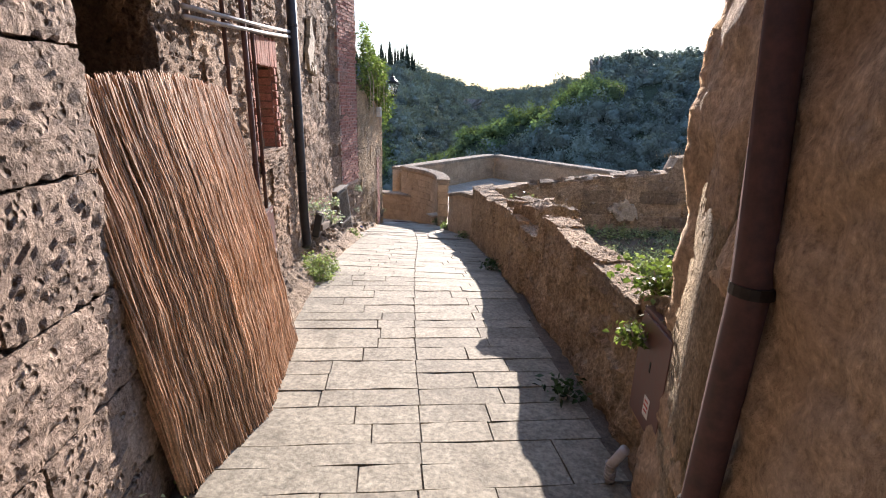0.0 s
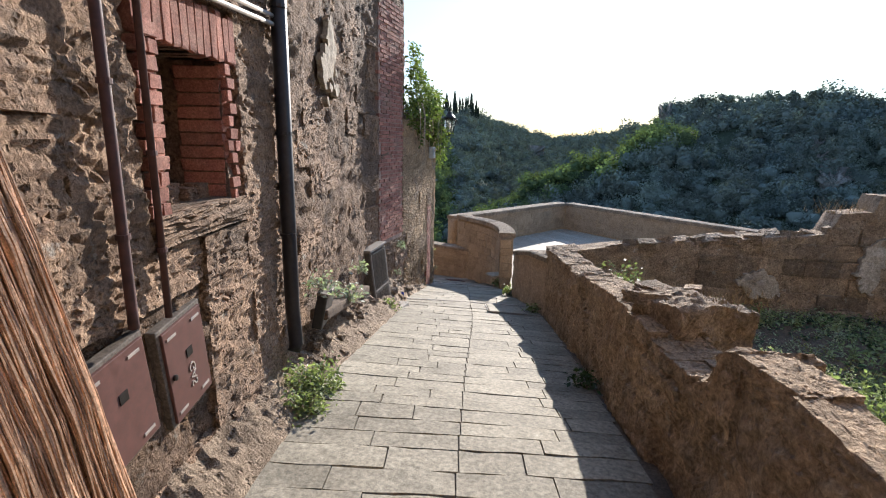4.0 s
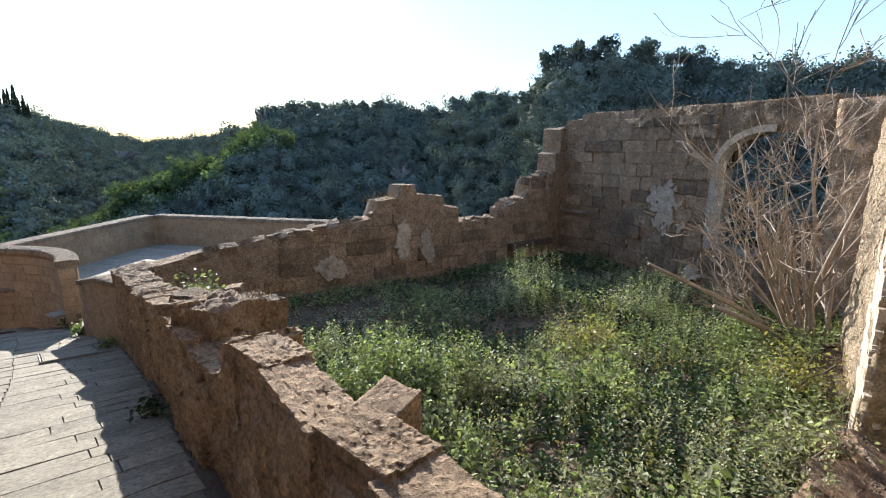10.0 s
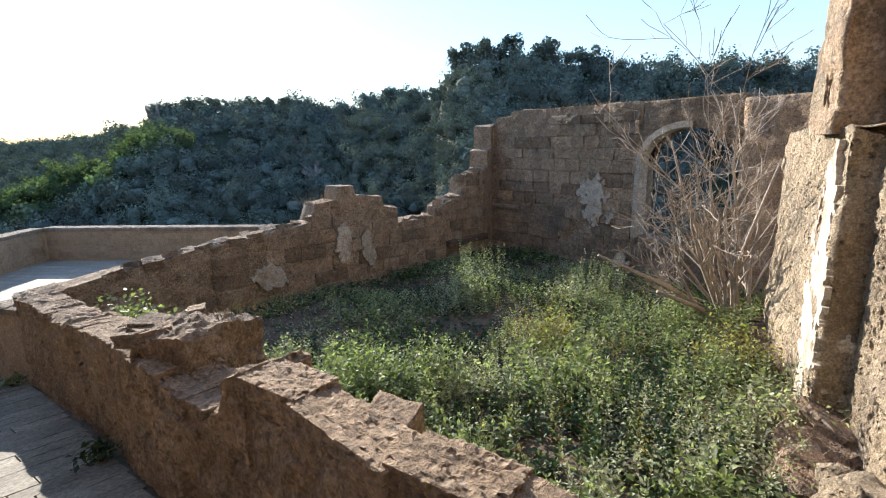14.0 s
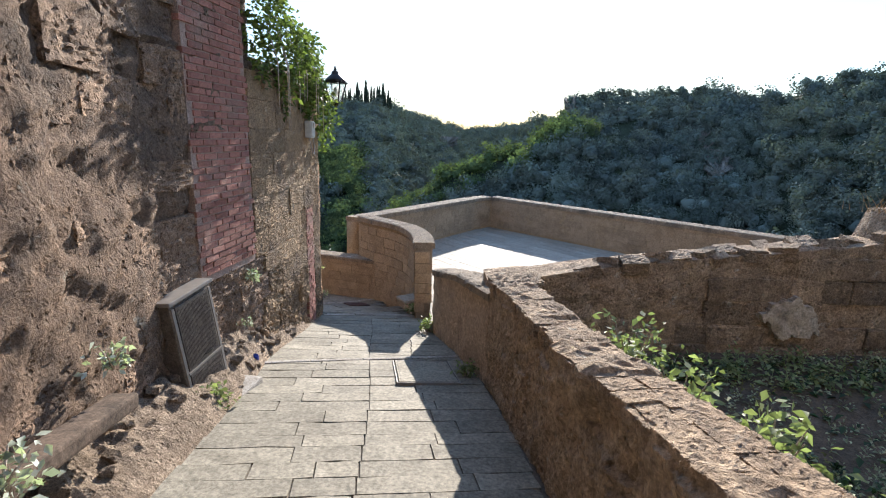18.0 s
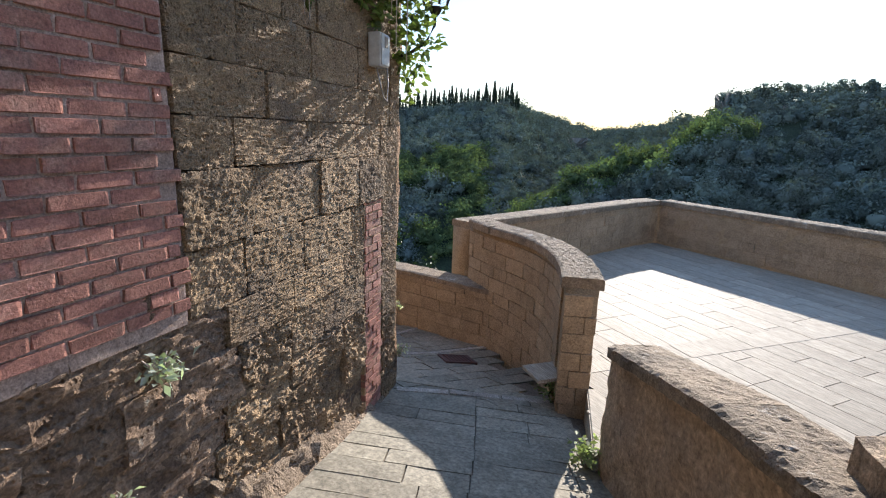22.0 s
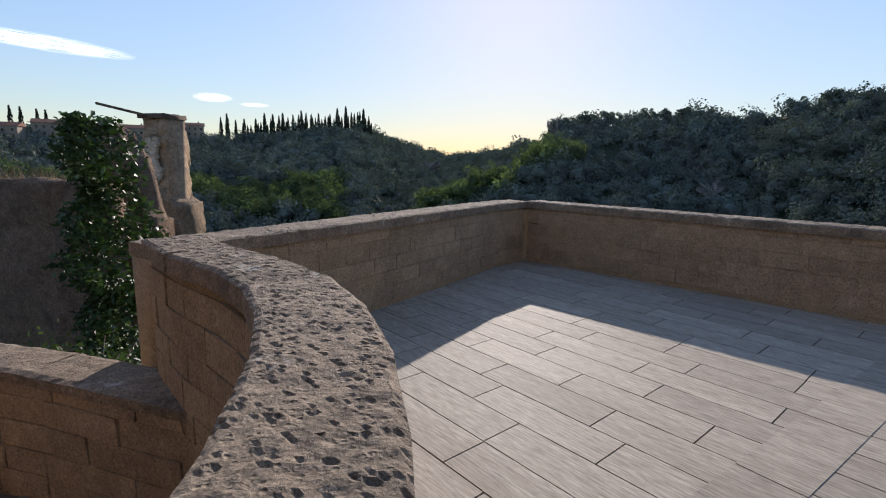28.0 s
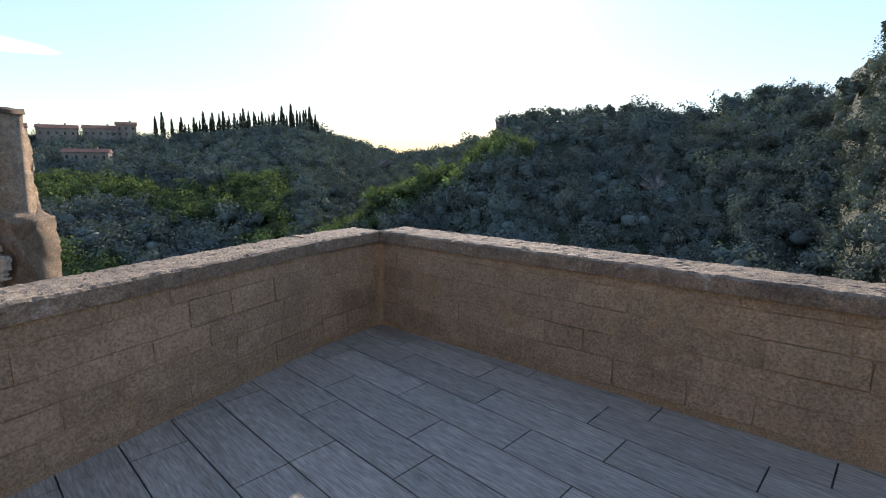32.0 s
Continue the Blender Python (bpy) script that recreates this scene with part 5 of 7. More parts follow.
crown_cores(*wood_sets["near"], "near_woods_masses", HAZED_CROWNS, "dense broadleaf woodland on the near gorge slope")
crown_cloud(*wood_sets["sunny"], 420, 0.075, "spur_woods", SUNLIT_CROWNS, "brighter green trees on a sunny spur")
crown_cores(*wood_sets["sunny"], "spur_woods_masses", SUNLIT_CROWNS, "brighter green trees on a sunny spur")
# scrub in the gorge below the terrace
c2, r2 = [], []
for k in range(900):
    az, rr = math.radians(nprng.uniform(-62, 74)), nprng.uniform(22, 85)
    x, y = 2 + rr * math.sin(az), 8 + rr * math.cos(az)
    c2.append(np.array([x, y, terrain_z(x, y) + 1.2]))
    r2.append(nprng.uniform(1.4, 2.6))
crown_cloud(c2, r2, 150, 0.11, "gorge_scrub", HAZED_CROWNS, "tangled green scrub filling the gorge")


def skyline_point(az, rr, dz=0.0):
    a = math.radians(az)
    x, y = 2 + rr * math.sin(a), 8 + rr * math.cos(a)
    return Vector((x, y, terrain_z(x, y) + dz))


def crest_tree(az, rr, r, h, label):
    """A single tree that stands out on the skyline."""
    p = skyline_point(az, rr)
    th = thing("tree", pose(*p), label, "tree", "trees along the ridge")
    part("trunk", tube([(0, 0, -1), (0.1, 0, h * 0.4), (0.15, 0.1, h * 0.75)], [r * 0.1, r * 0.08, r * 0.04], 7), WOOD, th)
    for k in range(3):
        a = k * 2.1
        part("limb", tube([(0.1, 0, h * 0.4), (math.cos(a) * r * 0.4, math.sin(a) * r * 0.4, h * 0.8)], [r * 0.05, r * 0.02], 5), WOOD, th)
    vs = []
    for _ in range(9):
        lo = nprng.normal(size=3) * r * np.array([0.5, 0.5, 0.3]) + [0, 0, h]
        d = nprng.normal(size=(90, 3))
        d /= np.linalg.norm(d, axis=1)[:, None]
        pos = lo + d * (r * 0.42 * nprng.uniform(0.6, 1, 90))[:, None]
        a = nprng.normal(size=(90, 3)) * r * 0.07
        b = nprng.normal(size=(90, 3)) * r * 0.07
        vs.append(np.stack([pos + a, pos + b, pos - a, pos - b], 1).reshape(-1, 3))
    v = np.concatenate(vs)
    part("crown", fast_mesh("crown", v, np.arange(len(v)).reshape(-1, 4), HAZED_CROWNS), HAZED_CROWNS, th)
    return th


for az, r, h in ((3.6, 2.2, 2.2), (5.4, 2.4, 2.8), (6.8, 2.0, 2.4), (8.3, 2.6, 3.4), (9.6, 1.8, 2.4), (11.8, 2.2, 2.8), (12.8, 2.2, 3.0), (14.0, 2.4, 3.2), (15.3, 2.4, 3.4), (16.2, 1.8, 2.6), (18.2, 1.5, 2.0), (20.0, 1.4, 2.0), (24.5, 2.4, 3.0), (27.0, 2.6, 3.2), (29.5, 2.2, 2.6), (33.6, 3.0, 3.5), (36.0, 3.4, 4.0), (38.5, 3.2, 4.0), (41.5, 3.0, 3.6), (45.0, 3.0, 3.4), (49.5, 2.6, 3.0)):
    crest_tree(az, RIDGE_R(az) * 0.99, r, h, "bushy broadleaf tree standing on the ridge line")


def cypress(m, h):
    th = thing("cypress", m, "tall dark narrow cypress on the far ridge", "cypress", "row of cypresses")
    k = 320
    f = nprng.uniform(0.04, 1, k)
    rr = 0.085 * h * np.sin(np.pi * np.clip(f, 0, 1) ** 0.7) ** 0.8 * nprng.uniform(0.6, 1.0, k) + 0.02
    w = nprng.uniform(0, 6.28, k)
    pos = np.stack([rr * np.cos(w), rr * np.sin(w), f * h], 1)
    a = nprng.normal(size=(k, 3)) * h * 0.018
    b = np.stack([nprng.normal(size=k) * h * 0.012, nprng.normal(size=k) * h * 0.012, np.full(k, h * 0.06)], 1)
    v = np.stack([pos + a, pos + b, pos - a, pos - b], 1).reshape(-1, 3)
    part("crown", fast_mesh("crown", v, np.arange(len(v)).reshape(-1, 4), CYPRESS), CYPRESS, th)
    part("trunk", tube([(0, 0, -1.0), (0, 0, h * 0.5)], h * 0.02, 6), WOOD, th)
    return th


cyp = [cypress(pose(*skyline_point(-33, 325, 2.0)), 12.0), cypress(pose(*skyline_point(-32.4, 325, 2.0)), 14.0), cypress(pose(*skyline_point(-31.6, 326, 2.0)), 10.5)]
for k in range(44):
    az = -31 + k * 0.315 + nprng.uniform(-0.12, 0.12)
    copy_thing(cyp[k % 3], pose(*skyline_point(az, 324 + nprng.uniform(-3, 6), 1.5), 0, 0, nprng.uniform(0, 360)) @ Matrix.Scale(nprng.uniform(0.65, 1.05), 4))
for az in (-50.6, -49.6, -48.9, -47.8, -47.2):
    copy_thing(cyp[1], pose(*skyline_point(az, 318, 3.5)) @ Matrix.Scale(0.8, 4))


def far_house(az, rr, w, d, h, turn, dz):
    p = skyline_point(az, rr, dz)
    th = thing("hillside_house", pose(*p, 0, 0, turn), "plastered house with clay tile roof among trees on the far hill", "house", "houses on the far hill")
    part("wall", box_bm(w, d, h + 3, (0, 0, (h - 3) / 2)), FACADE, th)
    bm = bmesh.new()
    e = 0.5
    pts = [(-w / 2 - e, -d / 2 - e, h - 0.1), (w / 2 + e, -d / 2 - e, h - 0.1), (w / 2 + e, d / 2 + e, h - 0.1), (-w / 2 - e, d / 2 + e, h - 0.1), (-w / 2 - e, 0, h + d * 0.2), (w / 2 + e, 0, h + d * 0.2)]
    v = [bm.verts.new(q) for q in pts]
    for f in ((0, 1, 5, 4), (2, 3, 4, 5), (0, 4, 3), (1, 2, 5), (3, 2, 1, 0)):
        bm.faces.new([v[i] for i in f])
    part("roof", bm, ROOF, th)
    part("chimney", box_bm(0.8, 0.8, 1.6, (w * 0.2, d * 0.1, h + d * 0.2), 0.05), FACADE, th)
    n = max(2, int(w / 3))
    for k in range(n):
        for z in ((h * 0.3, h * 0.72) if h > 5 else (h * 0.5,)):
            win = part("window", box_bm(1.3, 0.12, 1.6, (-w / 2 + w * (k + 0.5) / n, -d / 2 - 0.02, z), 0.02), FACADE, th)
            part("pane", box_bm(1.0, 0.06, 1.3, (-w / 2 + w * (k + 0.5) / n, -d / 2 - 0.07, z)), DARK_PANE, win)
    return th


for az, rr, w, d, h, turn, dz in ((-50.2, 300, 14, 9, 6, 30, 2), (-46.5, 310, 18, 9, 7, 42, 3), (-43.8, 312, 12, 9, 6, 40, 3), (-40.6, 318, 16, 9, 5, 36, 3), (-37.4, 320, 15, 9, 5, 34, 3), (-35.4, 322, 9, 8, 7, 34, 3), (-38.5, 262, 16, 7, 4, 25, 3)):
    far_house(az, rr, w, d, h, turn, dz)


def outcrop(az, el, w, h, label):
    """Bare rock where the slope shows at that height of view."""
    rr = 60.0
    while rr < 600 and skyline_point(az, rr).z < rr * math.tan(math.radians(el)):
        rr += 1.0
    p = skyline_point(az, rr)
    a = math.radians(az)
    t, o = Vector((math.cos(a), -math.sin(a), 0)), Vector((-math.sin(a), -math.cos(a), 0))
    verts, faces = [], []
    nu, nv = 34, 34
    for i in range(nu + 1):
        for j in range(nv + 1):
            u, v = i / nu - 0.5, j / nv - 0.5
            ang = math.atan2(v, u)
            reach = 0.62 + 0.55 * noise.noise((math.cos(ang) * 1.6, math.sin(ang) * 1.6, az)) + 0.35 * noise.noise((math.cos(ang) * 5, math.sin(ang) * 5, az))
            out_f = 2 * math.hypot(u, v) / max(0.2, reach)
            c = p + t * (u * w + 0.8 * noise.noise((v * 4, az, 0))) + Vector((0, 0, v * h))
            bulge = 3.8 - 4.0 * max(0.0, out_f - 0.5) * 2.2 + 0.5 * fract(c, 0.3, 4) + 1.2 * noise.noise(Vector((c.x * 0.35, c.y * 0.35, c.z * 0.06)))
            verts.append(c + o * bulge)
    for i in range(nu):
        for j in range(nv):
            k = i * (nv + 1) + j
            faces.append((k, k + nv + 1, k + nv + 2, k + 1))
    ob = part("rock_cliff", (verts, faces), CLIFF, None)
    return tagged(ob, label, "cliff", kind="structure")


for az, el, w, h in ((18.0, -2.7, 9, 8), (17.3, -1.7, 5, 7), (18.7, -1.9, 4, 5), (16.8, -0.6, 3.5, 7), (16.3, 0.7, 3, 7), (16.0, 1.8, 4, 5), (8.0, 3.2, 7, 4), (11.0, 3.0, 5, 4)):
    outcrop(az, el, w, h, "bare pale tufa scar among the trees")
outcrop(2.9, 3.3, 7, 12, "tufa cliff edge on the ridge")
outcrop(-11.3, -1.2, 20, 15, "grey tufa cliff band above the gorge")


# ---- ruined tower, garden wall and ivy beyond the low wall ----
def tower():
    th = thing("ruined_tower", pose(-13.89, 28.61, -20), "tall slender ruined stone pillar with peeling plaster", "ruin")
    inv = th.matrix_basis.inverted()
    w = loaf("pillar", [(-14.62, 28.61), (-13.5, 28.45)], lambda s: -20, interp([(0, 1.59), (2.2, 1.65)]), -1.0, RUIN, 0.1, 0.13, 1.1, 4, parent=th, jag=0.15)
    w.matrix_parent_inverse = inv
    w = loaf("lower_pier", [(-14.6, 28.45), (-13.2, 28.3)], lambda s: -20, interp([(0, -0.97), (0.9, -1.08), (1.0, -1.4), (1.6, -1.62), (2.0, -2.79)]), -1.4, RUIN, 0.1, 0.13, 1.1, 4, parent=th, jag=0.2)
    w.matrix_parent_inverse = inv
    ragged_patch("plaster", (-14.05, 28.43, 0.1), (1, -0.12, 0), (0, 0, 1), (-0.12, -1, 0), 0.8, 2.6, 0.12, PALE_PLASTER, th, 2.0, "peeling pale plaster")
    ragged_patch("plaster", (-13.85, 28.24, -2.79), (1, -0.12, 0), (0, 0, 1), (-0.12, -1, 0), 1.3, 2.0, 0.12, PALE_PLASTER, th, 5.0, "peeling pale plaster")
    w = loaf("cap", [(-14.7, 28.5), (-13.45, 28.34)], lambda s: 1.59, lambda s: 1.76, -1.1, WOOD, 0.2, 0.05, 1.4, 3, parent=th)
    w.matrix_parent_inverse = inv
    w = part("beam", tube([(-16.0, 28.08, 2.08), (-14.2, 28.29, 1.68)], 0.05, 8), WOOD, th)
    w.matrix_parent_inverse = inv
    return th


tower()
far_wall = loaf("garden_ruin_wall", [(-17.5, 20.5), (-12.0, 20.1), (-8.3, 19.9)], lambda s: -13, lambda s: -0.34, -0.5, MORTAR, 0.08, 0.07, 1.1, 3, jag=0.05)
tagged(far_wall, "old stone garden wall topped with dry grass", "wall")

k = 9000
u = nprng.uniform(0, 1, k)
zz = nprng.uniform(-6.5, 0.85, k)
wid = np.interp(zz, [-6.5, -3, -1, 0.3, 0.85], [1.25, 1.15, 0.95, 0.65, 0.25])
ang = nprng.uniform(0, 2 * np.pi, k)
ragged = 1 + 0.2 * np.sin(zz * 2.9) + 0.15 * np.sin(zz * 6.3 + 1)
cx = -7.75 + np.interp(zz, [-6.5, 0.85], [0.25, -0.15]) + wid * ragged * np.cos(ang) * np.sqrt(u)
cy = 19.75 - 0.8 * np.abs(np.sin(ang)) * ragged * (0.6 + 0.4 * u)
ivy_col = new("ivy_column", leaf_cloud(np.stack([cx, cy, zz], 1), None, 0.085, DARK_IVY, "ivy_column"))
tagged(ivy_col, "column of dense dark ivy climbing a ruined wall", "ivy", kind="stuff")
remnant = loaf("wall_remnant", [(-9.3, 21.1), (-8.1, 20.95)], lambda s: -13, interp([(0, 0.7), (0.5, 0.55), (0.75, 0.0), (1.0, -1.2)]), -0.5, MORTAR, 0.08, 0.08, 1.4, 4, jag=0.25)
tagged(remnant, "jagged remnant of ruined wall behind ivy", "wall")


# ---- plants ----
def ivy_on_wall():
    n = 3600
    y = nprng.uniform(9.4, 11.75, n)
    f = nprng.uniform(0, 1, n)
    low = np.interp(y, [9.4, 9.9, 10.4, 10.9, 11.2, 11.5, 11.75], [2.1, 1.75, 1.75, 1.75, 1.62, 1.2, 1.35])
    high = np.interp(y, [9.4, 9.8, 10.4, 11.0, 11.75], [3.1, 2.95, 2.6, 2.35, 1.95])
    low = low + 0.2 * np.sin(y * 9) + 0.1 * np.sin(y * 23)
    z = low + (high - low) * f
    bulge = np.interp(f, [0, 0.3, 0.7, 1], [0.05, 0.26, 0.34, 0.2]) * nprng.uniform(0.1, 1.1, n) * (0.75 + 0.5 * np.sin(y * 7 + f * 9) * np.cos(f * 13 + y * 3))
    x = np.array([FACADE_X(v) for v in y]) + bulge
    ob = new("ivy", leaf_cloud(np.stack([x, y, z], 1), np.tile([0.6, 0.1, -0.2], (n, 1)), 0.042, IVY, "ivy"))
    tagged(ob, "thick green ivy hanging over the wall corner", "ivy", kind="stuff")
    st = []
    faces = []
    for k in range(9):
        yy = 9.7 + k * 0.2 + 0.09 * math.sin(k * 2.3)
        top = on_front(yy, 2.4, 0.1)
        v, f = tube([top, top + Vector((0.1, 0.02, -0.4)), top + Vector((0.08, 0.05, -0.9 - 0.2 * math.sin(k)))], [0.008, 0.006, 0.003], 5)
        b = len(st)
        st += v
        faces += [tuple(i + b for i in q) for q in f]
    tagged(part("ivy_stems", (st, faces), DRY_STEM), "tangled woody ivy stems on wall", "ivy", kind="stuff")


ivy_on_wall()


def leafy_bush(name, at, size, n, leaf, mat, label, cat="bush", squash=1.0, flowers=0):
    c = nprng.normal(size=(n, 3))
    c /= np.linalg.norm(c, axis=1)[:, None] + 1e-9
    c *= (nprng.uniform(0.1, 1.15, n) ** 0.6)[:, None]
    lump = 1 + 0.45 * np.sin(c[:, 0] * 5 + at[0]) * np.cos(c[:, 1] * 4 + at[1])
    c = c * lump[:, None] * np.array([size, size, size * squash])
    c[:, 2] = np.abs(c[:, 2]) if squash > 0.9 else c[:, 2] + size * squash
    th = thing(name, pose(*at), label, cat)
    tagged(part("leaves", leaf_cloud(c, None, leaf, mat, "leaves"), mat, th), kind="stuff")
    for k in range(6):
        a = k * 1.05
        part("stem", tube([(0, 0, -0.03), (math.cos(a) * size * 0.3, math.sin(a) * size * 0.3, size * 0.4), (math.cos(a) * size * 0.6, math.sin(a) * size * 0.6, size * 0.8 * squash)], [0.008, 0.006, 0.003], 5), DRY_STEM, th)
    if flowers:
        q = nprng.normal(size=(flowers, 3))
        q /= np.linalg.norm(q, axis=1)[:, None]
        q *= np.array([size, size, size * squash]) * 0.95
        q[:, 2] = np.abs(q[:, 2])
        tagged(part("flowers", leaf_cloud(q, None, leaf * 0.8, WHITE_FLOWER, "flowers", long=1.0), WHITE_FLOWER, th, "small white flowers"), kind="stuff")
    return th


leafy_bush("wall_bush", (-0.3, 4.78, GROUND(4.7) - 0.02), 0.22, 1500, 0.022, WEED, "leafy green bush with white flowers at drainpipe foot", flowers=90)
leafy_bush("wall_bush", (-0.16, 4.5, GROUND(4.5) - 0.02), 0.15, 900, 0.022, WEED, "small green bush at wall foot")
leafy_bush("snapdragon", tuple(on_front(5.35, 0.3, 0.15)), 0.16, 120, 0.03, WHITE_FLOWER, "pale flowering weed on stone ledge", "weed")
leafy_bush("snapdragon", tuple(on_front(6.0, 0.0, 0.22)), 0.17, 160, 0.03, WHITE_FLOWER, "white flowering weed below stone ledge", "weed")
leafy_bush("snapdragon", tuple(on_front(6.95, 0.02, 0.12)), 0.12, 90, 0.03, WHITE_FLOWER, "white flowering weed by ledge end", "weed")
leafy_bush("wall_weed", (-1.32, 7.95, GROUND(7.95)), 0.15, 260, 0.03, WEED, "small green weed at cabinet foot", "weed")
leafy_bush("wall_weed", tuple(on_front(9.2, -0.15, 0.03)), 0.1, 120, 0.025, WHITE_FLOWER, "pale flowering weed in the wall", "weed")
leafy_bush("wall_weed", tuple(on_front(8.95, -0.55, 0.1)), 0.07, 60, 0.02, WHITE_FLOWER, "tiny pale weed in the wall", "weed")
leafy_bush("wall_weed", (0.62, 1.35, GROUND(1.4)), 0.16, 200, 0.03, WEED, "green weed at foot of the reed screen", "weed")
leafy_bush("wall_weed", (0.8, 1.12, GROUND(1.1)), 0.14, 140, 0.03, WHITE_FLOWER, "pale weed at lane edge", "weed")
leafy_bush("creeper", (2.86, 2.3, 0.86), 0.16, 480, 0.026, IVY, "bright green creeper hanging over the wall end", "creeper", 1.0)
leafy_bush("creeper", (2.76, 2.14, 0.66), 0.09, 160, 0.024, IVY, "bright green creeper trailing down the wall", "creeper", 1.0)
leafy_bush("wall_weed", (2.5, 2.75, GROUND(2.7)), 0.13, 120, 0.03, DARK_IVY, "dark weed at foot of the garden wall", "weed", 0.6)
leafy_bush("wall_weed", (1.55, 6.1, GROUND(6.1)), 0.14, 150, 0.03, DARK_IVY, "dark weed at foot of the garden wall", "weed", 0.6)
leafy_bush("wall_weed", (0.5, 9.35, GROUND(9.3)), 0.12, 140, 0.03, WEED, "green weed at foot of the lane wall", "weed", 0.6)
leafy_bush("wall_weed", (-0.32, 11.18, GROUND(11.1)), 0.12, 180, 0.03, WEED, "green weed at terrace entrance", "weed", 0.8)
leafy_bush("wall_weed", (-0.8, 12.3, GROUND(12.2)), 0.13, 200, 0.03, WEED, "green weed at foot of the curved parapet", "weed", 0.8)
leafy_bush("wall_weed", (-2.18, 11.7, -0.75), 0.07, 90, 0.018, GREY_WEED, "dry grey-green weed growing out of the house corner", "weed")
leafy_bush("wall_weed", (-2.14, 11.74, -1.2), 0.09, 120, 0.018, GREY_WEED, "grey-green weed at the foot of the house corner", "weed", flowers=16)
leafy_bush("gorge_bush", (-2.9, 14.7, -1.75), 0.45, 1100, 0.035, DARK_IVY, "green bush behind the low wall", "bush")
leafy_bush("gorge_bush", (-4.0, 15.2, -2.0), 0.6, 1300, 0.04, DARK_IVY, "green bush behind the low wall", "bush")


GARDEN = [(2.95, 3.1), (3.4, 2.25), (4.2, 2.55), (5.7, 3.55), (8.0, 5.0), (9.4, 5.3), (9.4, 10.6), (8.6, 11.0), (4.3, 10.0), (1.2, 9.4), (1.7, 7.2), (2.4, 5.6), (3.4, 4.9)]


def weeds(name, mat, leaf, label, seed, tall, count, stems=False, step=0.05, spots=None):
    """Upright leafy stems in drifts over the garden floor, or round the given spots (x, y, spread, height)."""
    cs, outs, szs, stems_v, stems_f, made = [], [], [], [], [], 0
    while made < count:
        if spots:
            sx, sy, sr, tall = spots[made % len(spots)]
            x, y = sx + nprng.normal() * sr, sy + nprng.normal() * sr
        else:
            x, y = nprng.uniform(1.2, 9.4), nprng.uniform(2.2, 11)
        inside = in_poly(x, y, GARDEN)
        drift = noise.noise((x * 0.75 + seed, y * 0.75, seed)) + 0.35 * noise.noise((x * 2.2, y * 2.2, seed + 4.0))
        if spots:
            drift, inside = 0.45, True
        if not inside or drift < nprng.uniform(-0.35, 0.25):
            continue
        h = max(0.1, tall * (0.3 + 1.0 * max(0.0, drift + 0.2)) * nprng.uniform(0.6, 1.25))
        h *= 0.5 if y > 7.6 and not spots else 1.0
        z0 = garden_z(x, y)
        made += 1
        lean = nprng.normal(size=2) * 0.15
        p, o, q = leaf_pairs(x, y, z0, h, lean, step)
        cs += p
        outs += o
        szs += q
        if stems and made % 3 == 0:
            v, fc = tube([(x, y, z0 - 0.02), (x + lean[0] * h, y + lean[1] * h, z0 + h * 1.02)], [0.004, 0.002], 3)
            b = len(stems_v)
            stems_v += v
            stems_f += [tuple(i + b for i in g) for g in fc]
    tagged(new(name, leaf_cloud(np.array(cs), np.array(outs), leaf, mat, name, droop=0.45, long=1.7, level=0.75, sizes=szs)), label, "weeds", kind="stuff")
    if stems:
        tagged(part("weed_stems", (stems_v, stems_f), mat), "thin weed stems among the nettles", "weeds", kind="stuff")


weeds("nettles", WEED, 0.044, "dense green nettles covering the ruin floor", 3.0, 0.4, 2500, True)
weeds("grey_weeds", GREY_WEED, 0.026, "grey-green small-leaved weeds in the ruin", 11.0, 0.38, 2300, False, 0.028)
weeds("olive_weeds", OLIVE_WEED, 0.026, "olive and reddish withering weeds in the ruin", 17.0, 0.35, 600, True, 0.03)
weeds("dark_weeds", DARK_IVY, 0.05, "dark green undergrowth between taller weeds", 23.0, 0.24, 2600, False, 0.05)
weeds("tall_nettles", WEED, 0.05, "stand of tall nettles in the sun beside the wall stump", 29.0, 0.5, 170, True, 0.05, ((3.3, 6.2, 0.2, 0.6), (3.7, 6.0, 0.22, 0.66), (4.15, 5.9, 0.2, 0.55), (3.0, 5.75, 0.1, 0.55)))
weeds("back_nettles", GREY_WEED, 0.034, "taller weeds by the ruined corner", 31.0, 0.5, 120, True, 0.04, ((6.6, 8.6, 0.25, 0.75), (5.9, 8.0, 0.2, 0.55), (8.0, 7.2, 0.3, 0.6)))
CLUMP_MATS = (WEED, GREY_WEED, WEED, GREY_WEED, OLIVE_WEED)
for k, (x, y, s, n) in enumerate(((3.6, 6.3, 0.48, 2400), (4.2, 5.6, 0.42, 2000), (5.0, 5.0, 0.5, 2400), (3.1, 7.4, 0.28, 800), (5.9, 6.2, 0.45, 1800), (6.3, 8.2, 0.4, 1200), (7.2, 7.2, 0.4, 1200), (7.6, 5.6, 0.38, 1200), (5.6, 3.7, 0.4, 1600), (6.6, 4.4, 0.42, 1600), (4.4, 3.4, 0.36, 1400))):
    leafy_bush("weed_clump", (x, y, garden_z(x, y)), s, n, 0.032 if k % 5 in (0, 2) else 0.024, CLUMP_MATS[k % 5], "tall clump of green weeds in the ruin" if k % 5 != 4 else "olive clump of withering weeds in the ruin", "weed clump")
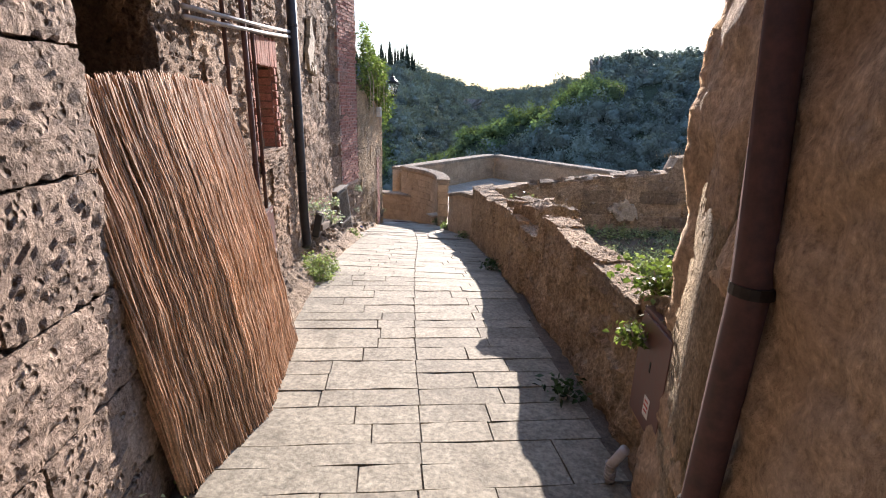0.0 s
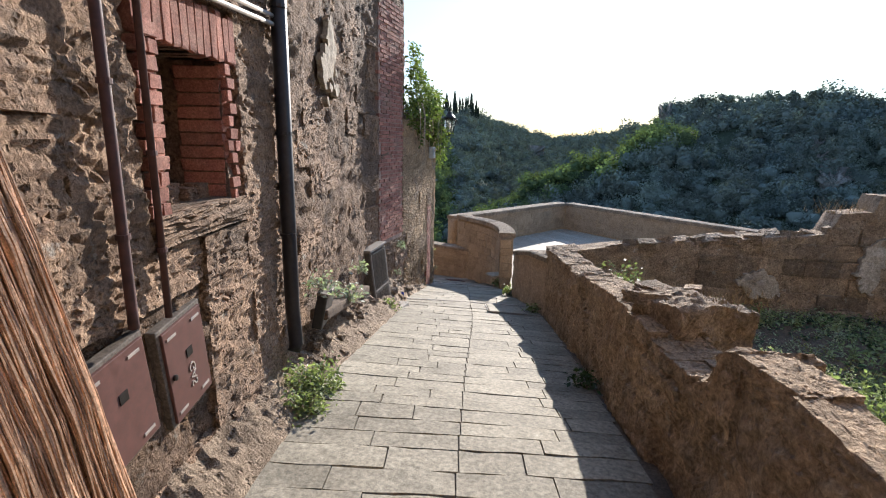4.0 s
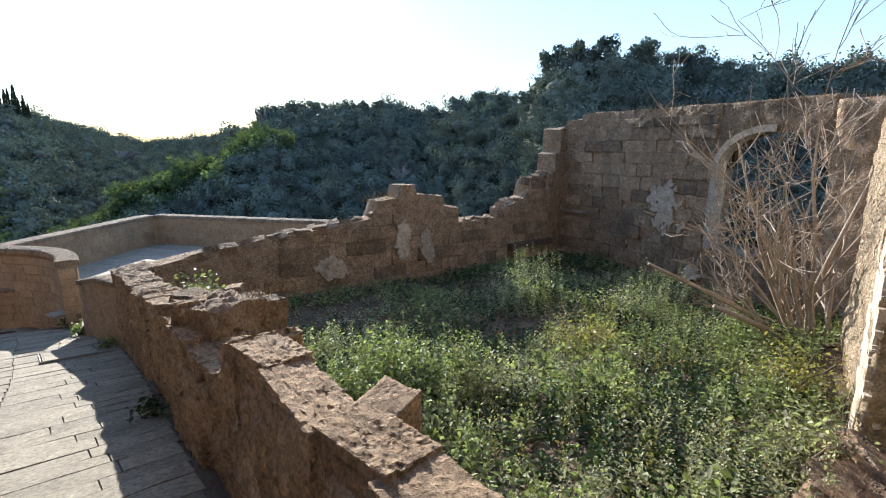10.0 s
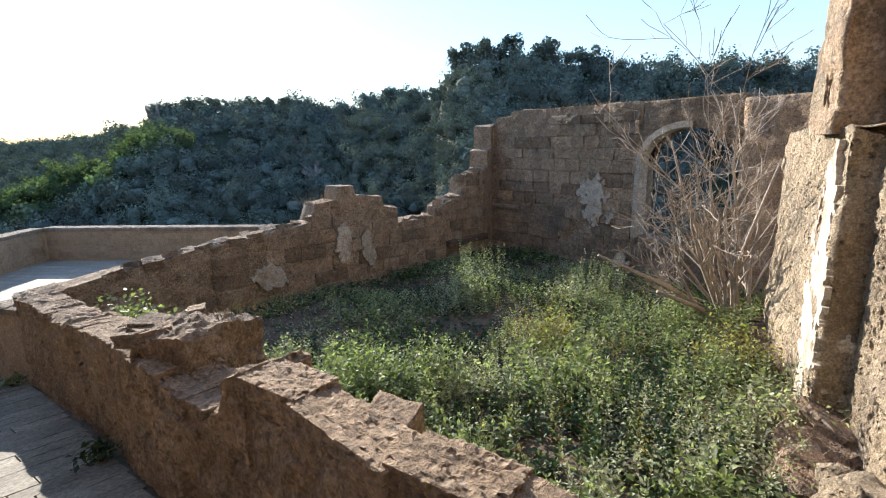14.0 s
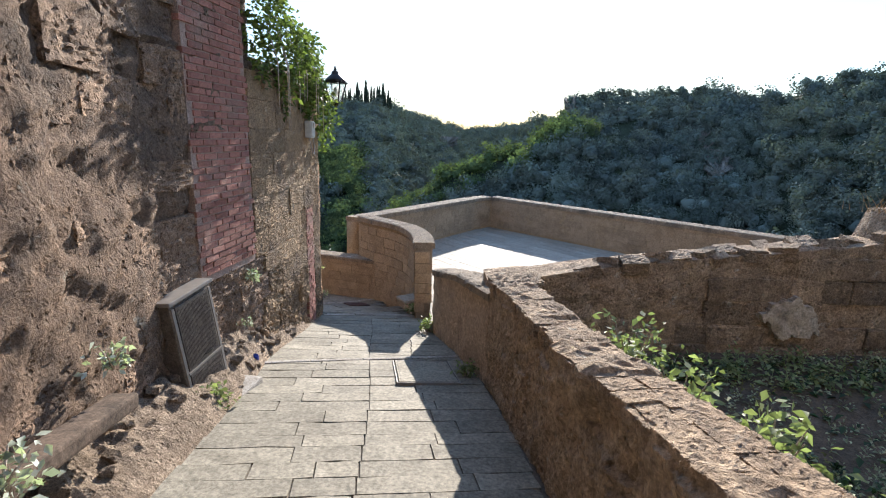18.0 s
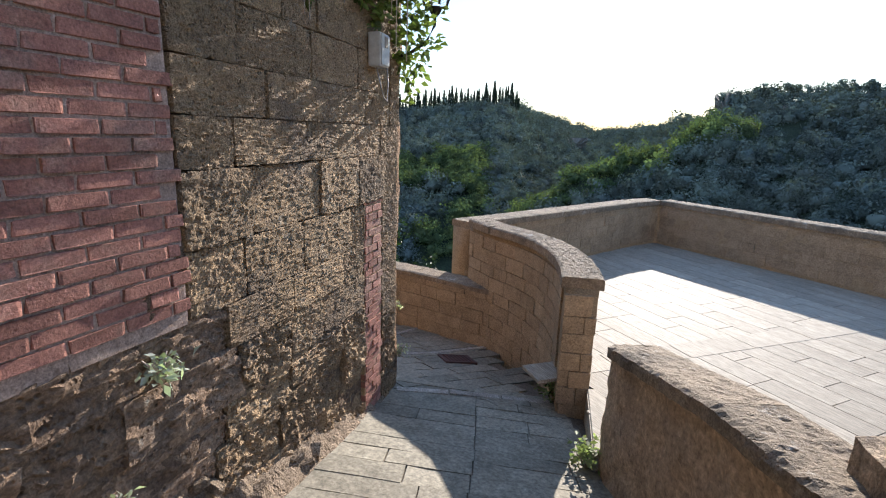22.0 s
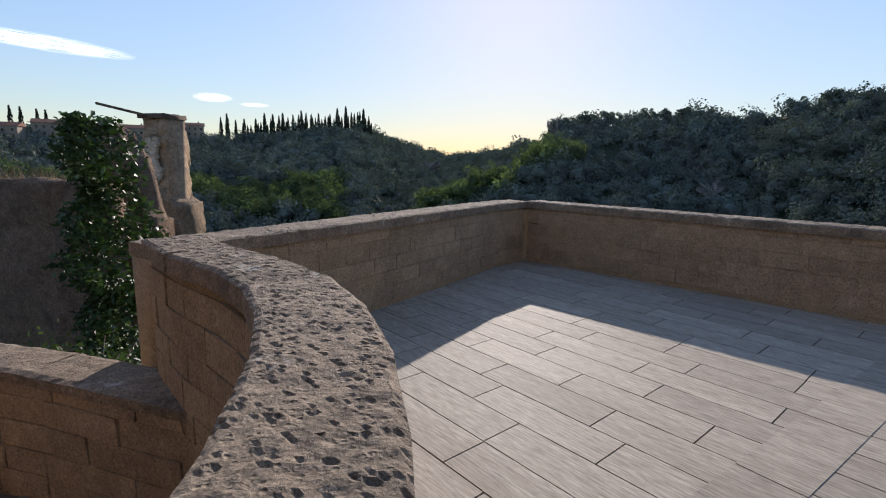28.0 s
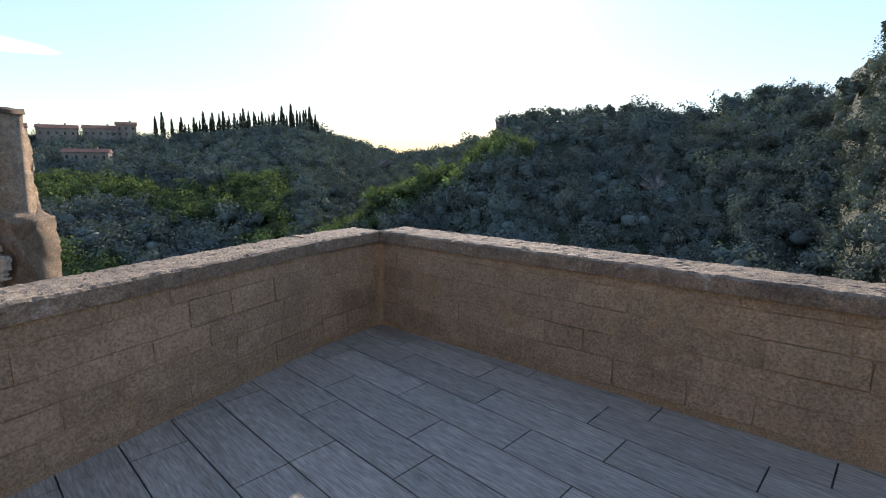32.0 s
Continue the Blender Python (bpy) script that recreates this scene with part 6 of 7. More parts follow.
for x, y, z in ((1.5, 7.6, -0.25), (1.75, 7.1, -0.2), (1.3, 8.1, -0.2)):
    leafy_bush("tall_weed", (x + 0.45, y, z), 0.24, 420, 0.035, WEED, "tall weed growing behind the garden wall", "weed", 1.5)

bits = nprng.uniform(0, 1, (60, 3))
berries = leaf_cloud(np.stack([3.9 + bits[:, 0] * 2.2, 4.8 + bits[:, 1] * 1.5, -0.32 + 0.25 * bits[:, 2]], 1), None, 0.02, RED_BERRY, "red_berries", long=1.0)
tagged(new("red_berries", berries), "scattered small red flowers among weeds", "flowers", kind="stuff")


def dead_shrub():
    base = Vector((8.4, 5.3, -0.8))
    th = thing("dead_shrub", pose(*base), "bare bleached shrub with many tangled branches", "shrub")
    r = random.Random(9)
    total = [0]

    def grow(p, d, length, rad, level, owner_v, owner_f):
        pts, rr = [p], [rad]
        q = p
        for i in range(4):
            d = (d + Vector((r.gauss(0, 0.15), r.gauss(0, 0.15), r.gauss(0.05, 0.12)))).normalized()
            q = q + d * (length / 4)
            pts.append(q)
            rr.append(max(0.0045, rad * (1 - 0.18 * (i + 1))))
        v, f = tube(pts, rr, 5 if level < 2 else 3)
        b = len(owner_v)
        owner_v += v
        owner_f += [tuple(i + b for i in g) for g in f]
        total[0] += 1
        if level < 3:
            for k in range((5, 4, 3)[level]):
                s = r.randint(1, 4)
                nd = (d + Vector((r.gauss(0, 0.6), r.gauss(0, 0.6), r.gauss(0.05, 0.42)))).normalized()
                grow(pts[s], nd, length * r.uniform(0.4, 0.65), rr[s] * 0.55, level + 1, owner_v, owner_f)

    for d, ln, rad in (((-0.15, 0.05, 1), 1.9, 0.035), ((-0.35, 0.15, 0.95), 2.0, 0.03), ((0.12, 0.1, 1), 1.9, 0.032), ((-0.45, 0.25, 0.9), 1.6, 0.026), ((0.3, 0.3, 0.9), 1.7, 0.026), ((-0.75, 0.35, 0.6), 1.4, 0.026), ((-0.7, 0.6, 0.4), 1.1, 0.022), ((-0.05, 0.4, 0.95), 1.9, 0.026), ((-0.25, 0.5, 1.0), 2.4, 0.03), ((0.1, 0.25, 1.1), 2.6, 0.03)):
        v, f = [], []
        grow(Vector((r.gauss(0, 0.1), r.gauss(0, 0.1), 0)), Vector(d).normalized(), ln * 1.1, rad * 1.2, 0, v, f)
        part("branch", (v, f), DRY_STEM, th)
    return th


dead_shrub()
for a, b, rd in (((8.4, 5.4, -0.7), (6.5, 6.0, 0.35), 0.035), ((8.3, 5.3, -0.75), (7.1, 5.6, -0.1), 0.045), ((8.5, 5.6, -0.7), (9.3, 5.4, 1.4), 0.03)):
    lg = thing("dead_limb", pose(*a), "bleached fallen limb leaning across the weeds", "branch")
    dv = Vector(b) - Vector(a)
    part("wood", tube([(0, 0, 0), dv * 0.5 + Vector((0, 0, 0.06)), dv], [rd, rd * 0.8, rd * 0.5], 8), DRY_STEM, lg, smooth=True)


def dry_grass(points, n, h, label):
    v, f = [], []
    for k in range(n):
        t = nprng.uniform(0, 1)
        i = min(int(t * (len(points) - 1)), len(points) - 2)
        g = t * (len(points) - 1) - i
        p = Vector(points[i]).lerp(Vector(points[i + 1]), g) + Vector((nprng.normal() * 0.1, nprng.normal() * 0.1, 0))
        d = Vector((nprng.normal() * 0.4, nprng.normal() * 0.4, 1)) * (h * nprng.uniform(0.4, 1.2))
        s = Vector((nprng.normal(), nprng.normal(), 0)).normalized() * 0.004
        b = len(v)
        v += [p - s, p + s, p + d]
        f.append((b, b + 1, b + 2))
    return tagged(part("dry_grass", (v, f), STRAW), label, "grass", kind="stuff")


dry_grass([(9.75, 11.2, 2.25), (9.8, 9.5, 2.3), (9.8, 7.7, 2.25), (9.8, 5.5, 2.2)], 700, 0.16, "dry grass along the ruin wall top")
dry_grass([(-17.0, 20.7, -0.34), (-12.0, 20.35, -0.34), (-8.6, 20.15, -0.34)], 900, 0.3, "dry grass along the old garden wall top")
dry_grass([(4.3, 10.35, 0.7), (5.2, 10.5, 0.75)], 120, 0.2, "dry twigs on the broken wall top")
dry_grass([(2.2, 5.35, 0.6), (2.7, 5.8, 0.55)], 140, 0.06, "dry grass on the wall stump")
dry_grass([(5.0, 3.2, -0.5), (6.5, 3.7, -0.55), (7.6, 4.3, -0.6)], 500, 0.4, "dry grass stalks against the wall")

# bare rubble at the foot of the corner house
rub = random.Random(3)
RUB = stone_meshes("fallen_stone", TUFA, 5, 0.14, 0.12)
for k in range(14):
    x = rub.uniform(3.9, 6.2)
    s = rub.uniform(0.15, 0.4)
    y = 2.32 + (x - 4.2) * 0.574 + rub.uniform(0.1, 0.45)
    o = new("fallen_stone", RUB[k % 5])
    o.matrix_basis = pose(x, y, garden_z(x, y) + s * 0.25, rub.uniform(-20, 20), rub.uniform(-20, 20), rub.uniform(0, 360)) @ Matrix.Diagonal((s * 1.3, s, s * 0.8, 1))
    tagged(o, "rough tufa stone fallen at the wall foot", "stone", "fallen stones in the ruin")

# ---- clouds ----
def cloud(az, el, w, h, tilt, dist=2600):
    a, e = math.radians(az), math.radians(el)
    c = Vector((math.sin(a) * math.cos(e), math.cos(a) * math.cos(e), math.sin(e))) * dist
    ob = part("backdrop_cloud", ([(-1, 0, -1), (1, 0, -1), (1, 0, 1), (-1, 0, 1)], [(0, 1, 2, 3)]), CLOUD)
    ob.matrix_basis = pose(*c, 0, tilt, -az) @ Matrix.Diagonal((w, 1, h, 1))
    return tagged(ob, "thin wispy white cloud in a clear sky", "cloud", kind="structure")


cloud(-47, 9.6, 330, 34, 3)
cloud(-33.5, 6.1, 90, 22, 0)
cloud(-29.5, 5.6, 70, 10, 0)


# ---- masonry and paving, piece by piece ----
rng = random.Random(11)


def worn_slabs(name, mat, count=6, bevel=0.012, jit=0.012):
    out = []
    for i in range(count):
        bm = bmesh.new()
        bmesh.ops.create_cube(bm, size=1.0)
        bmesh.ops.subdivide_edges(bm, edges=[e for e in bm.edges if abs(e.verts[0].co.x - e.verts[1].co.x) > 0.5], cuts=2)
        for v in bm.verts:
            v.co.x += rng.uniform(-jit, jit) * 0.5
            v.co.y += rng.uniform(-jit, jit) * 3
            if v.co.z > 0:
                v.co.z += rng.uniform(-jit, jit) * 6
        me = bpy.data.meshes.new(name)
        bm.to_mesh(me)
        bm.free()
        me.materials.append(mat)
        out.append(me)
    return out


SLABS = worn_slabs("slab", SLAB, 8)


def lay_lane():
    y = 0.2
    d2 = Vector((-0.34, 0.94, 0)).normalized()
    acr = Vector((0.94, 0.34, 0)).normalized()
    while y < 11.7:
        depth = rng.uniform(0.165, 0.225)
        l = Vector((LANE_L(y), y, 0))
        w = 0.5
        while w < 3.2 and (l + acr * w).x < LANE_R((l + acr * w).y):
            w += 0.02
        if y > 10.6:
            w = min(w, 2.05)
        for a, b in ((0.0, w * 0.5), (w * 0.5, w)):
            cuts = [a]
            while cuts[-1] < b - 0.32:
                cuts.append(min(b, cuts[-1] + rng.uniform(0.36, 0.78)))
            if cuts[-1] < b:
                if b - cuts[-1] < 0.25 and len(cuts) > 1:
                    cuts[-1] = b
                else:
                    cuts.append(b)
            for u, v in zip(cuts, cuts[1:]):
                c = l + acr * ((u + v) / 2) + d2 * (depth / 2)
                g = (GROUND(c.y + 0.25) - GROUND(c.y - 0.25)) / 0.5
                dd = Vector((d2.x, d2.y, d2.y * g)).normalized()
                aa = Vector((acr.x, acr.y, acr.y * g)).normalized()
                up = aa.cross(dd).normalized()
                c.z = GROUND(c.y) - 0.02 + rng.uniform(-0.003, 0.003)
                piece("slab", rng.choice(SLABS), frame_m(c, aa, up, dd, v - u - 0.009, depth - 0.01, 0.045), pavement)
        y += depth * 0.94
    # foot of the lane, where it bends round the corner
    d2, acr = Vector((-0.9, 0.44, 0)), Vector((0.44, 0.9, 0))
    s = 0.0
    while s < 3.4:
        depth = rng.uniform(0.18, 0.24)
        t = -0.9
        while t < 2.3:
            ln = rng.uniform(0.4, 0.8)
            c = Vector((-1.0, 12.1, 0)) + d2 * (s + depth / 2) + acr * (t + ln / 2)
            t += ln
            if c.y < 11.75 or c.x > -0.62 - (c.y - 12.1) * 0.8 or c.y > 14.0:
                continue
            g = (GROUND(c.y + 0.25) - GROUND(c.y - 0.25)) / 0.5
            dd = Vector((d2.x, d2.y, d2.y * g)).normalized()
            aa = Vector((acr.x, acr.y, acr.y * g)).normalized()
            up = aa.cross(dd).normalized()
            if up.z < 0:
                up = -up
            c.z = GROUND(c.y) - 0.021
            piece("slab", rng.choice(SLABS), frame_m(c, aa, up, dd, ln - 0.009, depth - 0.01, 0.045), pavement)
        s += depth


lay_lane()

PLANKS = worn_slabs("plank", TRAVERTINE, 5, 0.004, 0.002)


def lay_terrace():
    edge = [(-0.6, 12.06), (-0.74, 12.42), (-0.86, 12.86), (-1.04, 13.24), (-1.27, 13.6), (-1.57, 13.9), (-2.0, 14.17), (-2.5, 14.5), (-0.8, 18.5), (-0.28, 19.15), (2.75, 17.1), (9.5, 12.3), (8.2, 11.3), (4.2, 10.5), (0.85, 9.85), (-0.05, 11.2), (-0.44, 12.02)]
    a, b = Vector((0.7604, -0.6494, 0)), Vector((0.6494, 0.7604, 0))
    o = Vector((-0.327, 16.366, 0))
    W, L = 0.283, 0.862
    BAND = 0.085     # the crossing band leans this much against the planks
    starts = [0.0, 0.58, 0.575, 0.195, 0.84, 0.42, 0.855, 0.615]
    made = 0
    for k in range(-30, 18):
        row = o + b * (W * (k + 0.5) - 0.21)
        for j in range(-14, 14):
            u0 = starts[k % 8] + j * L
            u1 = u0 + L
            spans = [(u0, u1)]
            b0 = 2.46 + BAND * (W * (k + 0.5) - 0.21)
            b1 = b0 + 0.27
            if u0 < b1 and u1 > b0:
                spans = [(u0, b0), (b1, u1)]
            for s0, s1 in spans:
                if s1 - s0 < 0.012:
                    continue
                ins = [s0 + (s1 - s0) * q / 24 for q in range(25) if in_poly(*(row + a * (s0 + (s1 - s0) * q / 24)).xy, edge)]
                if len(ins) < 2:
                    continue
                t0, t1 = ins[0], ins[-1]
                c = row + a * ((t0 + t1) / 2)
                c.z = TERRACE_Z - 0.012
                piece("plank", PLANKS[(k * 7 + j) % 5], frame_m(c, a, Vector((0, 0, 1)), b, t1 - t0 - 0.009, W - 0.009, 0.024), terrace)
                made += 1
    for j in range(-12, 9):
        c = o + a * (2.595 + BAND * (j * L + 0.2)) + b * (j * L + 0.2)
        if in_poly(c.x, c.y, edge):
            c.z = TERRACE_Z - 0.012
            piece("plank", PLANKS[j % 5], frame_m(c, (b + a * BAND).normalized(), Vector((0, 0, 1)), (b * BAND - a).normalized(), L - 0.008, 0.3, 0.03), terrace)


lay_terrace()

BLOCKS = stone_meshes("block", OCHRE, 6, 0.03, 0.02)


def course_blocks(path, z0, z1, owner, meshes, side, course=0.17, length=(0.28, 0.46), depth=0.09, proud=0.008, name="block", limit=300, skip=None, gap=0.005):
    """Courses of blocks along a line in plan; side: which way they face (1: right of the line)."""
    inv = owner.matrix_basis.inverted()
    pts = [Vector((p[0], p[1], 0)) for p in path]
    cum = [0.0]
    for p, q in zip(pts, pts[1:]):
        cum.append(cum[-1] + (q - p).length)

    def at(s):
        i = min(max(0, int(np.searchsorted(cum, s, side="right")) - 1), len(pts) - 2)
        return pts[i] + (pts[i + 1] - pts[i]) * ((s - cum[i]) / (cum[i + 1] - cum[i]))

    z, n, row = z0, 0, 0
    while z < z1 - 0.06:
        h = min(course * rng.uniform(0.88, 1.12), z1 - z)
        s = -rng.uniform(0, 0.3)
        while s < cum[-1] - 0.05:
            ln = rng.uniform(*length)
            s0, s1 = max(0.0, s), min(cum[-1], s + ln)
            s += ln
            if s1 - s0 < 0.06 or n >= limit:
                continue
            p, q = at(s0), at(s1)
            t = (q - p).normalized()
            o = Vector((t.y, -t.x, 0)) * side
            c = (p + q) / 2
            c.z = z + h / 2
            if skip and skip(c):
                continue
            c += o * (proud * rng.uniform(0.3, 1.3) - depth / 2)
            m = frame_m(c, t, Vector((0, 0, 1)), o, (q - p).length - gap, depth, h - gap)
            piece(name, rng.choice(meshes), inv @ m, owner)
            n += 1
        z += h
        row += 1
    return n


course_blocks(PAR[:2], TERRACE_Z + 0.05, PAR_TOP - 0.09, parapet, BLOCKS, 1)
course_blocks(PAR[1:3], TERRACE_Z + 0.05, PAR_TOP - 0.09, parapet, BLOCKS, 1, length=(0.25, 0.4))
course_blocks([PAR[2], PAR[3], (7.6, 13.49)], TERRACE_Z + 0.05, PAR_TOP - 0.09, parapet, BLOCKS, 1, limit=180)
def offset(path, d):
    """The line moved d to its left."""
    out = []
    for k, p in enumerate(path):
        q, r = path[max(k - 1, 0)], path[min(k + 1, len(path) - 1)]
        t = Vector((r[0] - q[0], r[1] - q[1])).normalized()
        out.append((p[0] - t.y * d, p[1] + t.x * d))
    return out


CURVE_L = offset(CURVE, 0.272)
course_blocks(CURVE[1:], -1.25, -0.4, curve_wall, BLOCKS, 1, 0.17, (0.24, 0.4), limit=60, proud=0.009)
course_blocks(CURVE_L[1:], -2.1, -0.4, curve_wall, BLOCKS, -1, 0.17, (0.22, 0.38), limit=170, proud=0.009)
course_blocks([CURVE_L[0], CURVE[0]], -1.75, -0.4, curve_wall, BLOCKS, -1, 0.17, (0.3, 0.31), 0.05, 0.01, limit=40)
course_blocks(LOW[:3], -2.1, -1.18, low_wall, BLOCKS, -1, 0.17, (0.25, 0.42), limit=80, proud=0.016)


def caps(path, top, owner, thick, over, h, side, length=(0.4, 0.62), fine=0.03):
    """Rough coping stones, each its own piece."""
    inv = owner.matrix_basis.inverted()
    pts = [Vector((p[0], p[1], 0)) for p in path]
    for p, q in zip(pts, pts[1:]):
        total = (q - p).length
        t = (q - p).normalized()
        o = Vector((t.y, -t.x, 0)) * side
        n = max(1, round(total / rng.uniform(*length)))
        for k in range(n):
            a, b = p + t * (total * k / n), p + t * (total * (k + 1) / n)
            verts, faces = [], []
            nu, nv = max(4, int((total / n) / fine)), max(4, int((thick + 2 * over) / fine))
            rows = []
            for i in range(nu + 1):
                rr = []
                for j in range(-3, nv + 4):
                    f = min(max(j, 0), nv) / nv
                    c = a.lerp(b, i / nu) + o * (-over + (thick + 2 * over) * f)
                    edge = min(f, 1 - f) * (thick + 2 * over)
                    c.z = top + 0.006 * fract(c, 9, 4) + 0.004 * fract(c, 30, 3) - (0.012 * (1 - edge / 0.02) if edge < 0.02 else 0)
                    pit = noise.noise(c * 75)
                    if pit > 0.42:
                        c.z -= 0.006
                    if j < 0:
                        c.z = top - 0.012 + h * j / 3
                        c -= o * 0.004 * fract(c, 14, 3) + o * 0.002
                    if j > nv:
                        c.z = top - 0.012 - h * (j - nv) / 3
                        c += o * 0.004 * fract(c, 14, 3) + o * 0.002
                    rr.append(len(verts))
                    verts.append(inv @ c)
                rows.append(rr)
            for i in range(nu):
                for j in range(len(rows[0]) - 1):
                    f = (rows[i][j], rows[i][j + 1], rows[i + 1][j + 1], rows[i + 1][j])
                    faces.append(f if side < 0 else f[::-1])
            faces.append(tuple(rows[0]))
            faces.append(tuple(rows[-1][::-1]))
            part("capstone", (verts, faces), CAPSTONE, owner)


caps(PAR[:4] + [(9.6, 12.1)], PAR_TOP, parapet, 0.34, 0.03, 0.085, -1, fine=0.022)
caps(CURVE, -0.3, curve_wall, 0.272, 0.035, 0.085, -1, (0.4, 0.5), fine=0.011)
def coping(path, top, owner, thick, over, h):
    """Worn coping that follows a falling wall top."""
    inv = owner.matrix_basis.inverted()
    pts = [Vector((p[0], p[1], 0)) for p in path]
    s = 0.0
    for p, q in zip(pts, pts[1:]):
        total = (q - p).length
        t = (q - p).normalized()
        right = Vector((t.y, -t.x, 0))
        n = max(1, round(total / 0.45))
        for k in range(n):
            verts, rows = [], []
            for i in range(17):
                d = total * (k + i / 16) / n
                rr = []
                for j in range(-3, 20):
                    f = min(max(j, 0), 16) / 16
                    c = p + t * d + right * (-over + (thick + 2 * over) * f)
                    z = top(s + d)
                    edge = min(f, 1 - f) * (thick + 2 * over)
                    c.z = z + 0.005 * fract(c, 7, 4) + 0.007 * fract(c, 30, 3) - (0.02 * (1 - edge / 0.03) if edge < 0.03 else 0)
                    if noise.noise(c * 45) > 0.45:
                        c.z -= 0.008
                    if j < 0 or j > 16:
                        c.z = z - 0.02 - h * (-j if j < 0 else j - 16) / 3
                        c += right * (0.01 * fract(c, 9, 3))
                    rr.append(len(verts))
                    verts.append(inv @ c)
                rows.append(rr)
            faces = [(rows[i][j], rows[i + 1][j], rows[i + 1][j + 1], rows[i][j + 1])[::-1] for i in range(16) for j in range(22)]
            faces += [tuple(rows[0]), tuple(rows[-1][::-1])]
            part("capstone", (verts, faces), CAPSTONE, owner)
        s += total


coping(POST, POST_TOP, post_wall, 0.3, 0.025, 0.07)
caps(LOW, -1.12, low_wall, 0.32, 0.02, 0.06, 1, fine=0.04)

# house front: rough blocks, then bricks


def big_block_mesh(seed, mat, cuts=11, amp=1.0, deep=2.6, tooled=False):
    bm = bmesh.new()
    bmesh.ops.create_cube(bm, size=1.0)
    bmesh.ops.subdivide_edges(bm, edges=bm.edges[:], cuts=cuts, use_grid_fill=True)
    for v in bm.verts:
        c = v.co.copy()
        k = max(abs(c.x), abs(c.z))
        n = c.normalized() * 0.5
        v.co = c.lerp(n * 1.25, max(0.0, (k - 0.4)) * 1.0)
        q = v.co * 3 + Vector((seed * 7.1, 0, 0))
        d = amp * (0.05 * fract(q, 1.0, 4) + 0.04 * fract(q, 3.5, 4))
        if tooled:
            d = amp * (0.03 * fract(q, 1.0, 3) + 0.042 * fract(Vector((q.x * 4.2 + q.z * 2.5, q.y, q.z * 8.5 - q.x * 3.0)), 1.0, 4) - 0.05 * max(0.0, noise.noise(q * 7.5) - 0.3))
        elif noise.noise(q * 5) > 0.35:
            d -= 0.03
        g = c.normalized()
        v.co += Vector((g.x, g.y * deep, g.z)) * d
    me = bpy.data.meshes.new("boulder_block")
    bm.to_mesh(me)
    bm.free()
    me.materials.append(mat)
    return me


BIG = [big_block_mesh(i, TUFA_COARSE, 20, 0.55, 0.8) for i in range(4)]
TUFA_B = [big_block_mesh(40 + i, TUFA, 13, 0.8, 2.2) for i in range(10)]
WORN_B = [big_block_mesh(50 + i, CHISEL, 24, 1.2, 2.0) for i in range(6)]
CHISEL_B = [big_block_mesh(60 + i, CHISEL, 28, 0.5, 1.7, True) for i in range(8)]


def front_piece(name, me, y0, y1, z0, z1, depth, proud, owner):
    y, z = (y0 + y1) / 2, (z0 + z1) / 2
    p, t, o = facade_frame(y)
    ln = (on_front(y1, 0) - on_front(y0, 0)).length
    m = frame_m(on_front(y, z, proud - depth / 2), t, Vector((0, 0, 1)), o, ln, depth, z1 - z0)
    return piece(name, me, house.matrix_basis.inverted() @ m, owner)


for z0, h, ys in ((-0.15, 0.42, (-0.6, 0.05, 0.6, 1.4)), (0.27, 0.4, (-0.3, 0.3, 0.72, 1.38)), (0.67, 0.38, (-0.5, 0.1, 0.55, 1.32)), (1.05, 0.42, (-0.3, 0.25, 0.7, 1.22)), (1.47, 0.4, (-0.4, 0.1, 0.6, 1.24)), (1.87, 0.45, (-0.3, 0.4, 0.8, 1.24))):
    for k, (a, b) in enumerate(zip(ys, ys[1:])):
        front_piece("boulder_block", BIG[(k + int(z0 * 10)) % 4], a + 0.002, b - 0.002, z0 + 0.002, z0 + h - 0.002, 0.5, 0.11, house)


CLEAR = [(WIN[0] - 0.18, WIN[1] + 0.15, WIN[2] - 0.12, WIN[3] + 0.25), (8.42, 9.38, 0.1, 6.0), (10.98, 11.3, -1.5, 0.22), (2.98, 3.84, 0.25, 0.82), (HOLE[0], HOLE[1], -1.0, HOLE[3])]


def free_spans(y0, y1, z0, z1):
    """Parts of a course that no opening, box or brick patch takes."""
    spans = [(y0, y1)]
    for a, b, c, d in CLEAR:
        if z1 > c + 0.05 and z0 < d - 0.05:
            spans = [q for s0, s1 in spans for q in ((s0, min(s1, a)), (max(s0, b), s1)) if q[1] - q[0] > 0.07]
    return spans


z = -1.6
while z < 3.4:
    h = rng.uniform(0.2, 0.36)
    for y, end in free_spans(1.4 if z < 2.6 else 3.5, 11.6, z, z + h):
        while y < end - 0.06:
            y1 = min(end, y + rng.uniform(0.3, 0.62))
            if end - y1 < 0.15:
                y1 = end
            mid = (y + y1) / 2
            if GROUND(mid) - 0.25 < z + h < house_top(mid) + 0.05 and not (5.0 < mid < 8.4 and rng.random() < 0.5):
                if mid < 9.4:
                    front_piece("tufa_block", rng.choice(TUFA_B), y - 0.004, y1 + 0.004, z - 0.004, z + h + 0.004, 0.22, rng.uniform(0.0, 0.03) if mid < 5 else rng.uniform(-0.04, 0.008), house)
                else:
                    worn = z + h / 2 < GROUND(mid) + 0.8
                    g = 0.005 if worn else 0.001
                    front_piece("tufa_block", rng.choice(WORN_B if worn else CHISEL_B), y + g, y1 - g, z + g, z + h - g, 0.22, rng.uniform(-0.03, 0.03) if worn else rng.uniform(-0.004, 0.014), house)
            y = y1
    z += h

BRICKS = stone_meshes("brick", BRICK, 6, 0.04, 0.035)


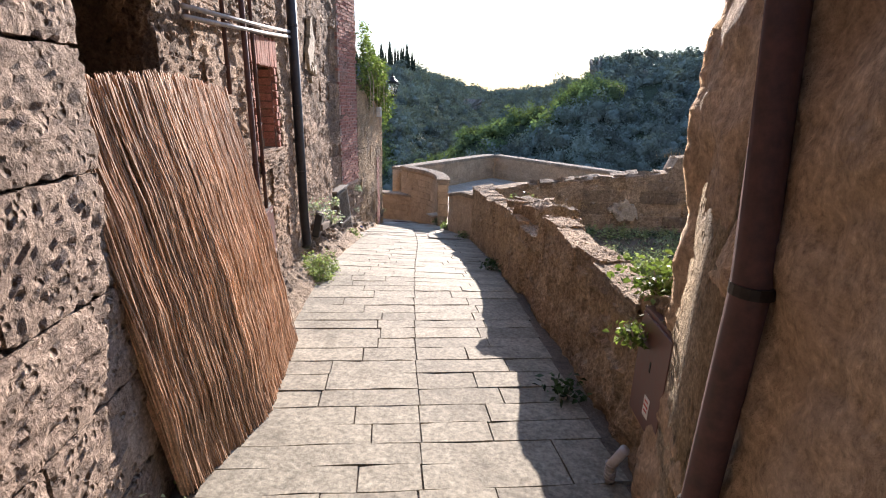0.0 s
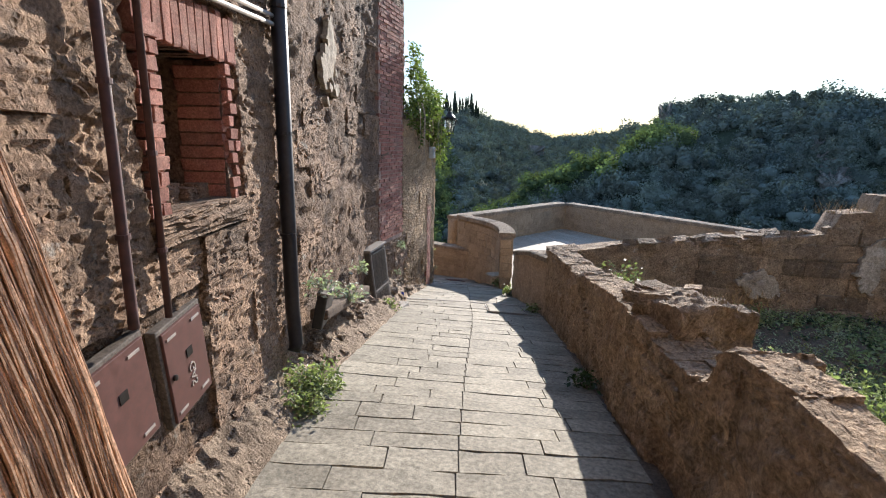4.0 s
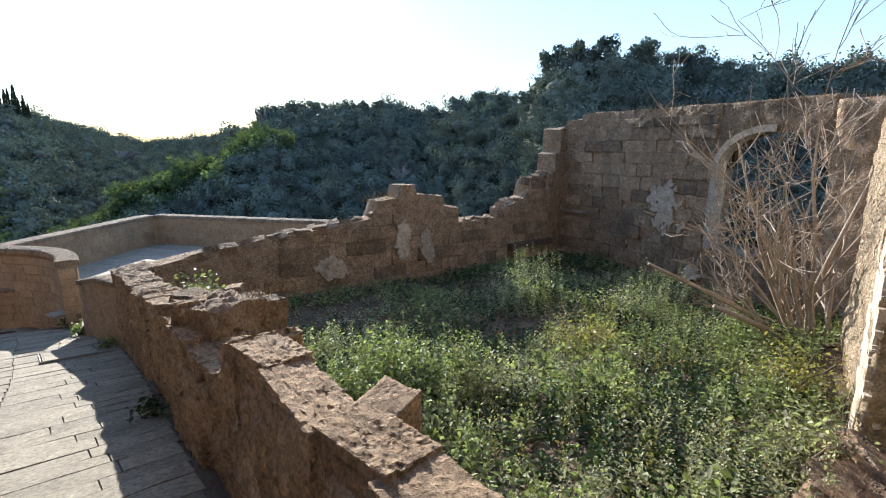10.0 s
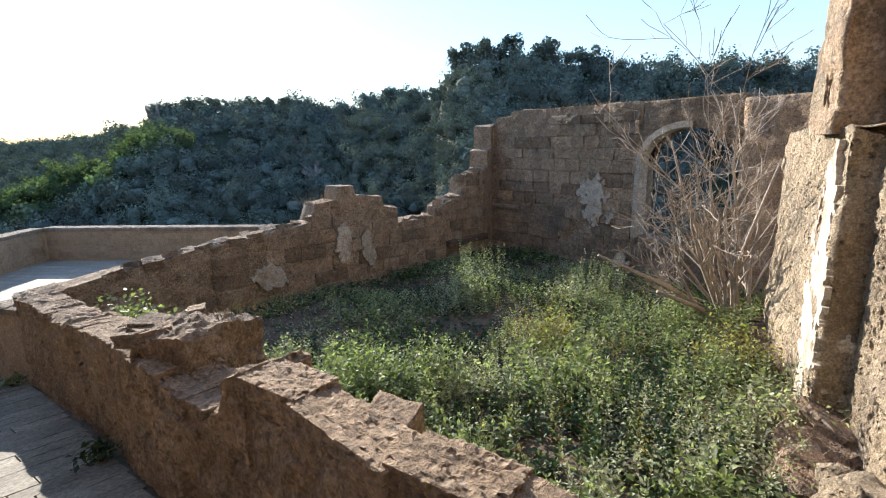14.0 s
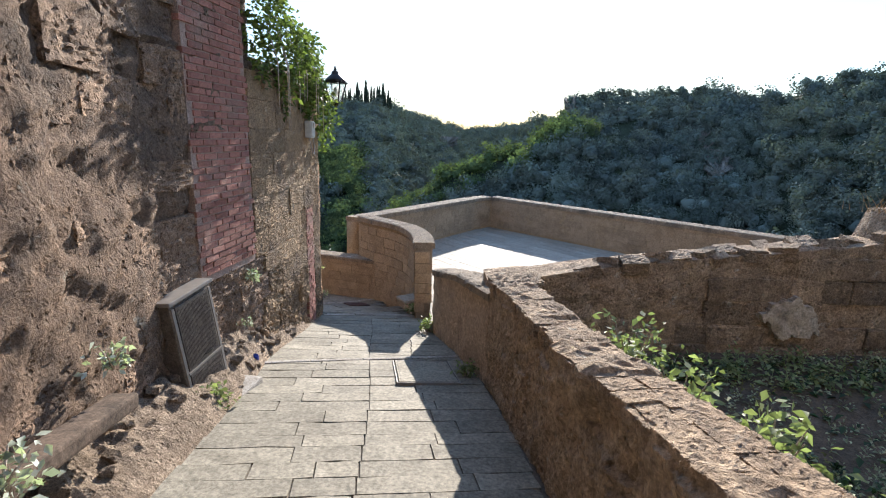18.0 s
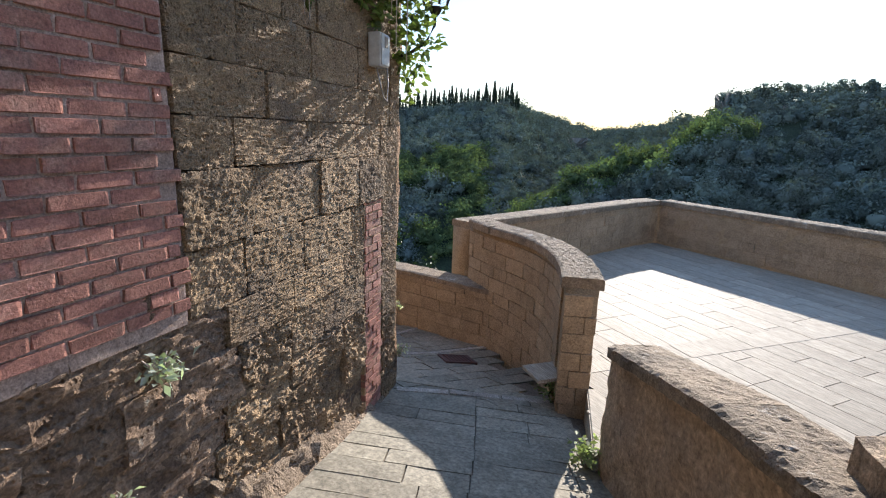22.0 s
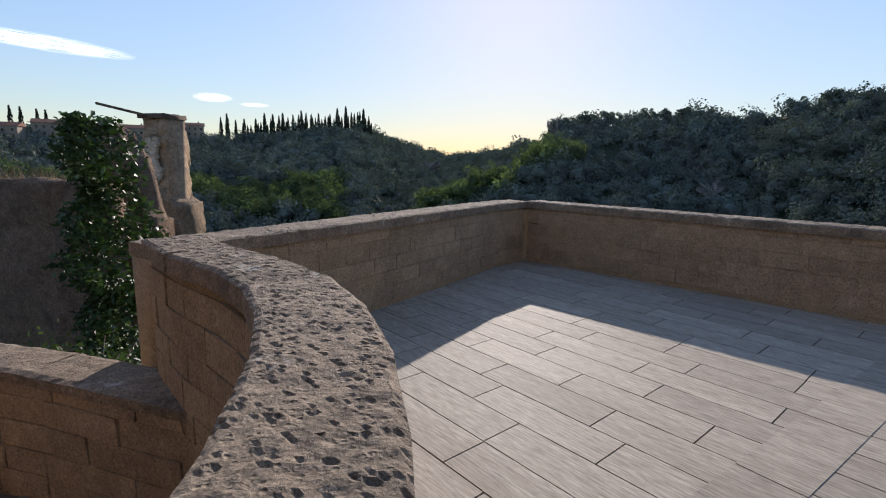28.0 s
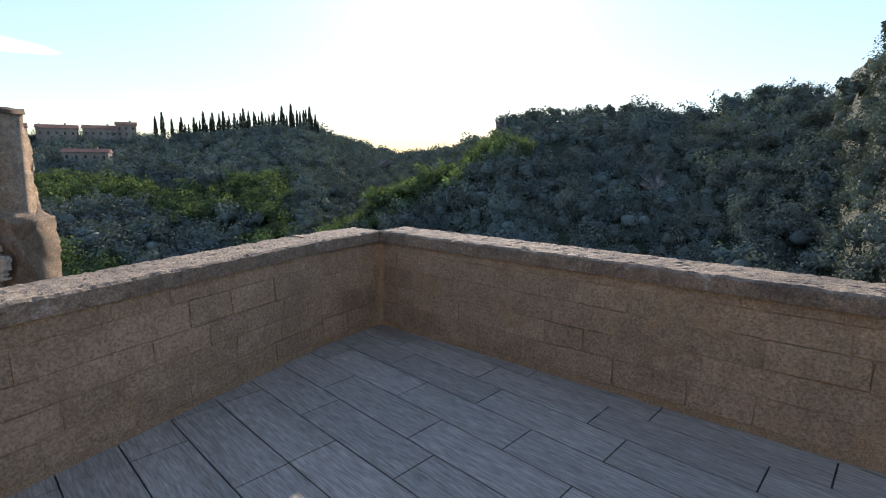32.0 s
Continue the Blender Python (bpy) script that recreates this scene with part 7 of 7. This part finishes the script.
def brick_field(y0, y1, z0, z1, ln, h, ragged=0.0, proud=0.015):
    z, r = z0, 0
    while z < z1:
        y = y0 + (ln / 2 if r % 2 else 0) - ln / 2
        while y < y1:
            a, b = max(y0 + rng.uniform(0, ragged), y), min(y1 - rng.uniform(0, ragged), y + ln)
            if b - a > 0.04:
                front_piece("brick", rng.choice(BRICKS), a + 0.006, b - 0.006, z + 0.005, z + h - 0.006, 0.1, proud + rng.uniform(-0.004, 0.006), house)
            y += ln
        z += h
        r += 1


MORTAR_BED = stone_meshes("mortar_bed", BRICK_MORTAR, 1, 0.01, 0.0)[0]
for a, b in ((8.43, 8.9), (8.9, 9.37)):
    front_piece("mortar_bed", MORTAR_BED, a, b, 0.0, 3.5, 0.1, 0.001, house)
brick_field(8.4, 9.42, 0.06, 3.5, 0.2, 0.059, 0.1, 0.01)
front_piece("mortar_bed", stone_meshes("mortar_bed", OCHRE_JOINT, 1, 0.01, 0.0)[0], 10.99, 11.29, -1.5, 0.3, 0.1, 0.0, house)
brick_field(10.97, 11.31, -1.4, 0.29, 0.15, 0.06, 0.035, 0.007)
brick_field(WIN[0] - 0.17, WIN[0] + 0.005, WIN[2] - 0.02, WIN[3] + 0.02, 0.17, 0.067, 0.03, 0.02)
brick_field(WIN[1] - 0.005, WIN[1] + 0.13, WIN[2] - 0.02, WIN[3] + 0.02, 0.14, 0.067, 0.04, 0.02)
for k in range(13):
    a = WIN[0] - 0.16 + k * 0.065
    front_piece("brick", BRICKS[k % 6], a + 0.004, a + 0.06, WIN[3] + 0.0, WIN[3] + rng.uniform(0.22, 0.25), 0.1, 0.02, house)
for k in range(10):
    zz = WIN[2] + k * 0.07
    for yy, sgn in ((WIN[1], 1), (WIN[0], -1)):
        p, t, o = facade_frame(yy)
        m = frame_m(on_front(yy + 0.03 * sgn, zz + 0.035, -0.13), t, Vector((0, 0, 1)), o, 0.08, 0.24, 0.062)
        piece("brick", BRICKS[k % 6], house.matrix_basis.inverted() @ m, house)
front_piece("window_sill", TUFA_B[2], WIN[0] - 0.16, WIN[1] + 0.14, WIN[2] - 0.14, WIN[2] - 0.005, 0.3, 0.05, house)
for k in range(16):
    a = WIN[0] + 0.05 + 0.03 * k
    o = front_piece("rubble_stone", TUFA_B[k % 10], a, a + rng.uniform(0.06, 0.12), WIN[2] - 0.01, WIN[2] + rng.uniform(0.02, 0.09), 0.1, -0.1 - rng.random() * 0.2, house)

# garden-side wall of the corner house: small ochre blocks above, big pitted stones below
PIERB = stone_meshes("block", OCHRE, 5, 0.05, 0.05)
course_blocks(FRONT[2:5], 2.02, 3.9, pier, PIERB, -1, 0.19, (0.22, 0.36), 0.12, 0.014, limit=170)
course_blocks(FRONT[1:4] + [(6.0, 3.35)], -0.7, 1.98, pier, [big_block_mesh(100 + i, PALE_TUFA, 22, 0.95, 1.9) for i in range(7)], -1, 0.42, (0.3, 0.7), 0.24, 0.03, name="tufa_block", limit=150, gap=0.008)
ragged_patch("cement_patch", (4.75, 2.65, 1.99), (0.867, 0.498, 0), (0, 0, 1), (-0.498, 0.867, 0), 1.9, 0.3, 0.034, CEMENT, pier, 16.0, "grey cement repair patch", 170)
foot_bank = loaf("rock_footing", [(3.55, 2.5), (4.1, 2.75), (4.7, 3.0), (5.2, 3.2)], lambda s: -1.0, interp([(0, 0.42), (0.5, 0.36), (1.0, 0.12), (1.8, -0.2)]), 0.6, PALE_TUFA, 0.03, 0.09, 3.2, 12, jag=0.1)
tagged(foot_bank, "eroded tufa rubble heaped at the foot of the wall", "rubble")

# ruin: coursed stones on the arch wall and the garden wall
RUINB = stone_meshes("block", RUIN, 8, 0.06, 0.06)
RUIN_H = interp([(0, -0.05), (0.6, 0.02), (1.5, 0.15), (2.8, 0.3), (3.8, 0.42), (3.92, 0.72), (4.3, 0.76), (4.35, 0.98), (4.65, 0.98), (4.7, 0.8), (5.25, 0.74), (5.3, 0.55), (5.6, 0.5), (5.65, 0.22), (6.6, 0.2), (6.8, 0.4), (7.5, 0.6), (7.6, 0.95), (8.3, 1.1)])
BACK = [(0.66, 9.45), (2.5, 9.85), (4.2, 10.15), (6.0, 10.5), (7.2, 10.8), (8.7, 11.2)]
ARCH_H = interp([(7.8, 2.34), (9.9, 2.3), (10.35, 2.2), (10.7, 2.1), (11.0, 1.95), (11.35, 1.4), (11.6, 1.1)])
course_blocks([(9.3, 11.6), (9.55, 10.4), (9.62, 8.6), (9.62, 7.84)], -0.9, 2.2, ruin, RUINB, 1, 0.24, (0.28, 0.6), 0.14, 0.04, limit=170, gap=0.004, skip=lambda c: c.z > ARCH_H(c.y) - 0.16 or rng.random() < 0.12)
course_blocks(BACK[1:], -0.9, 0.9, ruin, RUINB, 1, 0.23, (0.26, 0.55), 0.14, 0.035, limit=130, gap=0.004, skip=lambda c: c.z > RUIN_H((c.x - 0.66) * 1.03) - 0.15 or rng.random() < 0.2)


CREST = [big_block_mesh(20 + i, RUBBLE, 16, 1.0, 1.0) for i in range(6)]
CREST_R = [big_block_mesh(30 + i, RUIN, 9, 1.0, 1.1) for i in range(5)]


def crest_stones(path, top, owner, meshes, side, inset, wide, long_, sink, start=0.1, end=None):
    """Loose stones bedded on the broken crest of a wall."""
    inv = owner.matrix_basis.inverted()
    pts = [Vector((p[0], p[1], 0)) for p in path]
    cum = [0.0]
    for p, q in zip(pts, pts[1:]):
        cum.append(cum[-1] + (q - p).length)
    s = start
    while s < (end or cum[-1] - 0.1):
        i = min(max(0, int(np.searchsorted(cum, s, side="right")) - 1), len(pts) - 2)
        t = (pts[i + 1] - pts[i]).normalized()
        right = Vector((t.y, -t.x, 0)) * side
        p = pts[i] + t * (s - cum[i])
        ln = rng.uniform(*long_)
        wd = rng.uniform(*wide)
        c = p + right * (inset + wd / 2 + rng.uniform(-0.05, 0.1))
        c.z = top(s) - sink * rng.uniform(0.5, 1.5)
        m = frame_m(c, t, Vector((0, 0, 1)), right, ln, wd, rng.uniform(0.08, 0.16)) @ pose(0, 0, 0, rng.uniform(-14, 14), rng.uniform(-14, 14), rng.uniform(-40, 40))
        piece("crest_stone", rng.choice(meshes), inv @ m, owner)
        s += ln * rng.uniform(0.5, 1.0)


# flat bedded stones on the wall crest: big worn slabs nearby, small ones further down
flat_rng = random.Random(31)


NEAR_CREST = [big_block_mesh(120 + i, RUBBLE, 22, 1.0, 1.0) for i in range(5)]


def bed_stones(line, ys, side_from, side_to, long_, high, lift, rows, meshes):
    inv = garden_wall.matrix_basis.inverted()
    pts = [Vector((*p, 0)) for p in line]
    cum = [0.0]
    for p, q in zip(pts, pts[1:]):
        cum.append(cum[-1] + (q - p).length)
    for r in range(rows):
        s = 0.02
        while s < cum[-1] - 0.08:
            ln = min(flat_rng.uniform(*long_), cum[-1] - s)
            mid = s + ln / 2
            i = min(max(0, int(np.searchsorted(cum, mid, side="right")) - 1), len(pts) - 2)
            t = (pts[i + 1] - pts[i]).normalized()
            right = Vector((t.y, -t.x, 0))
            wd = (side_to - side_from) / rows
            h = flat_rng.uniform(*high)
            c = pts[i] + t * (mid - cum[i]) + right * (side_from + wd * (r + 0.5) + flat_rng.uniform(-0.02, 0.02))
            slope = (RW_TOP(ys(min(cum[-1], mid + 0.1))) - RW_TOP(ys(max(0, mid - 0.1)))) / 0.2
            c.z = RW_TOP(ys(mid)) - h / 2 + lift * flat_rng.uniform(0.6, 1.2)
            t3 = Vector((t.x, t.y, max(-0.6, min(0.6, slope)))).normalized()
            up = right.cross(t3).normalized()
            m = frame_m(c, t3, up, right, ln * (1.02 if rows > 1 else 1.08), wd * flat_rng.uniform(0.95, 1.15), h) @ pose(0, 0, 0, flat_rng.uniform(-3, 3), flat_rng.uniform(-2, 2), flat_rng.uniform(-4, 4))
            piece("crest_stone", flat_rng.choice(meshes), inv @ m, garden_wall)
            s += ln


bed_stones(RW_NEAR, near_y, 0.0, 0.22, (0.35, 0.75), (0.16, 0.22), 0.055, 1, NEAR_CREST)
bed_stones(RW, rw_y, 0.0, 0.33, (0.1, 0.22), (0.09, 0.14), 0.03, 2, CREST)
crest_stones(BACK, interp([(0, -0.05), (0.6, 0.02), (1.5, 0.15), (2.8, 0.3), (3.7, 0.42)]), ruin, CREST_R, -1, 0.02, (0.14, 0.3), (0.12, 0.28), 0.03, 1.0, 3.7)
crest_stones(BACK, interp([(5.6, 0.2), (6.6, 0.2), (6.8, 0.4), (7.5, 0.6), (7.6, 0.95), (8.3, 1.1)]), ruin, CREST_R, -1, 0.02, (0.16, 0.32), (0.12, 0.28), 0.02, 5.7, 8.2)


piece("boulder", CREST[2], garden_wall.matrix_basis.inverted() @ pose(0.95, 9.12, 0.0, 6, -8, 25) @ Matrix.Diagonal((0.42, 0.34, 0.2, 1)), garden_wall)

# rubble on top of the wall stump
STUBB = [big_block_mesh(80 + i, RUIN, 10, 1.2, 1.2) for i in range(5)]
stub_inv = stub.matrix_basis.inverted()
for k in range(16):
    q = Vector((2.0, 5.2, 0.59)) + Vector((0.48, 0.35, 0)) * rng.uniform(0.0, 0.95) + Vector((-0.24, 0.33, 0)) * rng.uniform(0.15, 0.9)
    z_ = rng.uniform(0.05, 0.13)
    piece("rubble_stone", rng.choice(STUBB), stub_inv @ pose(*q, rng.uniform(-15, 15), rng.uniform(-15, 15), rng.uniform(0, 360)) @ Matrix.Diagonal((z_ * 1.8, z_ * 1.3, z_ * 0.7, 1)), stub)

# patches of old render on the house front
for y, z, w_, h_, sd, m_ in ((6.2, 2.3, 0.7, 1.0, 15.0, PLASTER),):
    p, t, o = facade_frame(y)
    ragged_patch("render_patch", on_front(y, z, 0.025), t, (0, 0, 1), o, w_, h_, 0.02, m_, house, sd, "flaking patch of old render", 46)
